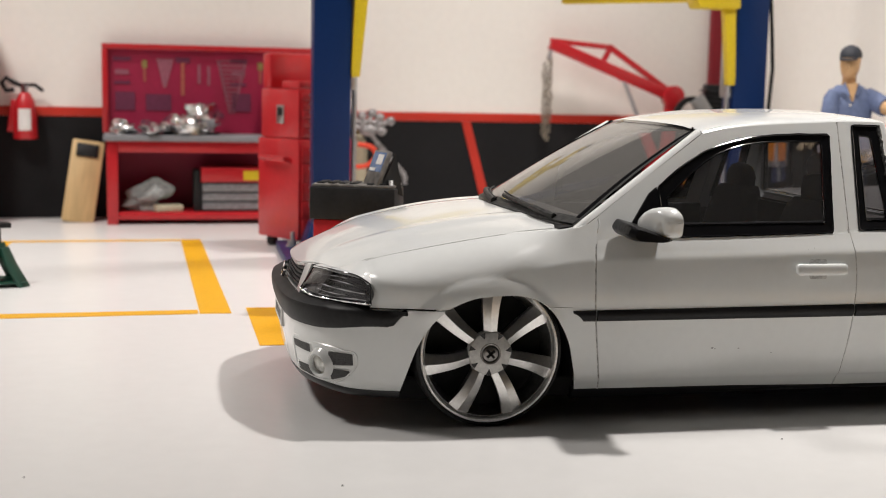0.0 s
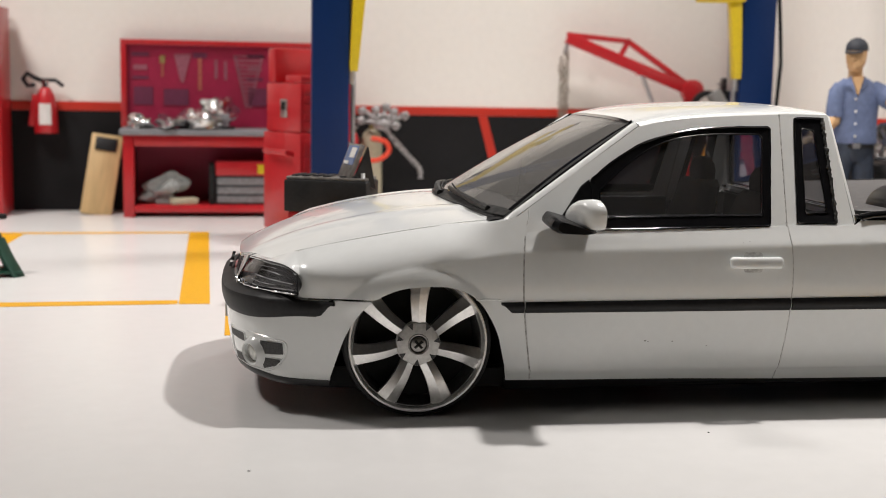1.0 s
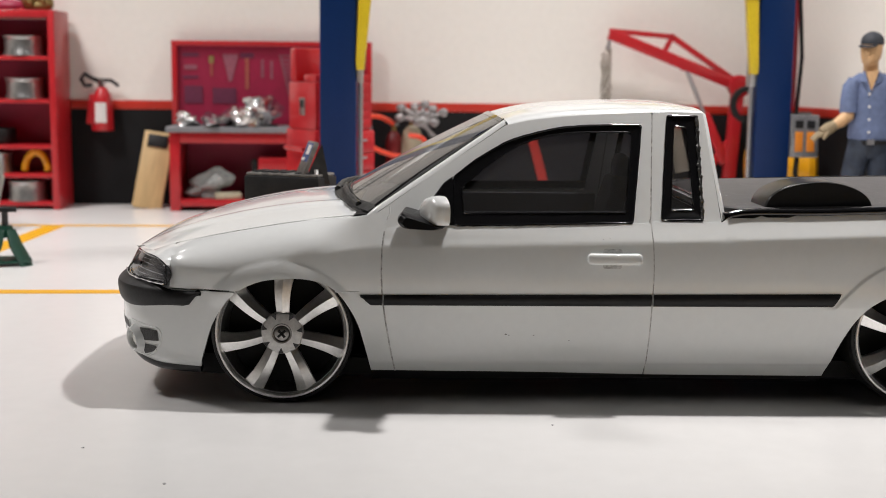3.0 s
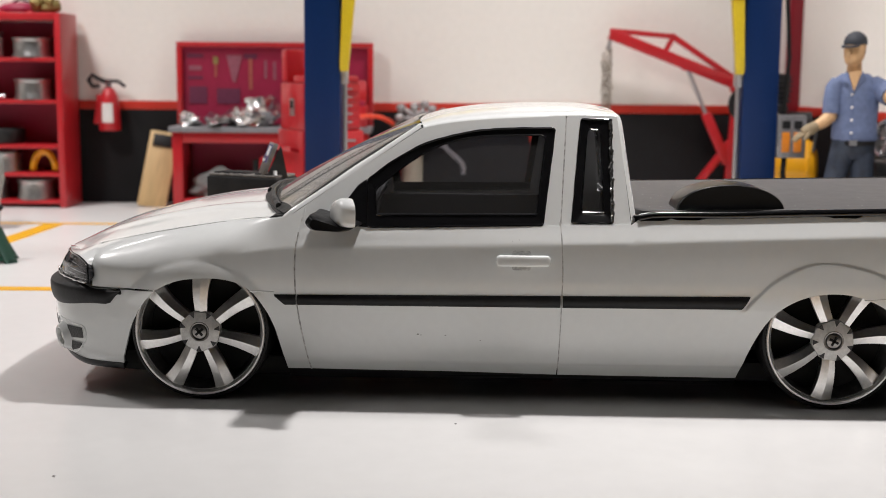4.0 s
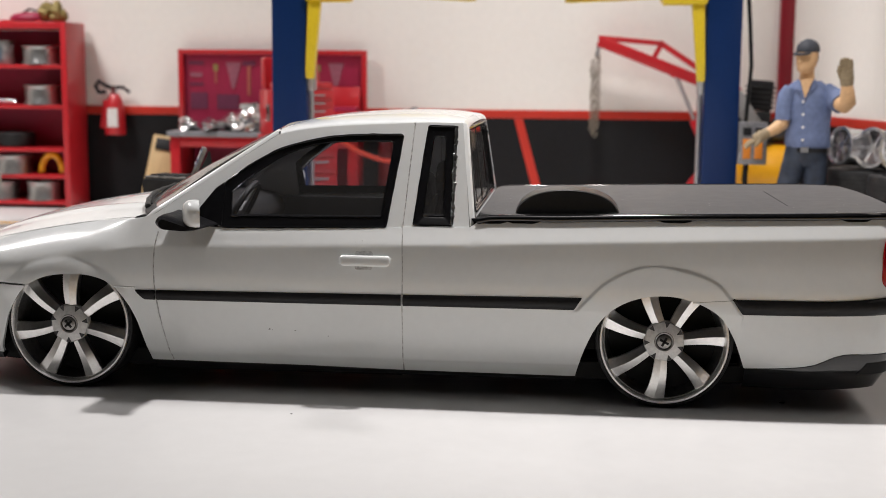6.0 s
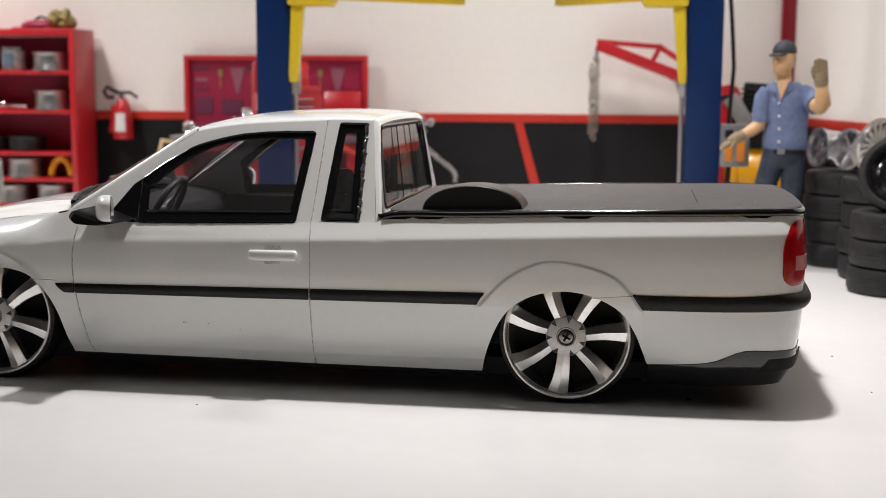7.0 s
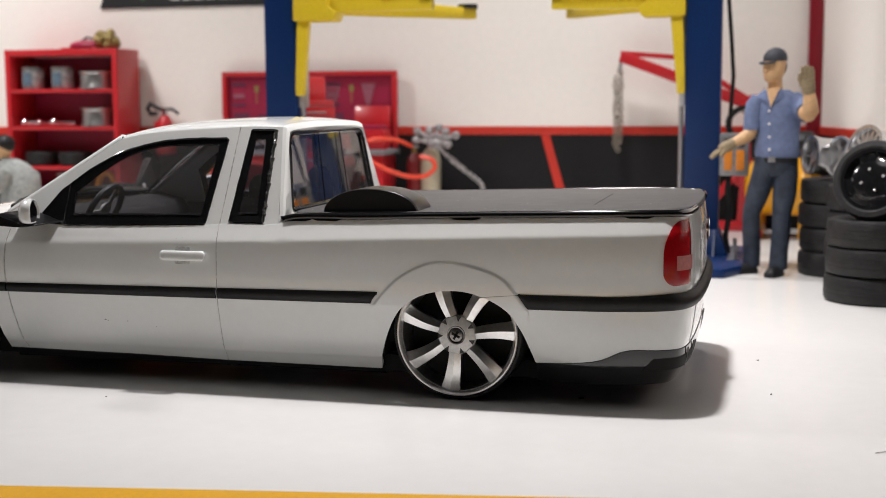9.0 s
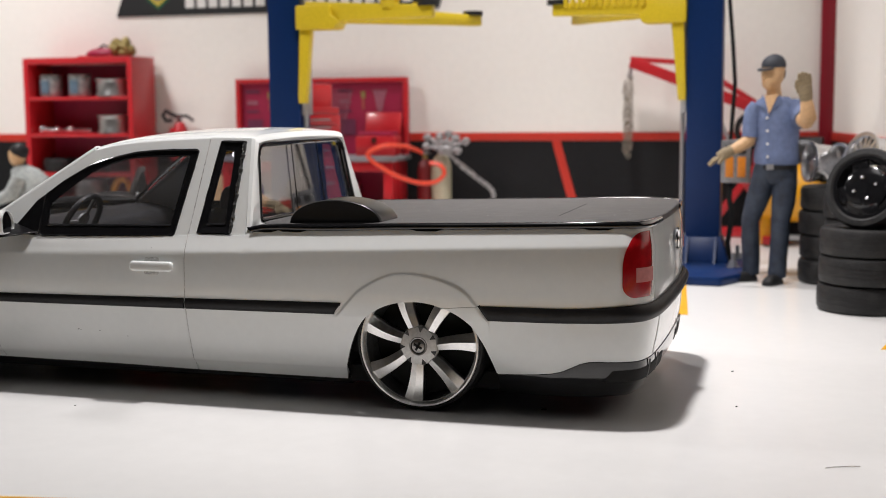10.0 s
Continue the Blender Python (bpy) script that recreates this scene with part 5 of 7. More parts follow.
for y in (2.3, 6.6):
    bm = bmesh.new()
    rings(bm, [[V((x, y + k * w, z)) for x, z in rounded([(5.7, 2.3), (7.6, 2.2), (7.8, 2.7), (5.8, 2.95)], 0.25)] for k, w in ((-1.25, 0.94), (-1.25, 1), (1.25, 1), (1.25, 0.94))])
    seat = part("seat", bm, SEAT, truck, "dark cloth car seat with headrest", bevel=0.08)
    bm = rings(bmesh.new(), [[V((8.0 + 0.26 * (z - 2.6) + dx, y + dy * w, z)) for dx, dy in rounded([(-0.32, -1.2), (0.25, -1.2), (0.25, 1.2), (-0.32, 1.2)], 0.25)] for z, w in ((2.4, 0.9), (2.8, 1.0), (4.0, 0.98), (4.55, 0.8), (4.72, 0.55))])
    part("backrest", bm, SEAT, seat)
    bm = rings(bmesh.new(), [[V((8.56 + dx * w, y + dy * w, z)) for dx, dy in rounded([(-0.22, -0.6), (0.2, -0.6), (0.2, 0.6), (-0.22, 0.6)], 0.2)] for z, w in ((4.42, 0.5), (4.55, 0.8), (4.75, 0.97), (4.95, 1.0), (5.12, 0.9), (5.25, 0.68), (5.31, 0.35))])
    part("headrest", bm, SEAT, seat)


def door_card():
    return rings(bmesh.new(), [[V((x, side_y(4.15) + 0.35 + o, z)) for x, z in ((2.5, 1.2), (8.1, 1.2), (8.1, 4.05), (3.0, 4.05))] for o in (0, 0.12)])


both_sides("door_card", door_card, SEAT, doors)
bm = box(bmesh.new(), 8.85, 9.8, 0.6, 8.3, 1.2, 3.6)
part("parcel_box", bm, SEAT, truck, "dark cloth box behind the seats", bevel=0.1)

# ---- wheels ----
def wheel(x, y, facing, spin):
    """facing: -1 for the near side."""
    holder = part("wheel", lathe(bmesh.new(), [(1.44, 0.12), (1.48, 0.02), (1.53, 0.0), (1.58, 0.03), (1.61, 0.12), (1.615, 0.3), (1.615, 1.1), (1.58, 1.25), (1.44, 1.25)], None, 72, closed=True), RUBBER, truck, "low-profile tyre on a silver seven-spoke rim")
    holder.matrix_basis = cm(x, y, 1.61) @ (pose(0, 0, 0, -90, 0, 0) if facing < 0 else pose(0, 0, 0, 90, 0, 0)) @ pose(0, 0, 0, 0, 0, spin)
    return holder


def rim_parts(holder):
    part("rim", lathe(bmesh.new(), [(1.395, 0.10), (1.42, 0.015), (1.455, -0.03), (1.49, -0.03), (1.505, 0.0), (1.505, 0.05), (1.46, 0.12), (1.40, 0.12)], None, 72, closed=True), SILVER, holder)
    part("barrel", lathe(bmesh.new(), [(1.385, 0.10), (1.41, 0.10), (1.41, 0.62), (1.28, 0.62)], None, 48, closed=True), BARREL, holder, "grey rim barrel")
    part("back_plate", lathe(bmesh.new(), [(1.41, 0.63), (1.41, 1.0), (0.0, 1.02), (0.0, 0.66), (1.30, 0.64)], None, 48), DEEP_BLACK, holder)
    bm = bmesh.new()

    def at(u, v):
        r = 0.40 + 1.03 * u
        w = 0.145 + 0.075 * u + 0.035 * u**4
        turn = 0.035 * math.sin(math.pi * u)
        lift = 0.05 * u**2 - 0.03 * math.sin(math.pi * u)
        return [V((turn + w * a, r, h + lift)) for a, h in ((-1.0, 0.09), (-0.95, 0.066), (0.0, 0.0), (0.95, 0.066), (1.0, 0.09), (0.8, 0.36), (-0.8, 0.36))]

    rings(bm, [at(u, 0) for u in span(0, 1, 10)])
    spoke = part("spoke", bm, SPOKE, holder, smooth=20)
    for k in range(1, 7):
        same_mesh(spoke, holder, pose(0, 0, 0, 0, 0, 360 / 7 * k))
    bm = bmesh.new()
    n = 42
    prof = [[V(((r + 0.035 * math.cos(7 * (2 * math.pi * i / n) - math.pi / 2) * b) * math.cos(2 * math.pi * i / n), (r + 0.035 * math.cos(7 * (2 * math.pi * i / n) - math.pi / 2) * b) * math.sin(2 * math.pi * i / n), h)) for i in range(n)] for r, h, b in ((0.46, 0.20, 0.3), (0.475, 0.03, 0.3), (0.455, -0.02, 0.3), (0.40, -0.04, 0.3), (0.23, -0.065, 0), (0.21, -0.03, 0))]
    rings(bm, prof)
    part("hub_cover", bm, HUB, holder, "silver painted hub cover")
    # Raised dark triangles stand in for the shade in the hub's notches.
    for k in range(7):
        bm = bmesh.new()
        a = 2 * math.pi * (k + 0.5) / 7 + math.pi / 2
        c = V((0.39 * math.cos(a), 0.39 * math.sin(a), -0.038))
        rad, tan = V((math.cos(a), math.sin(a), 0)), V((-math.sin(a), math.cos(a), 0))
        rings(bm, [[c + rad * 0.07 + tan * 0.06 + V((0, 0, d)), c + rad * 0.07 - tan * 0.06 + V((0, 0, d)), c - rad * 0.07 + V((0, 0, d))] for d in (-0.012, 0.03)])
        part("hub_notch", bm, DARK_RIM, holder)
    part("screw_washer", lathe(bmesh.new(), [(0.17, -0.03), (0.19, -0.075), (0.215, -0.08), (0.23, -0.06), (0.23, -0.02)], None, 28, closed=True), SCREW, holder)
    bm = lathe(bmesh.new(), [(0.0, -0.10), (0.09, -0.098), (0.16, -0.07), (0.172, -0.03), (0.0, -0.03)], None, 24)
    part("screw", bm, SCREW, holder, "cross-head screw in the hub")
    # Raised black bars stand in for the shade in the cross slot.
    bm = bmesh.new()
    for a in (20, 110):
        m = pose(0, 0, 0, 0, 0, a)
        box(bm, -0.11, 0.11, -0.028, 0.028, -0.112, -0.085, m)
    part("screw_slot", bm, DEEP_BLACK, holder)


first = wheel(0.0, 0.06, -1, 28.7)
rim_parts(first)
# parts of a wheel are in centimetres of its own axes
for x, y, facing, spin in ((14.44, 0.06, -1, 8), (0.0, 2 * YC - 0.06, 1, 10), (14.44, 2 * YC - 0.06, 1, 30)):
    other = copy_thing(first, cm(x, y, 1.61) @ pose(0, 0, 0, -90 if facing < 0 else 90, 0, 0) @ pose(0, 0, 0, 0, 0, spin))
    other.parent = truck

# ---- the two-post lift ----
def post(x, y, hand):
    """hand: 1 where the arm leaves to the post's +x side."""
    lift = thing("lift_post", "tall blue steel lift post with yellow arm and bolted foot", "car lift", cm(x, y, 0), "two-post car lift")
    bm = bmesh.new()
    poly = [(-0.77, 0.0), (0.77, 0.0), (0.77, 1.3), (0.45, 1.3), (0.45, 1.05), (-0.45, 1.05), (-0.45, 1.3), (-0.77, 1.3)]
    prism(bm, poly, lambda u, v, d: V((u, v, d)), 0.35, 27)
    part("column", bm, BLUE, lift, bevel=0.05)
    bm = bmesh.new()
    prism(bm, rounded([(-1.2, -5.0), (1.2, -5.2), (2.05, -3.4), (2.05, 3.6), (-2.05, 3.6), (-2.05, -3.4)], 0.25), lambda u, v, d: V((u, v, d)), 0, 0.38)
    foot = part("foot", bm, BLUE, lift, bevel=0.05)
    for u, v in ((1.5, -1.9), (-1.5, -1.9), (1.5, 1.2), (-1.5, 1.2)):
        bm = cyl(bmesh.new(), (u, v, 0.38), (u, v, 0.46), 0.28, n=16)
        cyl(bm, (u, v, 0.46), (u, v, 0.66), 0.2, n=6)
        cyl(bm, (u, v, 0.66), (u, v, 1.0), 0.09, n=10)
        part("bolt", bm, STEEL, foot, "bright steel bolt and nut")
    bm = bmesh.new()
    rings(bm, [[V(p) for p in ((-1.2, -0.5, 0.375), (1.2, -0.5, 0.375), (1.2, 1.5, 0.375), (-1.2, 1.5, 0.375))], [V(p) for p in ((-0.82, -0.06, 1.5), (0.82, -0.06, 1.5), (0.82, 1.36, 1.5), (-0.82, 1.36, 1.5))]])
    part("base_flare", bm, BLUE, foot, bevel=0.05)
    for u in (-0.62, 0.62):
        bm = bmesh.new()
        prism(bm, [(-0.01, 0.38), (-1.0, 0.38), (-0.15, 1.5), (-0.01, 1.5)], lambda p, q, d: V((u + d, p, q)), -0.05, 0.05)
        part("gusset", bm, BLUE, foot)
    k = hand
    bm = bmesh.new()
    box(bm, min(0.78 * k, 1.05 * k), max(0.78 * k, 1.05 * k), 0.2, 1.0, 7.0, 13.5)
    part("carriage", bm, STEEL, lift, "grey steel sliding carriage", bevel=0.04)
    bm = cyl(bmesh.new(), (0.95 * k, 0.35, 0.38), (0.95 * k, 0.35, 7.2), 0.11, n=14)
    part("ram", bm, STEEL, lift, "thin grey hydraulic rod")
    bm = bmesh.new()
    prism(bm, [(0.92 * k, 11.2), (1.48 * k, 11.2), (1.12 * k, 7.55), (0.80 * k, 7.55), (0.78 * k, 7.9)], lambda u, v, d: V((u, d, v)), -0.15, 0.35)
    part("brace", bm, YELLOW, lift, "yellow tapered brace", bevel=0.04)
    bm = bmesh.new()
    prism(bm, rounded([(0.80 * k, 10.95), (2.7 * k, 10.95), (2.9 * k, 11.35), (2.5 * k, 11.6), (2.5 * k, 12.05), (0.80 * k, 12.05)], 0.12), lambda u, v, d: V((u, d, v)), -0.35, 0.95)
    part("knuckle", bm, YELLOW, lift, bevel=0.04)
    for slope in (0.0, 1.0):
        d = V((6.4 * k, 7.2 * slope - 0.2, 0)) if slope else V((6.2 * k, -0.2, 0))
        d *= 1.0 if k > 0 else 0.9
        n = d.cross(V((0, 0, 1))).normalized() * 0.33
        a = V((1.2 * k, 0.2, 11.3))
        bm = rings(bmesh.new(), [[a + n, a - n, a - n + V((0, 0, 0.95)), a + n + V((0, 0, 0.95))], [a + d + n * 0.8 + V((0, 0, 0.08)), a + d - n * 0.8 + V((0, 0, 0.08)), a + d - n * 0.8 + V((0, 0, 0.6)), a + d + n * 0.8 + V((0, 0, 0.6))]])
        arm = part("arm", bm, YELLOW, lift, "yellow swinging lift arm", bevel=0.05)
        e = a + d * 0.96
        bm = cyl(bmesh.new(), e + V((0, 0, 0.58)), e + V((0, 0, 0.8)), 0.5, n=20)
        part("pad", bm, RUBBER, arm, "black rubber pad")
        e = a + d * 0.66
        bm = lathe(bmesh.new(), [(0.0, 0.55), (0.42, 0.55), (0.46, 0.9), (0.58, 1.0), (0.58, 1.12), (0.0, 1.12)], Matrix.Translation(e), 20)
        part("pad_cup", bm, YELLOW, arm, "round yellow pad holder")
        part("pad", cyl(bmesh.new(), e + V((0, 0, 1.125)), e + V((0, 0, 1.3)), 0.5, n=20), RUBBER, arm, "black rubber pad")
        if k < 0 and not slope:
            for j in range(15):
                q = a + d * (0.10 + 0.056 * j)
                part("arm_rib", box(bmesh.new(), q.x - 0.09, q.x + 0.09, q.y - 0.44, q.y - 0.2, 11.75, 12.5), YELLOW, arm, bevel=0.02)
    return lift


post(-0.51, 26.15, 1)
right_post = post(18.75, 28.05, -1)
bm = tube(bmesh.new(), [(0.95, 0.55, 26), (1.05, 0.5, 15), (1.0, 0.5, 12.0), (1.18, 0.5, 10), (1.3, 0.5, 8.3), (1.2, 0.5, 6.6), (1.15, 0.5, 5.7)], 0.09, 8)
part("cable", bm, DEEP_BLACK, right_post, "black hanging cable")
bm = box(bmesh.new(), 0.78, 2.05, -0.1, 0.55, 3.9, 5.8)
panel = part("control_box", bm, WORN_STEEL, right_post, "grey control box with orange windows", bevel=0.06)
for u in (0.98, 1.5):
    part("indicator", box(bmesh.new(), u, u + 0.36, -0.14, -0.09, 4.15, 5.05), AMBER, panel, "orange window", bevel=0.03)
    part("switch", box(bmesh.new(), u, u + 0.36, -0.14, -0.09, 5.2, 5.55), MATT_BLACK, panel, bevel=0.03)
bm = tube(bmesh.new(), [(1.2, 0.2, 3.95), (1.15, 0.15, 3.2), (1.3, 0.3, 2.4), (1.1, 0.4, 1.2), (1.2, 0.5, 0.4)], 0.12, 8)
part("cable", bm, DEEP_BLACK, right_post)

# ---- workbench with pegboard ----
bench = thing("workbench", "red steel workbench with grey worktop and tool pegboard behind", "workbench", cm(-10.35, 39.3, 0, 0, 0, 2.2))
W = 10.6
part("worktop", box(bmesh.new(), -0.15, W + 0.15, -0.45, 3.2, 4.22, 4.52), WORKTOP, bench, "grey worktop", bevel=0.04)
part("apron", box(bmesh.new(), 0.55, W - 0.55, -0.2, 0.05, 3.65, 4.215), RED, bench, bevel=0.03)
for u in (0.0, W - 0.55):
    part("leg", box(bmesh.new(), u, u + 0.55, -0.25, 0.5, 0, 4.215), RED, bench, bevel=0.04)
    part("end_panel", box(bmesh.new(), u + 0.1, u + 0.45, 0.505, 3.1, 0, 4.215), RED, bench, bevel=0.03)
part("lower_shelf", box(bmesh.new(), 0.555, W - 0.555, -0.2, 3.0, 0.25, 0.62), RED, bench, bevel=0.04)
part("back_panel", box(bmesh.new(), 0.5, W - 0.5, 2.9, 3.0, 0.63, 4.2), DARK_RED, bench)
board = part("pegboard", box(bmesh.new(), -0.2, W + 0.1, 2.85, 3.1, 4.53, 9.0), DARK_RED, bench, "dark red pegboard printed with tools")
for u0, u1, z0, z1 in ((-0.25, W + 0.15, 8.85, 9.12), (-0.25, 0.05, 4.53, 8.85), (W - 0.15, W + 0.15, 4.53, 8.85)):
    part("board_rim", box(bmesh.new(), u0, u1, 2.55, 2.88, z0, z1), RED, board, bevel=0.03)


def on_board(name, poly, mat):
    part(name, prism(bmesh.new(), poly, lambda u, v, d: V((u, d, v)), 2.80, 2.845), mat, board)


def quad(u, z, w, h, lean=0.0):
    return [(u - w / 2 + lean, z), (u + w / 2 + lean, z), (u + w / 2 - lean, z + h), (u - w / 2 - lean, z + h)]


rng = random.Random(7)
for u0 in (0.0, 6.0):
    on_board("tool_print", quad(u0 + 1.9, 7.2, 0.12, 0.7), TOOL_TAN)
    on_board("tool_print", quad(u0 + 1.9, 7.9, 0.26, 0.4), BRASS)
    on_board("tool_print", quad(u0 + 0.75, 8.25, 0.9, 0.2), TOOL_DARK)
    on_board("tool_print", quad(u0 + 0.75, 7.55, 0.7, 0.25), TOOL)
    on_board("tool_print", quad(u0 + 0.75, 7.05, 0.85, 0.16), TOOL_DARK)
    on_board("tool_print", quad(u0 + 0.9, 5.7, 1.0, 0.95), TOOL_DARK)
    on_board("tool_print", [(u0 + 2.5, 8.4), (u0 + 3.4, 8.4), (u0 + 3.0, 6.9), (u0 + 2.85, 6.9)], TOOL)
on_board("hammer_print", quad(3.85, 6.5, 0.18, 1.7), TOOL_TAN)
on_board("hammer_print", quad(3.85, 8.2, 0.75, 0.28), TOOL_DARK)
on_board("tool_print", quad(2.6, 5.7, 1.3, 0.85), TOOL_DARK)
for k in range(12):
    z = 8.3 - 0.23 * k
    on_board("spanner_print", quad(6.35, z, 1.5 - 0.105 * k, 0.09), TOOL)
for u in (5.62, 7.08):
    on_board("spanner_print", [(u, 8.4), (u + 0.14, 8.4), (6.35 + (u - 6.35) * 0.12 + 0.1, 5.6), (6.35 + (u - 6.35) * 0.12, 5.6)], TOOL)
for u in (4.7, 5.2):
    on_board("tool_print", quad(u, 7.2 + rng.uniform(-0.2, 0.2), 0.15, 1.0), TOOL)

bench_at = cm(-10.35, 39.3, 0, 0, 0, 2.2)


def on_bench(name, label, category, u, v, z, rz=0):
    return thing(name, label, category, bench_at @ cm(u, v, z, 0, 0, rz))


def crumpled(bm, c, r, squash, seed, rough=0.55, n=14):
    return blob(bm, c, r, squash, None, n, rough, 0, seed)


for name, u, v, r, squash, seed in (("foil_parcel", 4.75, 0.9, 1.0, (1.15, 0.8, 0.78), 3), ("foil_parcel", 3.5, 0.6, 0.8, (1.5, 0.8, 0.62), 6), ("foil_parcel", 2.2, 0.8, 0.8, (1.6, 0.8, 0.42), 5), ("foil_parcel", 0.75, 0.7, 0.55, (1.2, 0.8, 0.62), 8)):
    bm = crumpled(bmesh.new(), (0, 0, r * squash[2] * 0.85), r, squash, seed, 0.8, 18)
    for w in bm.verts:
        w.co.z = max(w.co.z, 0.0)
    tagged(part(name, bm, FOIL), "crumpled shiny foil parcel on the bench", "foil", "foil parcels on the bench").matrix_basis = bench_at @ cm(u, v, 4.525, 0, 0, 20 * seed)
lamp_thing = on_bench("desk_lamp", "small chrome bench lamp with a dark neck", "lamp", 5.3, 1.1, 4.525)
part("base", cyl(bmesh.new(), (0, 0, 0), (0, 0, 0.12), 0.35, n=16), MATT_BLACK, lamp_thing)
part("neck", tube(bmesh.new(), [(0, 0, 0.1), (0.15, 0, 0.7), (0.05, 0, 1.3)], 0.07, 6), MATT_BLACK, lamp_thing)
part("head", blob(bmesh.new(), (0.05, 0, 1.42), 0.2, (1, 1, 1)), CHROME, lamp_thing)
rag = crumpled(bmesh.new(), (0, 0, 0.5), 0.85, (1.2, 0.8, 0.62), 11, 1.0, 22)
for w in rag.verts:
    w.co.z = max(w.co.z * (1 + 0.55 * step(-0.2, 0.7, w.co.x)), 0.0)
tagged(part("crumpled_rag", rag, CLOTH), "heap of grey rag on the lower bench shelf", "rag").matrix_basis = bench_at @ cm(1.8, 0.9, 0.625)
bm = box(bmesh.new(), -0.7, 0.7, -0.4, 0.4, 0, 0.35)
tagged(part("cardboard_packet", bm, BEIGE, bevel=0.06), "small pale packet on the lower bench shelf", "packet").matrix_basis = bench_at @ cm(3.0, 0.4, 0.625, 0, 0, 12)
chest = on_bench("tool_box", "red tool box with three grey drawers and yellow label", "tool box", 4.6, 0.1, 0.625)
part("body", box(bmesh.new(), 0, 3.4, 0.05, 1.9, 0, 1.5), MATT_BLACK, chest, bevel=0.05)
part("lid", box(bmesh.new(), 0.05, 3.35, 0, 1.85, 1.505, 2.25), RED, chest, bevel=0.06)
part("side_cheek", box(bmesh.new(), -0.3, -0.01, 0.0, 1.9, 0, 2.1), DEEP_BLACK, chest, bevel=0.05)
part("label_plate", box(bmesh.new(), 2.2, 3.2, -0.03, -0.004, 1.62, 2.1), YELLOW, chest, "yellow label")
for k in range(3):
    part("drawer", box(bmesh.new(), 0.12, 3.3, -0.06, 0.045, 0.1 + 0.47 * k, 0.47 + 0.47 * k), WORN_STEEL, chest, bevel=0.03)
tray = on_bench("open_tool_box", "red metal tool box with raised lid on the bench", "tool box", 8.1, 0.6, 4.525)
part("body", box(bmesh.new(), 0, 2.4, 0, 1.6, 0, 1.15), RED, tray, bevel=0.06)
m = pose(0, 1.6, 1.2, -14, 0, 0)
part("lid", box(bmesh.new(), 0.1, 2.3, -0.1, 0.15, 0, 1.35, m), RED, tray, bevel=0.05)
part("clasp", box(bmesh.new(), 1.0, 1.3, -0.06, -0.005, 0.75, 1.05), CHROME, tray)
part("tray_part", box(bmesh.new(), 0.15, 2.25, 0.1, 1.4, 1.155, 1.4), DARK_RED, tray, bevel=0.04)

# ---- rolling tool chest beside the lift ----
roll = thing("rolling_tool_chest", "tall glossy red rolling tool chest with open lid and drawers", "tool chest", cm(-1.6, 28.5, 0, 0, 0, 30.7))
part("lower_cabinet", box(bmesh.new(), -0.1, 2.95, 0, 3.1, 0.45, 4.85), RED, roll, bevel=0.08)
part("upper_cabinet", box(bmesh.new(), 0.0, 2.85, 0.15, 3.0, 4.86, 7.0), RED, roll, bevel=0.08)
part("lid", box(bmesh.new(), 0.05, 2.8, 2.35, 2.98, 7.02, 8.55), RED, roll, bevel=0.12)
part("lid_tray", box(bmesh.new(), 0.05, 2.8, 0.2, 1.5, 7.01, 7.35), RED, roll, bevel=0.08)
for k in range(5):
    z = 5.0 + 0.38 * k
    d = part("drawer", box(bmesh.new(), 0.15, 2.7, 0.06, 0.14, z, z + 0.33), RED, roll, bevel=0.02)
    part("handle", box(bmesh.new(), 0.5, 2.35, -0.02, 0.055, z + 0.2, z + 0.27), STEEL, d)
for k in range(5):
    z = 0.65 + 0.8 * k
    d = part("drawer", box(bmesh.new(), 0.05, 2.8, -0.1, -0.01, z, z + 0.72), RED, roll, bevel=0.02)
    part("handle", box(bmesh.new(), 0.4, 2.45, -0.18, -0.105, z + 0.5, z + 0.6), STEEL, d)
part("lock_plate", box(bmesh.new(), -0.045, -0.003, 1.2, 1.75, 5.5, 6.3), TIN, roll, "pale lock plate with dark keyhole", bevel=0.01)
part("keyhole", box(bmesh.new(), -0.06, -0.047, 1.3, 1.65, 5.85, 6.2), DEEP_BLACK, roll)
part("grip", tube(bmesh.new(), [(-0.1, 0.6, 3.9), (-0.4, 0.6, 4.0), (-0.4, 2.5, 4.0), (-0.1, 2.5, 3.9)], 0.1, 8), RED, roll)
for u, v in ((0.35, 0.5), (2.5, 0.5), (0.35, 2.6), (2.5, 2.6)):
    part("caster", cyl(bmesh.new(), (u - 0.15, v, 0.23), (u + 0.15, v, 0.23), 0.23, n=16), RUBBER, roll)

# ---- engine analyser on its red cart ----
cart = thing("analyser_cart", "black engine analyser with tilted blue screen on a red cart", "analyser", cm(-2.60, 12.9, 0, 0, 0, -21))
part("cabinet", box(bmesh.new(), 0.05, 2.7, 0.05, 1.25, 0.4, 3.10), RED, cart, bevel=0.06)
CASE = material("worn_grey_case", (0.15, 0.14, 0.13), 0.5, vary=0.5, scale=500, blotch=0.5)
part("console", box(bmesh.new(), -0.05, 2.62, -0.02, 1.35, 3.105, 4.1), MATT_BLACK, cart, bevel=0.05)
part("console_top", box(bmesh.new(), 0.0, 2.57, 0.03, 1.3, 4.105, 4.2), CASE, cart, "worn grey-brown top", bevel=0.04)
for k in range(4):
    part("key_block", box(bmesh.new(), 0.14 + 0.34 * k, 0.36 + 0.34 * k, 0.16, 1.0, 4.202, 4.25), MATT_BLACK, cart, bevel=0.02)
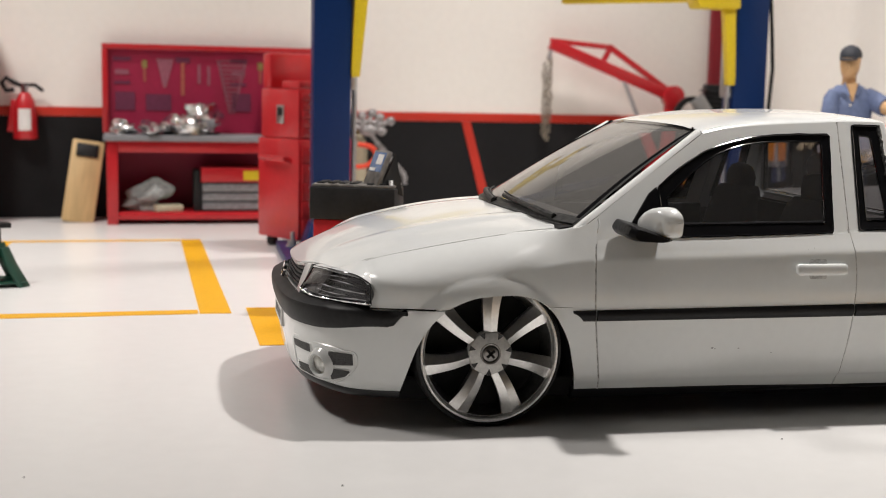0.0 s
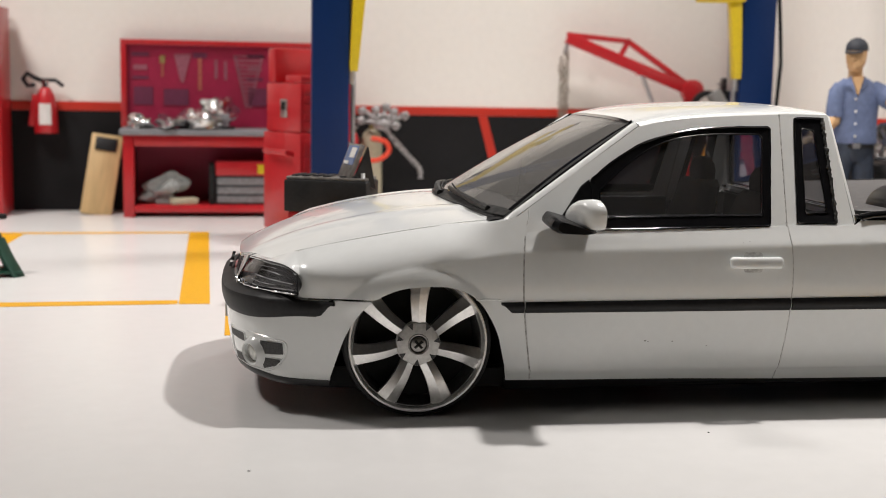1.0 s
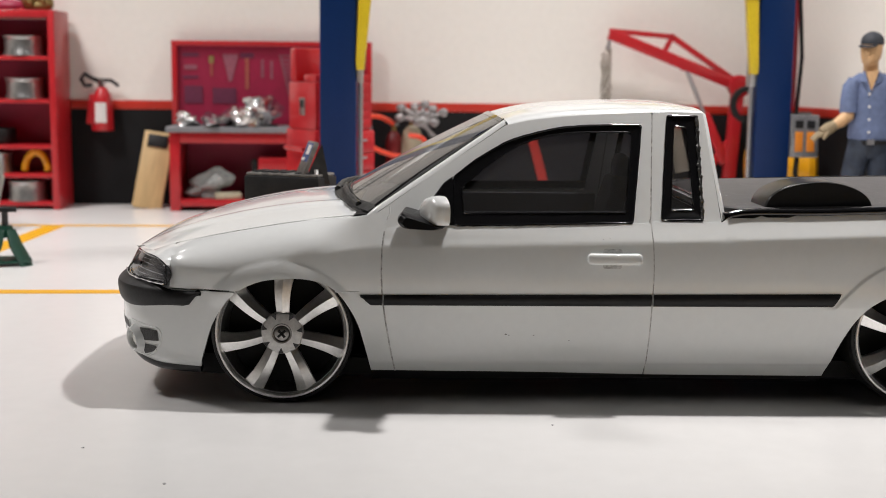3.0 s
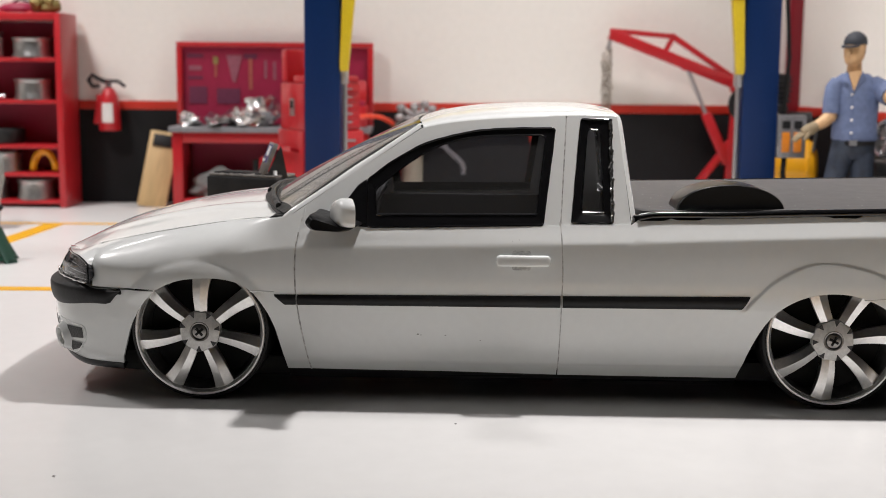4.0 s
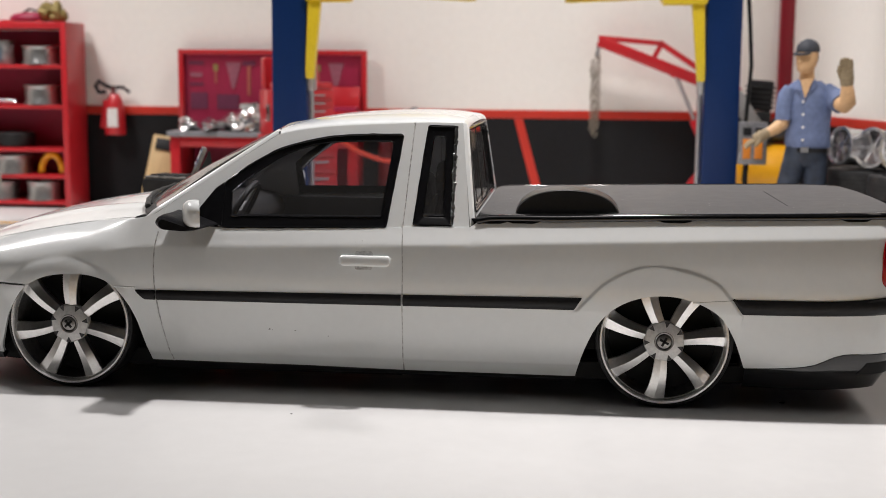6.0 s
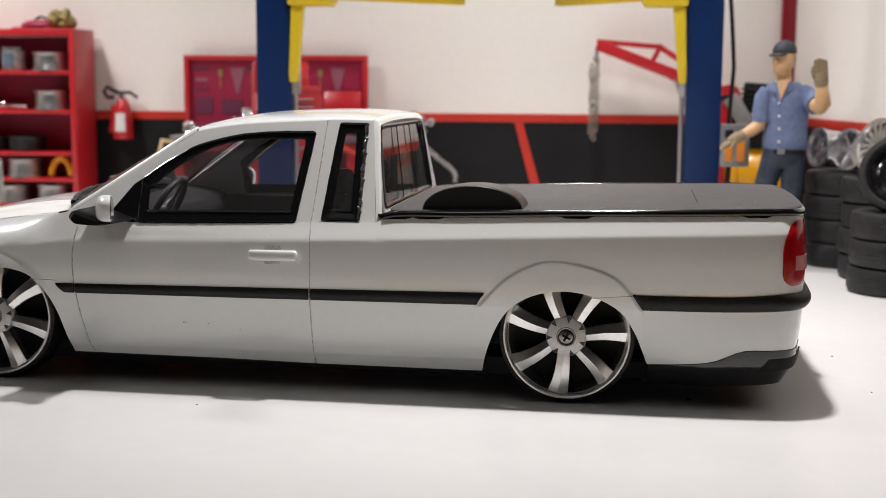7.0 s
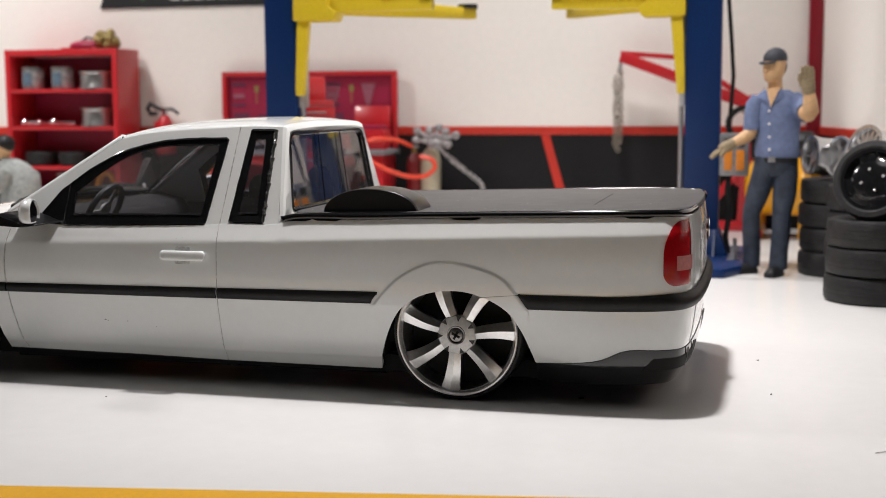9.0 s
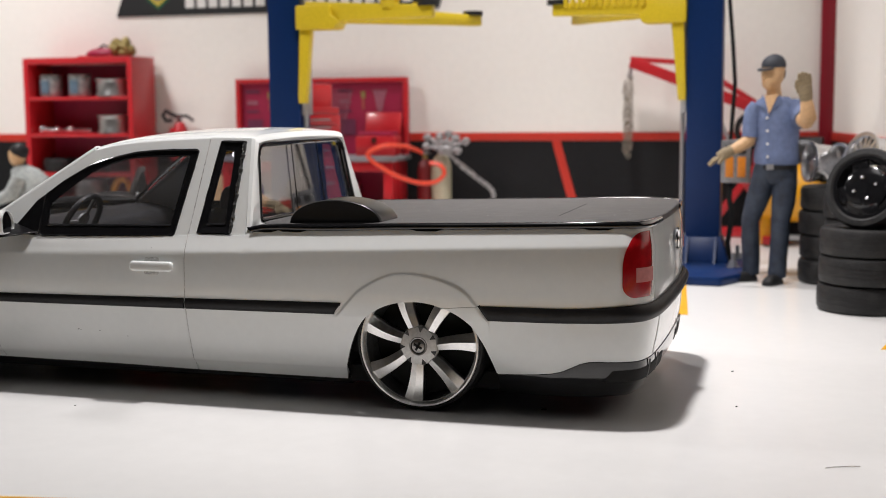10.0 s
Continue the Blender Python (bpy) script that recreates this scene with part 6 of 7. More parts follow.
for x0, x1 in ((1.72, 1.92), (2.1, 2.3)):
    part("key_block", box(bmesh.new(), x0, x1, 0.08, 0.3, 4.202, 4.25), MATT_BLACK, cart, bevel=0.02)
m = pose(1.44, 0.75, 4.2, -22, 0, -50)
mon = part("monitor", box(bmesh.new(), 0, 0.95, 0, 0.14, 0, 1.12, m), CASE, cart, "worn grey tilted monitor", bevel=0.03)
part("screen", box(bmesh.new(), 0.1, 0.85, -0.015, -0.002, 0.42, 1.05, m), SCREEN, mon, "pale blue lit-looking screen picture")
part("screen_window", box(bmesh.new(), 0.42, 0.78, -0.03, -0.017, 0.66, 0.98, m), PAPER, mon)
part("screen_bar", box(bmesh.new(), 0.14, 0.5, -0.03, -0.017, 0.44, 0.54, m), PAPER, mon)
part("prop", prism(bmesh.new(), [(0.95, 0.0), (1.75, 0.0), (1.02, 1.12)], lambda u, v, d: m @ V((d, u - 0.8, v)), 0.9, 1.0), MATT_BLACK, mon)
part("knob", cyl(bmesh.new(), (2.45, 0.2, 4.2), (2.45, 0.2, 4.36), 0.09, n=12), CHROME, cart)
for u in (0.3, 2.4):
    part("caster", cyl(bmesh.new(), (u, 0.5, 0.2), (u + 0.2, 0.5, 0.2), 0.2, n=14), RUBBER, cart)
    part("caster", cyl(bmesh.new(), (u, 1.0, 0.2), (u + 0.2, 1.0, 0.2), 0.2, n=14), RUBBER, cart)

# ---- shelf unit ----
SH = cm(-23.95, 39.25, 0)
shelf = thing("shelf_unit", "red open shelf unit holding rims, tyres and jars", "shelf", SH)
for name, x0, x1, y0, y1, z0, z1 in (("side", 0, 0.35, 0, 2.75, 0, 10.55), ("side", 7.3, 7.65, 0, 2.75, 0, 10.55), ("top", 0.352, 7.298, 0, 2.75, 10.15, 10.55), ("back", 0.352, 7.298, 2.6, 2.7, 0.3, 10.14)):
    part(name, box(bmesh.new(), x0, x1, y0, y1, z0, z1), RED if name != "back" else DARK_RED, shelf, bevel=0.04 if name != "back" else 0)
for z in (8.15, 5.88, 3.45, 1.92, 0.42):
    part("board", box(bmesh.new(), 0.352, 7.298, 0.02, 2.59, z - 0.22, z), RED, shelf, bevel=0.03)


def rim_thing(name, label, category, m, r, h, mat, group="", spokes=8):
    """A small alloy rim lying flat: barrel, lips and spokes."""
    top = thing(name, label, category, m, group)
    part("barrel", lathe(bmesh.new(), [(r * 0.86, h), (r, h), (r, h * 0.93), (r * 0.93, h * 0.84), (r * 0.92, h * 0.22), (r, h * 0.08), (r, 0), (r * 0.86, 0), (r * 0.78, h * 0.3), (r * 0.78, h * 0.8)], None, 32, closed=True), mat, top)
    bm = cyl(bmesh.new(), (0, 0, h * 0.7), (0, 0, h * 0.92), r * 0.2, n=16)
    part("hub", bm, mat, top)
    bm = bmesh.new()
    box(bm, r * 0.15, r * 0.85, -r * 0.07, r * 0.07, h * 0.72, h * 0.88)
    first_spoke = part("spoke", bm, mat, top)
    for k in range(1, spokes):
        same_mesh(first_spoke, top, pose(0, 0, 0, 0, 0, 360 / spokes * k))
    return top


def tyre_thing(m, r=1.72, h=1.0, group="", label="worn black rubber model tyre"):
    top = thing("tyre", label, "tyre", m, group)
    part("casing", lathe(bmesh.new(), [(r * 0.62, h * 0.12), (r * 0.7, 0.02), (r * 0.9, 0.0), (r * 0.97, 0.05), (r, h * 0.16), (r, h * 0.84), (r * 0.97, h * 0.95), (r * 0.9, h), (r * 0.7, h - 0.02), (r * 0.62, h * 0.88)], None, 44, closed=True), RUBBER, top)
    for z in (0.33, 0.5, 0.67):
        bm = lathe(bmesh.new(), [(r * 0.99, h * z - 0.02), (r + 0.012, h * z - 0.012), (r + 0.012, h * z + 0.012), (r * 0.99, h * z + 0.02)], None, 44, closed=True)
        part("tread_rib", bm, RUBBER, top)
    return top


GS = "stock on the shelves"
for u, z, r, h in ((5.75, 8.16, 1.08, 1.05), (5.75, 5.89, 1.05, 1.1), (3.9, 1.93, 1.05, 1.05), (5.7, 0.43, 1.05, 1.05), (3.1, 0.43, 1.0, 1.0)):
    rim_thing("spare_rim", "bright tin alloy rim standing on a red shelf", "rim", SH @ cm(u, 1.0, z), r, h, TIN, GS)
for u, z in ((1.7, 3.46), (4.0, 3.46)):
    tyre_thing(SH @ cm(u, 1.15, z), 1.05, 0.85, GS, "small black tyre lying on a red shelf")
for u in (1.35, 3.4):
    jar = thing("jar", "clear jar with blue-grey contents on a red shelf", "jar", SH @ cm(u, 1.0, 8.155), GS)
    # Pale body colour stands in for edge highlights; the blue band is the middle.
    part("body", lathe(bmesh.new(), [(0.0, 0), (0.62, 0), (0.68, 0.1), (0.68, 1.1), (0.6, 1.2), (0.0, 1.2)], None, 24), material("jar_pale_grey", (0.36, 0.38, 0.38), 0.15, vary=0.4, scale=250), jar)
    part("lid", lathe(bmesh.new(), [(0.0, 1.205), (0.7, 1.205), (0.7, 1.35), (0.0, 1.35)], None, 24), TIN, jar)
    part("label_band", box(bmesh.new(), -0.28, 0.28, -0.72, -0.66, 0.2, 1.0), material("jar_label_blue", (0.10, 0.15, 0.20), 0.3, vary=0.3), jar)
for k, (u, rz, length) in enumerate(((1.5, 20, 1.3), (2.4, -12, 1.6), (3.5, 8, 1.4))):
    bm = tube(bmesh.new(), [(-length / 2, 0, 0.14), (-0.2, 0, 0.2), (length / 2, 0, 0.16)], 0.14, 8)
    blob(bm, (-length / 2, 0, 0.24), 0.3, (1, 0.8, 0.8))
    tagged(part("chrome_pipe", bm, CHROME), "bright chrome exhaust piece lying on a red shelf", "pipe", GS).matrix_basis = SH @ cm(u, 0.8, 5.885, 0, 0, rz)
bm = bmesh.new()
tube(bm, [(0.62 * math.cos(a), 0, 0.1 + 1.0 * math.sin(a)) for a in span(0, math.pi, 12)], 0.2, 8)
tagged(part("yellow_bow", bm, ORANGE), "yellow bent bow standing on a red shelf", "bow", GS).matrix_basis = SH @ cm(6.25, 0.8, 1.93)
hat = thing("red_cap", "red cap lying on top of the shelf", "cap", SH @ cm(5.0, 1.2, 10.555))
part("crown", blob(bmesh.new(), (0, 0, 0.2), 0.75, (1.5, 0.9, 0.5)), DARK_RED, hat)
part("peak", box(bmesh.new(), -1.5, 0.9, -0.5, 0.4, 0.0, 0.12), RED, hat, bevel=0.04)
part("strap", tube(bmesh.new(), [(-0.7, 0, 0.3), (0.0, 0.1, 0.75), (0.6, 0, 0.6), (1.1, 0, 0.35)], 0.07, 6), MATT_BLACK, hat)
ornament = thing("gold_ornament", "dull gold lumpy ornament on top of the shelf", "ornament", SH @ cm(6.7, 1.0, 10.555))
part("base", blob(bmesh.new(), (0, 0, 0.25), 0.55, (1.3, 0.9, 0.5)), BRASS, ornament)
for k in range(7):
    part("lump", blob(bmesh.new(), (rng.uniform(-0.6, 0.6), rng.uniform(-0.3, 0.3), rng.uniform(0.3, 0.9)), rng.uniform(0.28, 0.42), (1, 1, 1), None, 8, 0.5, 0, k), BRASS, ornament)

# ---- extinguisher, plank, jack stand ----
ext = thing("fire_extinguisher", "red fire extinguisher with white label hung on the wall", "fire extinguisher", cm(-14.5, 41.75, 4.15, 0, 0, 2.6))
part("cylinder", lathe(bmesh.new(), [(0.0, 0), (0.58, 0.0), (0.61, 0.1), (0.56, 1.4), (0.46, 1.95), (0.28, 2.3), (0.16, 2.4), (0.0, 2.4)], None, 28), RED, ext)
part("bracket", box(bmesh.new(), -0.95, -0.3, -0.1, 0.6, 0.25, 1.9, pose(0, 0, 0, 0, 8, 0)), RED, ext, bevel=0.05)
part("label_sheet", rings(bmesh.new(), [[V((0.622 * math.sin(a) * (1 - 0.05 * z), -0.622 * math.cos(a) * (1 - 0.05 * z), z)) for a in span(-0.55, 0.55, 8)] for z in (0.45, 1.55)], closed=False, caps=False), PAPER, ext, "white printed label")
part("valve", cyl(bmesh.new(), (0, 0, 2.4), (0, 0, 2.75), 0.2, n=12), CHROME, ext)
part("lever", tube(bmesh.new(), [(-0.1, 0, 2.75), (0.5, 0, 2.75), (0.9, 0, 2.45)], 0.1, 6), MATT_BLACK, ext)
part("hose", tube(bmesh.new(), [(0, 0, 2.65), (-0.5, -0.1, 2.85), (-0.9, -0.1, 3.1), (-1.1, -0.1, 2.8), (-0.9, -0.1, 2.45), (-0.5, -0.1, 2.5)], 0.12, 8), MATT_BLACK, ext)
plank = thing("creeper_board", "pale plywood creeper board leaning against the black wall", "board", cm(-11.9, 40.3, 0.02, -18, 8, 2))
part("deck", box(bmesh.new(), -0.8, 0.8, 0, 0.22, 0, 4.35), WOOD, plank, bevel=0.05)
part("headrest", box(bmesh.new(), -0.55, 0.55, -0.12, -0.003, 3.45, 4.15), MATT_BLACK, plank, bevel=0.05)
for u in (-0.6, 0.6):
    for z in (0.5, 3.6):
        part("wheel", cyl(bmesh.new(), (u - 0.1, 0.42, z), (u + 0.1, 0.42, z), 0.2, n=12), RUBBER, plank)
jack = thing("jack_stand", "dark green jack stand with a black saddle", "jack stand", cm(-12.85, 20.2, 0, 0, 0, 18))
for k in range(4):
    m = pose(0, 0, 0, 0, 0, 90 * k + 45)
    bm = rings(bmesh.new(), [[m @ V(p) for p in ((0.95, -0.28, 0), (1.12, -0.28, 0), (1.12, 0.28, 0), (0.95, 0.28, 0))], [m @ V(p) for p in ((0.45, -0.3, 0.75), (0.58, -0.3, 0.75), (0.58, 0.3, 0.75), (0.45, 0.3, 0.75))], [m @ V(p) for p in ((0.2, -0.22, 1.35), (0.32, -0.22, 1.35), (0.32, 0.22, 1.35), (0.2, 0.22, 1.35))]])
    part("leg", bm, GREEN, jack, bevel=0.03)
part("collar", cyl(bmesh.new(), (0, 0, 1.05), (0, 0, 1.5), 0.34, 0.26, 16), GREEN, jack)
part("column", cyl(bmesh.new(), (0, 0, 1.3), (0, 0, 2.05), 0.13, n=12), DARK_RIM, jack)
part("saddle", box(bmesh.new(), -0.45, 0.45, -0.25, 0.25, 2.02, 2.2), MATT_BLACK, jack, bevel=0.05)
part("foot_plate", box(bmesh.new(), -0.85, 0.85, -0.85, 0.85, 0.12, 0.2), GREEN, jack, bevel=0.03)

# ---- engine hoist ----
hoist = thing("engine_hoist", "red engine hoist with truss boom and hanging chain", "hoist", cm(0, 42.45, 0))


def bar(bm, a, b, w, d):
    """A square bar in the hoist's upright plane, w deep in that plane and d across."""
    a, b = V(a), V(b)
    t = (b - a).normalized()
    n = V((-t.z, 0, t.x)) * w / 2
    y = V((0, d / 2, 0))
    return rings(bm, [[p + n + y, p + n - y, p - n - y, p - n + y] for p in (a, b)])


boom = part("boom", bar(bmesh.new(), (13.45, 0, 9.75), (20.75, 0, 6.95), 0.62, 0.45), RED, hoist, bevel=0.05)
part("boom_chord", bar(bmesh.new(), (13.45, 0, 9.92), (17.0, 0, 9.62), 0.28, 0.3), RED, hoist, bevel=0.03)
part("boom_chord", bar(bmesh.new(), (16.85, 0, 9.68), (20.4, 0, 7.35), 0.32, 0.3), RED, hoist, bevel=0.03)
part("boom_strut", bar(bmesh.new(), (16.95, 0, 9.6), (16.45, 0, 8.6), 0.28, 0.28), RED, hoist, bevel=0.03)
part("boom_pivot", cyl(bmesh.new(), (20.8, -0.35, 6.95), (20.8, 0.35, 6.95), 0.62, n=24), RED, hoist, bevel=0.04)
part("mast", bar(bmesh.new(), (20.75, 0, 7.0), (20.35, 0, 0.45), 0.7, 0.5), RED, hoist, bevel=0.05)
part("mast_brace", bar(bmesh.new(), (20.4, 0, 3.9), (17.9, 0, 0.5), 0.42, 0.3), RED, hoist, bevel=0.04)
part("ram_body", bar(bmesh.new(), (20.2, 0, 2.6), (18.9, 0, 5.4), 0.55, 0.4), RED, hoist, bevel=0.05)
part("ram_rod", cyl(bmesh.new(), (18.95, 0, 5.3), (17.7, 0, 8.1), 0.11, n=10), STEEL, hoist, "grey ram rod")
part("ram_lug", cyl(bmesh.new(), (17.7, -0.2, 8.05), (17.7, 0.2, 8.05), 0.3, n=14), RED, hoist)
part("base_beam", box(bmesh.new(), 17.6, 21.6, -0.35, 0.3, 0.02, 0.55), RED, hoist, bevel=0.05)
for u in (17.8, 21.2):
    part("base_leg", box(bmesh.new(), u - 0.2, u + 0.2, -4.6, -0.36, 0.1, 0.5), RED, hoist, bevel=0.04)
    part("caster", cyl(bmesh.new(), (u - 0.12, -4.3, 0.2), (u + 0.12, -4.3, 0.2), 0.2, n=14), RUBBER, hoist)
part("hook_rod", cyl(bmesh.new(), (13.5, 0, 9.6), (13.4, 0, 8.9), 0.1, n=10), STEEL, hoist)
bm = tube(bmesh.new(), [(0.10 * math.cos(a), 0, 0.145 * math.sin(a)) for a in span(0, 2 * math.pi, 12)[:-1]], 0.036, 6, True)
link = part("chain_link", bm, CHAIN, hoist)
chain_rng = random.Random(3)
for strand, x0, n, z0 in ((0, 13.5, 20, 8.85), (1, 13.16, 20, 8.55), (2, 13.34, 19, 8.2)):
    for k in range(n):
        m = cm(x0 + chain_rng.uniform(-0.05, 0.05), chain_rng.uniform(-0.08, 0.08), z0 - 0.205 * k, 0, chain_rng.uniform(-12, 12), 90 * (k % 2) + chain_rng.uniform(-15, 15))
        same_mesh(link, hoist, m)
link.matrix_basis = cm(13.4, 0, 8.95)

# ---- compressor ----
comp = thing("air_compressor", "orange-yellow air compressor with a black pump on top", "compressor", cm(22.4, 39.2, 0, 0, 0, -8))
part("tank", lathe(bmesh.new(), [(0.0, -1.9), (0.8, -1.85), (1.35, -1.6), (1.55, -1.2), (1.55, 1.2), (1.35, 1.6), (0.8, 1.85), (0.0, 1.9)], pose(0, 0, 2.75, 0, 90, 0), 32), ORANGE, comp)
for u in (-1.2, 1.2):
    part("tank_band", lathe(bmesh.new(), [(1.54, -0.08), (1.6, -0.06), (1.6, 0.06), (1.54, 0.08)], pose(u, 0, 2.75, 0, 90, 0), 32, closed=True), ORANGE, comp)
    part("foot", box(bmesh.new(), u - 0.25, u + 0.25, -0.9, 0.9, 0, 1.6), ORANGE, comp, bevel=0.05)
part("pump_block", box(bmesh.new(), -1.6, 0.2, -0.7, 0.7, 4.2, 6.0), MATT_BLACK, comp, bevel=0.1)
part("pump_head", box(bmesh.new(), -1.55, -0.2, -0.5, 0.5, 6.0, 7.6, pose(0, 0, 0, 0, 4, 0)), MATT_BLACK, comp, bevel=0.12)
for k in range(5):
    part("fin", box(bmesh.new(), -1.65, -0.1, -0.6, 0.6, 6.15 + 0.26 * k, 6.25 + 0.26 * k, pose(0, 0, 0, 0, 4, 0)), DARK_RIM, comp)
part("cylinder", cyl(bmesh.new(), (-1.7, -0.95, 6.9), (-0.5, -0.95, 5.1), 0.42, n=18), GREY, comp, "grey cast cylinder", bevel=0.05)
part("flywheel", lathe(bmesh.new(), [(0.7, -0.12), (1.0, -0.12), (1.0, 0.12), (0.7, 0.12)], pose(-1.9, -0.75, 6.0, 90, 0, 12), 28, closed=True), MATT_BLACK, comp, "black pulley wheel")
part("motor", cyl(bmesh.new(), (0.3, 0, 5.0), (1.5, 0, 5.0), 0.65, n=20), DARK_RIM, comp, bevel=0.06)
part("pipe", tube(bmesh.new(), [(1.2, -0.6, 5.4), (1.7, -0.8, 4.6), (1.5, -1.3, 3.6)], 0.09, 6), DARK_RIM, comp)

# ---- gas bottles, hose and wheel wrench by the wall ----
for name, x, r, h, mat, label in (("gas_bottle", 1.55, 0.45, 4.3, material("maroon_enamel", (0.16, 0.01, 0.012), 0.4), "dark red gas bottle standing by the wall"), ("gas_bottle", 2.55, 0.58, 4.6, BEIGE, "beige gas bottle standing by the wall")):
    bottle = thing(name, label, "gas bottle", cm(x, 41.6, 0), "gas bottles by the wall")
    part("body", lathe(bmesh.new(), [(0.0, 0), (r, 0), (r, h * 0.84), (r * 0.8, h * 0.94), (r * 0.35, h), (0.0, h)], None, 24), mat, bottle)
    part("valve", cyl(bmesh.new(), (0, 0, h), (0, 0, h + 0.35), 0.14, n=10), BRASS, bottle)
    part("cap_ring", lathe(bmesh.new(), [(0.2, h + 0.3), (0.28, h + 0.3), (0.28, h + 0.42), (0.2, h + 0.42)], None, 16, closed=True), STEEL, bottle)
hose_pts = spline([(2.4, 39.9, 4.15), (3.1, 39.7, 4.0), (3.3, 39.6, 3.5), (2.7, 39.4, 3.05), (1.6, 39.2, 3.1), (0.3, 39.0, 3.6), (-0.7, 38.7, 4.3), (-0.9, 38.6, 4.75), (0.0, 38.7, 5.15), (0.9, 39.9, 5.1), (1.5, 41.2, 4.7)], 6)
tagged(part("air_hose", tube(bmesh.new(), hose_pts, 0.13, 8), HOSE), "orange-red rubber hose looped from the gas bottles", "hose")
DULL_STEEL = material("dull_light_steel", (0.31, 0.30, 0.30), 0.5, 0.3, vary=0.6, scale=500)
wr = thing("wheel_wrench", "light grey knobbly steel wheel wrench leaning on the wall", "wrench", cm(3.0, 40.7, 4.95))
rng = random.Random(12)
shaft = spline([(0.1, 0, -0.1), (0.6, 0.5, -0.75), (1.3, 1.2, -1.5), (1.95, 1.85, -2.15), (2.35, 2.08, -2.6), (2.38, 2.0, -3.1)], 5)
part("shaft", tube(bmesh.new(), shaft, 0.13, 8, radii=[rng.uniform(0.11, 0.2) for _ in shaft]), DULL_STEEL, wr)
for a, length in ((172, 1.05), (142, 1.25), (108, 0.85), (76, 1.0), (48, 0.95), (22, 1.3), (-12, 0.75)):
    d = V((math.cos(radians(a)), 0.1, math.sin(radians(a)) * 0.8))
    side = V((-d.z, 0, d.x))
    bm = tube(bmesh.new(), [d * 0.1, d * length * 0.5 + side * rng.uniform(-0.1, 0.1), d * length], 0.12, 8)
    blob(bm, d * (length + 0.05), 0.25, (1.1, 0.8, 0.9), None, 8, 0.25)
    blob(bm, d * length * 0.55, 0.19, (1, 0.8, 0.8), None, 8, 0.25)
    part("socket_arm", bm, DULL_STEEL, wr)
part("hub", blob(bmesh.new(), (0, 0, -0.1), 0.36, (1.2, 0.6, 0.8), None, 10, 0.2), DULL_STEEL, wr)

# ---- banner on the wall ----
ban = thing("wall_banner", "black slanted wall banner with white lettering and a shield", "banner", BACK @ cm(-5.0, -0.06, 13.15))
part("sheet", prism(bmesh.new(), [(0, 0), (21, 0), (22, 3.4), (1.2, 3.4)], lambda u, v, d: V((u, d, v)), -0.06, 0.04), material("black_banner", (0.012, 0.013, 0.014), 0.5, vary=0.2), ban)
part("shield", prism(bmesh.new(), [(1.6, 1.4), (2.9, 0.35), (4.2, 1.4), (4.2, 2.8), (1.6, 2.8)], lambda u, v, d: V((u, d, v)), -0.08, -0.062), material("green_print", (0.012, 0.09, 0.035), 0.5), ban, "green shield")
part("diamond", prism(bmesh.new(), [(1.95, 1.35), (2.9, 0.55), (3.85, 1.35), (2.9, 2.3)], lambda u, v, d: V((u, d, v)), -0.10, -0.082), material("gold_print", (0.5, 0.40, 0.06), 0.5), ban)
part("disc", cyl(bmesh.new(), (2.9, -0.101, 1.45), (2.9, -0.12, 1.45), 0.5, n=20), material("blue_print", (0.02, 0.05, 0.28), 0.5), ban)
for k in range(20):
    part("letter_bar", box(bmesh.new(), 4.75 + 0.78 * k, 5.33 + 0.78 * k, -0.09, -0.063, 0.42, 2.3), PAPER, ban)

# ---- tyre stacks and loose rims ----
GT = "stacked tyres"
for x, y, n in ((25.42, 18.35, 3), (25.6, 21.85, 4), (24.65, 25.5, 4)):
    for k in range(n):
        tyre_thing(cm(x + rng.uniform(-0.06, 0.06), y + rng.uniform(-0.06, 0.06), 1.0 * k + 0.001, 0, 0, rng.uniform(0, 360)), 1.72 if x > 25 else 1.68, 0.99, GT)
lean = thing("mounted_wheel", "glossy black rim in a black tyre leaning on the tyre stack", "wheel", cm(25.35, 18.0, 4.32, 74, 0, -24))
part("tyre", lathe(bmesh.new(), [(1.12, -0.45), (1.3, -0.5), (1.42, -0.42), (1.45, -0.2), (1.45, 0.3), (1.38, 0.45), (1.2, 0.47), (1.12, 0.4)], None, 44, closed=True), RUBBER, lean)
part("rim", lathe(bmesh.new(), [(1.0, 0.42), (1.12, 0.42), (1.12, -0.4), (1.0, -0.4)], None, 40, closed=True), GLOSS_BLACK, lean)
part("disc", lathe(bmesh.new(), [(0.0, 0.36), (0.62, 0.36), (0.78, 0.3), (0.78, 0.15), (0.0, 0.15)], None, 36), GLOSS_BLACK, lean)
for k in range(4):
    m = pose(0, 0, 0, 0, 0, 90 * k + 20)
    part("spoke", box(bmesh.new(), 0.62, 1.02, -0.3, 0.3, 0.16, 0.33, m), GLOSS_BLACK, lean, bevel=0.05)
    part("lug", blob(bmesh.new(), m @ V((0.4, 0, 0.38)), 0.07), CHROME, lean)
rim_thing("spare_rim", "polished deep-dish mesh rim resting on the tyre stack", "rim", cm(25.95, 22.7, 4.92, 74, 0, -56), 1.12, 1.0, POLISHED, "loose rims", 18)
rim_thing("spare_rim", "grey rim lying on its side on the tyre stack", "rim", cm(24.65, 25.4, 4.82, 84, 0, -66), 0.82, 1.5, POLISHED, "loose rims", 6)
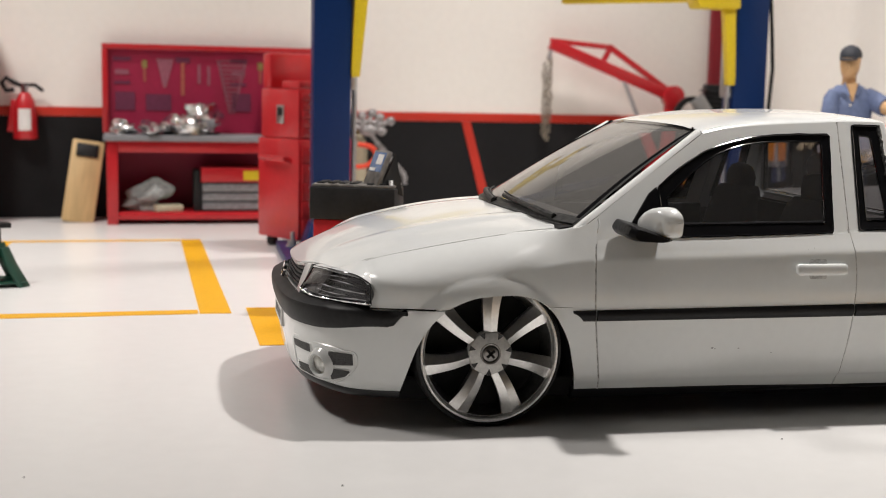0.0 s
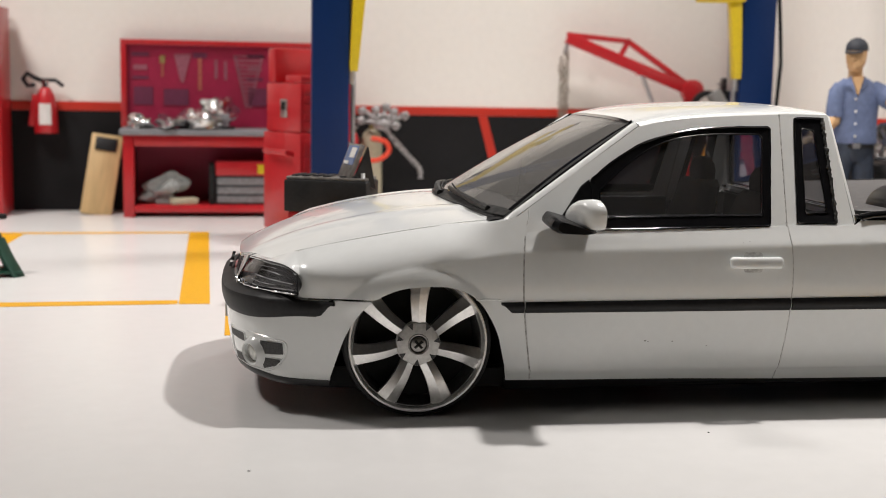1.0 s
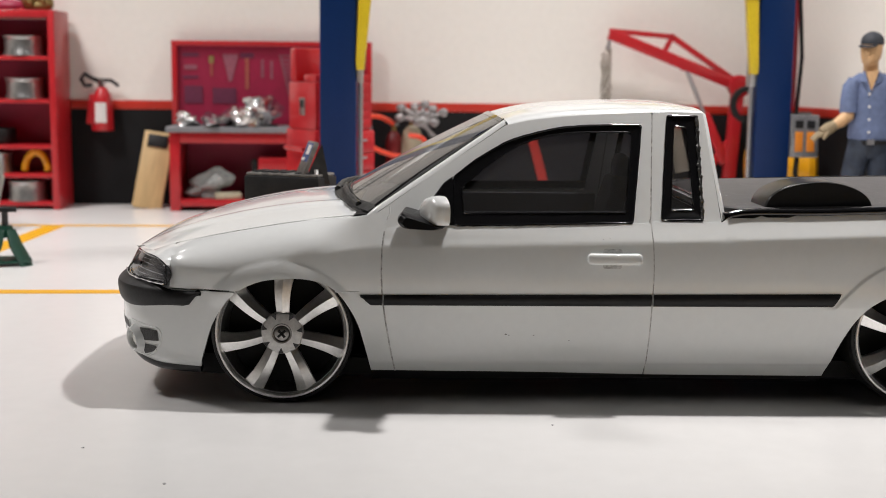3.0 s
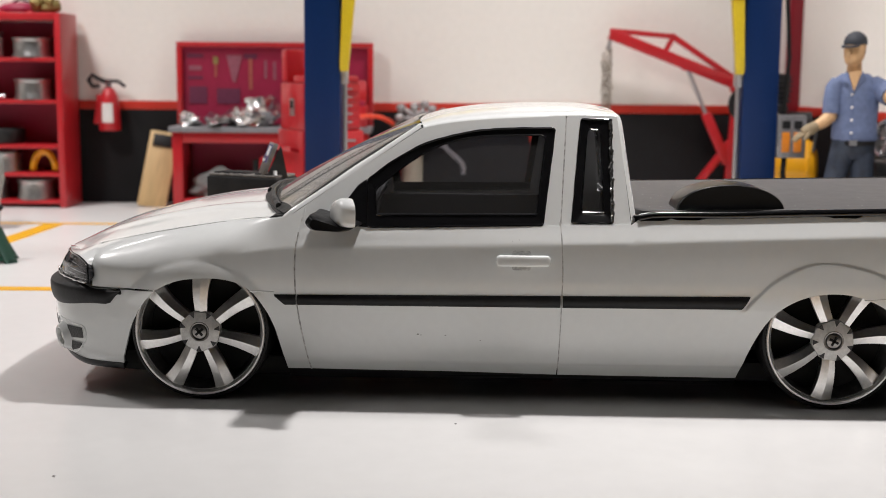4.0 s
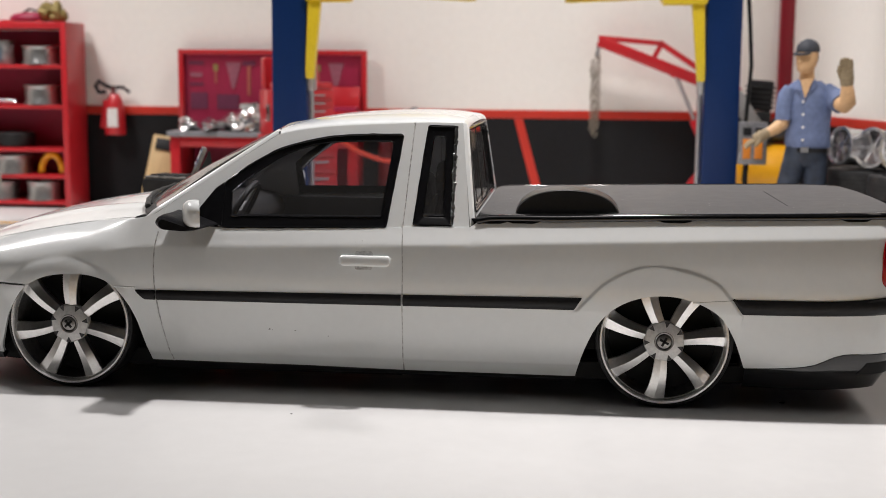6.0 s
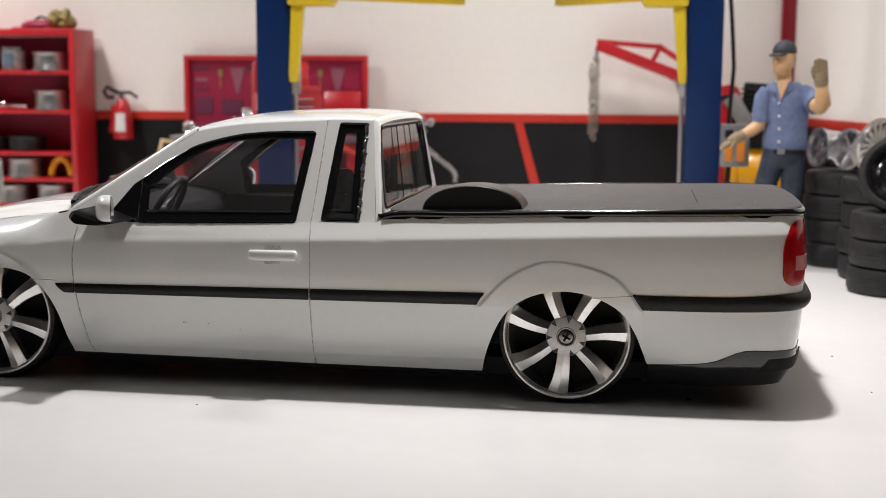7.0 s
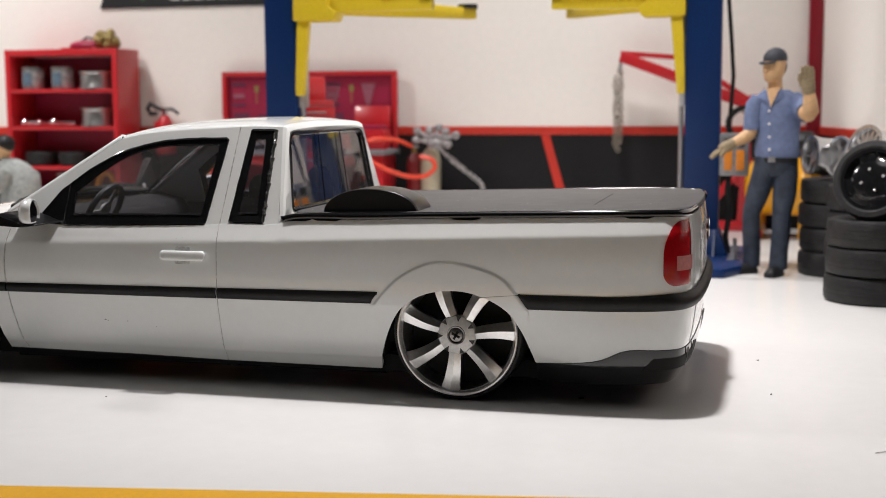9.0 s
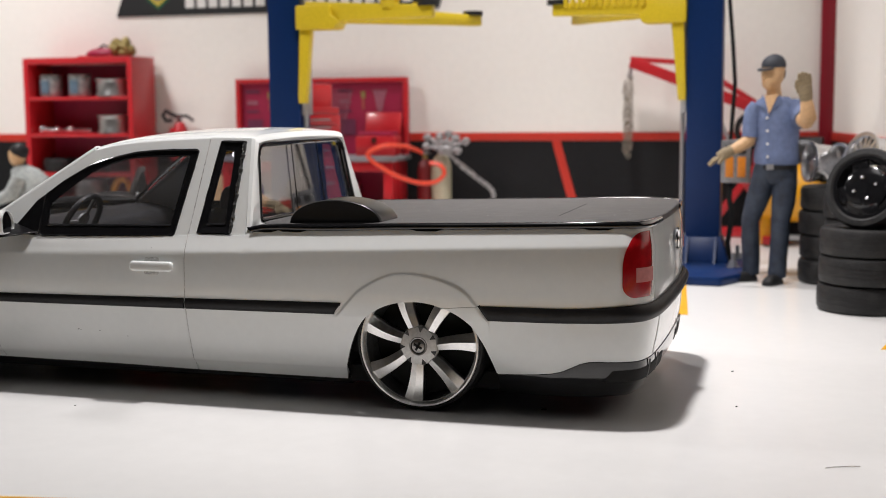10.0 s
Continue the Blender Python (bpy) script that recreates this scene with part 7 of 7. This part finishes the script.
rim_thing("spare_rim", "grey rim lying on its side on the tyre stack", "rim", cm(25.35, 24.7, 4.82, 84, 0, -54), 0.85, 1.2, POLISHED, "loose rims", 6)

# ---- figurines: one plain mesh each ----
def limb(bm, pts, radii, mi, n=10):
    return tube(bm, pts, 0, n, radii=radii, mi=mi)


def loops_at(bm, rows, mi, n=16):
    """Oval rings: centre, half width, half depth, turn."""
    out = []
    for c, a, b, turn in rows:
        m = pose(0, 0, 0, 0, 0, turn)
        out.append([V(c) + m @ V((a * math.cos(2 * math.pi * i / n), b * math.sin(2 * math.pi * i / n), 0)) for i in range(n)])
    return rings(bm, out, mi=mi)


bm = bmesh.new()
# legs and shoes
limb(bm, [(0.22, 0.05, 4.75), (0.10, 0.02, 4.1), (-0.14, -0.12, 3.3), (-0.38, -0.22, 2.55), (-0.40, -0.05, 1.8), (-0.36, 0.10, 1.0), (-0.36, 0.12, 0.28)], [0.50, 0.50, 0.45, 0.38, 0.37, 0.34, 0.36], 1, 16)
limb(bm, [(0.92, 0.0, 4.75), (0.94, -0.06, 4.1), (0.90, -0.28, 3.3), (0.84, -0.46, 2.55), (0.80, -0.50, 1.8), (0.74, -0.46, 1.0), (0.73, -0.46, 0.26)], [0.50, 0.50, 0.46, 0.39, 0.38, 0.34, 0.36], 1, 16)
for cx, cy, turn in ((-0.55, -0.12, -58), (0.60, -0.80, -24)):
    m = Matrix.Translation((cx, cy, 0)) @ pose(0, 0, 0, 0, 0, turn)
    rings(bm, [[m @ V((x * k, y * k2, z)) for x, y in rounded([(-0.22, -0.66, 0.2), (0.22, -0.66, 0.2), (0.29, -0.2, 0.2), (0.24, 0.5, 0.2), (-0.24, 0.5, 0.2), (-0.29, -0.2, 0.2)])] for z, k, k2 in ((0.0, 1.0, 1.0), (0.08, 1.04, 1.02), (0.2, 0.97, 0.97), (0.34, 0.70, 0.72), (0.40, 0.4, 0.4))], mi=4)
# hips, belt with buckle, shirt
loops_at(bm, [((0.58, -0.02, 4.05), 0.70, 0.48, -14), ((0.58, 0.0, 4.35), 0.82, 0.56, -14), ((0.58, 0.0, 4.68), 0.82, 0.58, -14)], 1)
loops_at(bm, [((0.58, 0.0, 4.63), 0.85, 0.62, -14), ((0.58, 0.0, 4.86), 0.85, 0.62, -14)], 4)
box(bm, 0.22, 0.50, -0.72, -0.56, 4.64, 4.85, None, 6)
loops_at(bm, [((0.60, 0.0, 4.82), 0.86, 0.64, -14), ((0.60, 0.0, 4.92), 0.92, 0.70, -14), ((0.59, 0.0, 5.25), 0.90, 0.68, -14), ((0.58, 0.0, 5.65), 0.87, 0.65, -15), ((0.56, 0.0, 6.1), 0.89, 0.65, -16), ((0.55, 0.0, 6.5), 0.95, 0.66, -17), ((0.53, 0.0, 6.85), 0.98, 0.63, -18), ((0.52, 0.02, 7.12), 0.95, 0.56, -18), ((0.50, 0.03, 7.36), 0.78, 0.47, -18), ((0.48, 0.02, 7.56), 0.52, 0.40, -18)], 0, 26)
for k in range(4):
    blob(bm, (0.26 - 0.015 * k, -0.675 - 0.01 * (k == 1) + 0.02 * (k == 3), 5.15 + 0.52 * k), 0.055, (1, 0.6, 1), None, 6, 0, 7)
# open collar, neck and head
rings(bm, [[V((0.08, -0.50, 7.62)), V((0.62, -0.48, 7.66)), V((0.27, -0.73, 6.86))], [V((0.12, -0.30, 7.60)), V((0.58, -0.30, 7.65)), V((0.27, -0.52, 6.92))]], mi=2)
for side in ((0.02, 0.20), (0.66, 0.36)):
    rings(bm, [[V((side[0], -0.40 - d, 7.66)), V((side[0] * 0.3 + side[1] * 0.7, -0.66 - d, 7.12)), V((side[0] + (side[0] - side[1]) * 0.7, -0.42 - d, 7.28))] for d in (0.0, 0.06)], mi=0)
limb(bm, [(0.46, 0.02, 7.4), (0.43, -0.04, 7.75), (0.40, -0.08, 8.15)], [0.34, 0.30, 0.29], 2, 12)
turn = pose(0, 0, 0, 0, 0, -42)
loops_at(bm, [((0.28, -0.22, 7.86), 0.16, 0.20, -42), ((0.32, -0.20, 7.98), 0.30, 0.38, -42), ((0.36, -0.16, 8.2), 0.38, 0.46, -42), ((0.38, -0.12, 8.45), 0.42, 0.50, -42), ((0.40, -0.10, 8.72), 0.43, 0.50, -42), ((0.40, -0.10, 8.98), 0.36, 0.42, -42)], 2, 18)
blob(bm, (0.06, -0.52, 8.34), 0.10, (0.8, 1.1, 1.3), turn, 6, 0, 2)
blob(bm, (0.60, -0.40, 8.38), 0.11, (0.5, 0.9, 1.2), turn, 6, 0, 2)
blob(bm, (0.56, 0.06, 8.50), 0.40, (0.85, 0.80, 0.95), turn, 10, 0.05, 4)
loops_at(bm, [((0.41, -0.10, 8.72), 0.45, 0.52, -42), ((0.41, -0.10, 8.86), 0.46, 0.52, -42), ((0.42, -0.08, 9.03), 0.41, 0.46, -42), ((0.43, -0.06, 9.17), 0.29, 0.32, -42), ((0.43, -0.06, 9.26), 0.10, 0.12, -42)], 3, 20)
m = pose(0.40, -0.12, 8.74, 0, 14, 228)
rings(bm, [[m @ V((x, y, z)) for x, y in rounded([(0.3, -0.40), (0.62, -0.34, 0.2), (0.74, 0.0, 0.2), (0.62, 0.34, 0.2), (0.3, 0.40)], 0.15)] for z in (0.0, 0.06)], mi=3)
# the lowered arm, held out from the body
limb(bm, [(-0.18, -0.02, 7.22), (-0.36, -0.06, 6.95), (-0.44, -0.10, 6.4), (-0.46, -0.14, 5.92)], [0.30, 0.36, 0.36, 0.37], 0, 14)
limb(bm, [(-0.44, -0.12, 6.1), (-0.52, -0.22, 5.78), (-0.82, -0.40, 5.58), (-1.20, -0.55, 5.38)], [0.27, 0.28, 0.25, 0.19], 2, 12)
limb(bm, [(-1.14, -0.53, 5.42), (-1.40, -0.60, 5.28), (-1.68, -0.62, 5.12)], [0.21, 0.25, 0.20], 5, 12)
for dx, dy, dz in ((0.0, -0.12, -0.06), (-0.03, 0.0, -0.02), (-0.02, 0.11, 0.0)):
    limb(bm, [(-1.62 + dx, -0.62 + dy, 5.15 + dz), (-1.86 + dx, -0.64 + dy, 5.02 + dz), (-2.04 + dx, -0.62 + dy, 4.84 + dz)], [0.085, 0.085, 0.06], 5, 8)
limb(bm, [(-1.40, -0.72, 5.22), (-1.55, -0.84, 5.02), (-1.66, -0.86, 4.86)], [0.10, 0.09, 0.06], 5, 8)
# the raised arm
limb(bm, [(1.22, -0.10, 7.18), (1.42, -0.40, 6.95), (1.55, -0.80, 6.74), (1.62, -1.05, 6.66)], [0.34, 0.42, 0.42, 0.42], 0, 14)
limb(bm, [(1.58, -0.95, 6.68), (1.72, -1.35, 6.58), (1.80, -1.55, 6.72), (1.76, -1.60, 7.1), (1.70, -1.66, 7.52)], [0.30, 0.32, 0.33, 0.28, 0.22], 2, 12)
limb(bm, [(1.71, -1.64, 7.42), (1.68, -1.70, 7.65), (1.64, -1.72, 7.98)], [0.25, 0.28, 0.28], 5, 12)
for k in range(4):
    limb(bm, [(1.46 + 0.12 * k, -1.72, 7.95), (1.43 + 0.13 * k, -1.74, 8.25), (1.43 + 0.12 * k, -1.80, 8.50 - 0.05 * abs(k - 1.3))], [0.10, 0.085, 0.06], 5, 8)
limb(bm, [(1.46, -1.72, 7.70), (1.34, -1.80, 7.95), (1.33, -1.84, 8.16)], [0.10, 0.09, 0.06], 5, 8)
# folds in the shirt and the trousers
cloth = {v for f in bm.faces if f.material_index in (0, 1) for v in f.verts}
for v in cloth:
    p = V((v.co.x * 1.5 + 0.8 * v.co.z, v.co.y * 1.5, v.co.z * 1.1))
    k = 0.055 * noise.noise(p * 1.3) + 0.025 * noise.noise(p * 3.1)
    v.co += V((k, 0.8 * k, 0))
fig = part("mechanic_figurine", bm, [SHIRT, JEANS, SKIN, CAP_BLUE, MATT_BLACK, GLOVE, STEEL, PAPER], smooth=60)
fig.matrix_basis = cm(21.40, 24.85, 0) @ Matrix.Scale(1.012, 4)
tagged(fig, "painted mechanic figurine in blue shirt, jeans and cap, waving", "figurine")

bm = bmesh.new()
loops_at(bm, [((0, 0, 0.0), 1.0, 0.8, 0), ((0, 0, 1.2), 1.05, 0.85, 0), ((0.2, 0, 2.4), 1.1, 0.8, 10), ((0.1, 0, 3.5), 1.15, 0.72, 10), ((-0.3, 0, 4.1), 0.8, 0.5, 10), ((-0.45, 0, 4.35), 0.35, 0.32, 10)], 0, 18)
limb(bm, [(-0.2, -0.7, 3.7), (-0.6, -1.0, 2.8), (-1.5, -0.9, 2.5)], [0.42, 0.4, 0.3], 0)
limb(bm, [(-0.4, -0.3, 0.7), (-1.6, -0.5, 0.8), (-1.9, -0.5, 0.1)], [0.55, 0.5, 0.4], 1)
blob(bm, (-0.75, -0.05, 4.85), 0.52, (0.9, 0.9, 1.1), None, 12, 0.03, 2)
blob(bm, (-0.62, 0.0, 5.1), 0.54, (0.95, 0.95, 0.9), None, 12, 0.05, 3)
fig = part("kneeling_figurine", bm, [CLOTH, JEANS, SKIN, MATT_BLACK], smooth=60)
fig.matrix_basis = cm(-17.6, 30.5, 0)
tagged(fig, "painted kneeling figurine in a grey coat with dark hair", "figurine")

# ---- specks on the floor ----
for x, y, length, rz in ((-9.2, -2.2, 0.07, 30), (-3.54, -3.45, 0.09, 0), (-1.5, -5.6, 0.1, 50), (21.48, 6.51, 0.12, 15), (21.83, 2.41, 0.13, 70), (17.36, 0.92, 0.24, 10), (5.94, -1.65, 0.09, 20)):
    bm = blob(bmesh.new(), (0, 0, 0.012), length * 0.32, (1, 0.55, 0.25), None, 6, 0.6)
    tagged(part("floor_speck", bm, MATT_BLACK), "tiny dark speck of dirt on the white floor", "speck", "specks on the floor").matrix_basis = cm(x, y, 0, 0, 0, rz)
bm = tube(bmesh.new(), [(-0.34, -0.15, 0.014), (-0.16, -0.05, 0.02), (0.04, 0.03, 0.02), (0.2, 0.10, 0.02), (0.34, 0.15, 0.014)], 0.008, 5)
tagged(part("hair_strand", bm, CHAIN), "short brownish bristle lying on the white floor", "bristle").matrix_basis = cm(24.22, -2.29, 0)
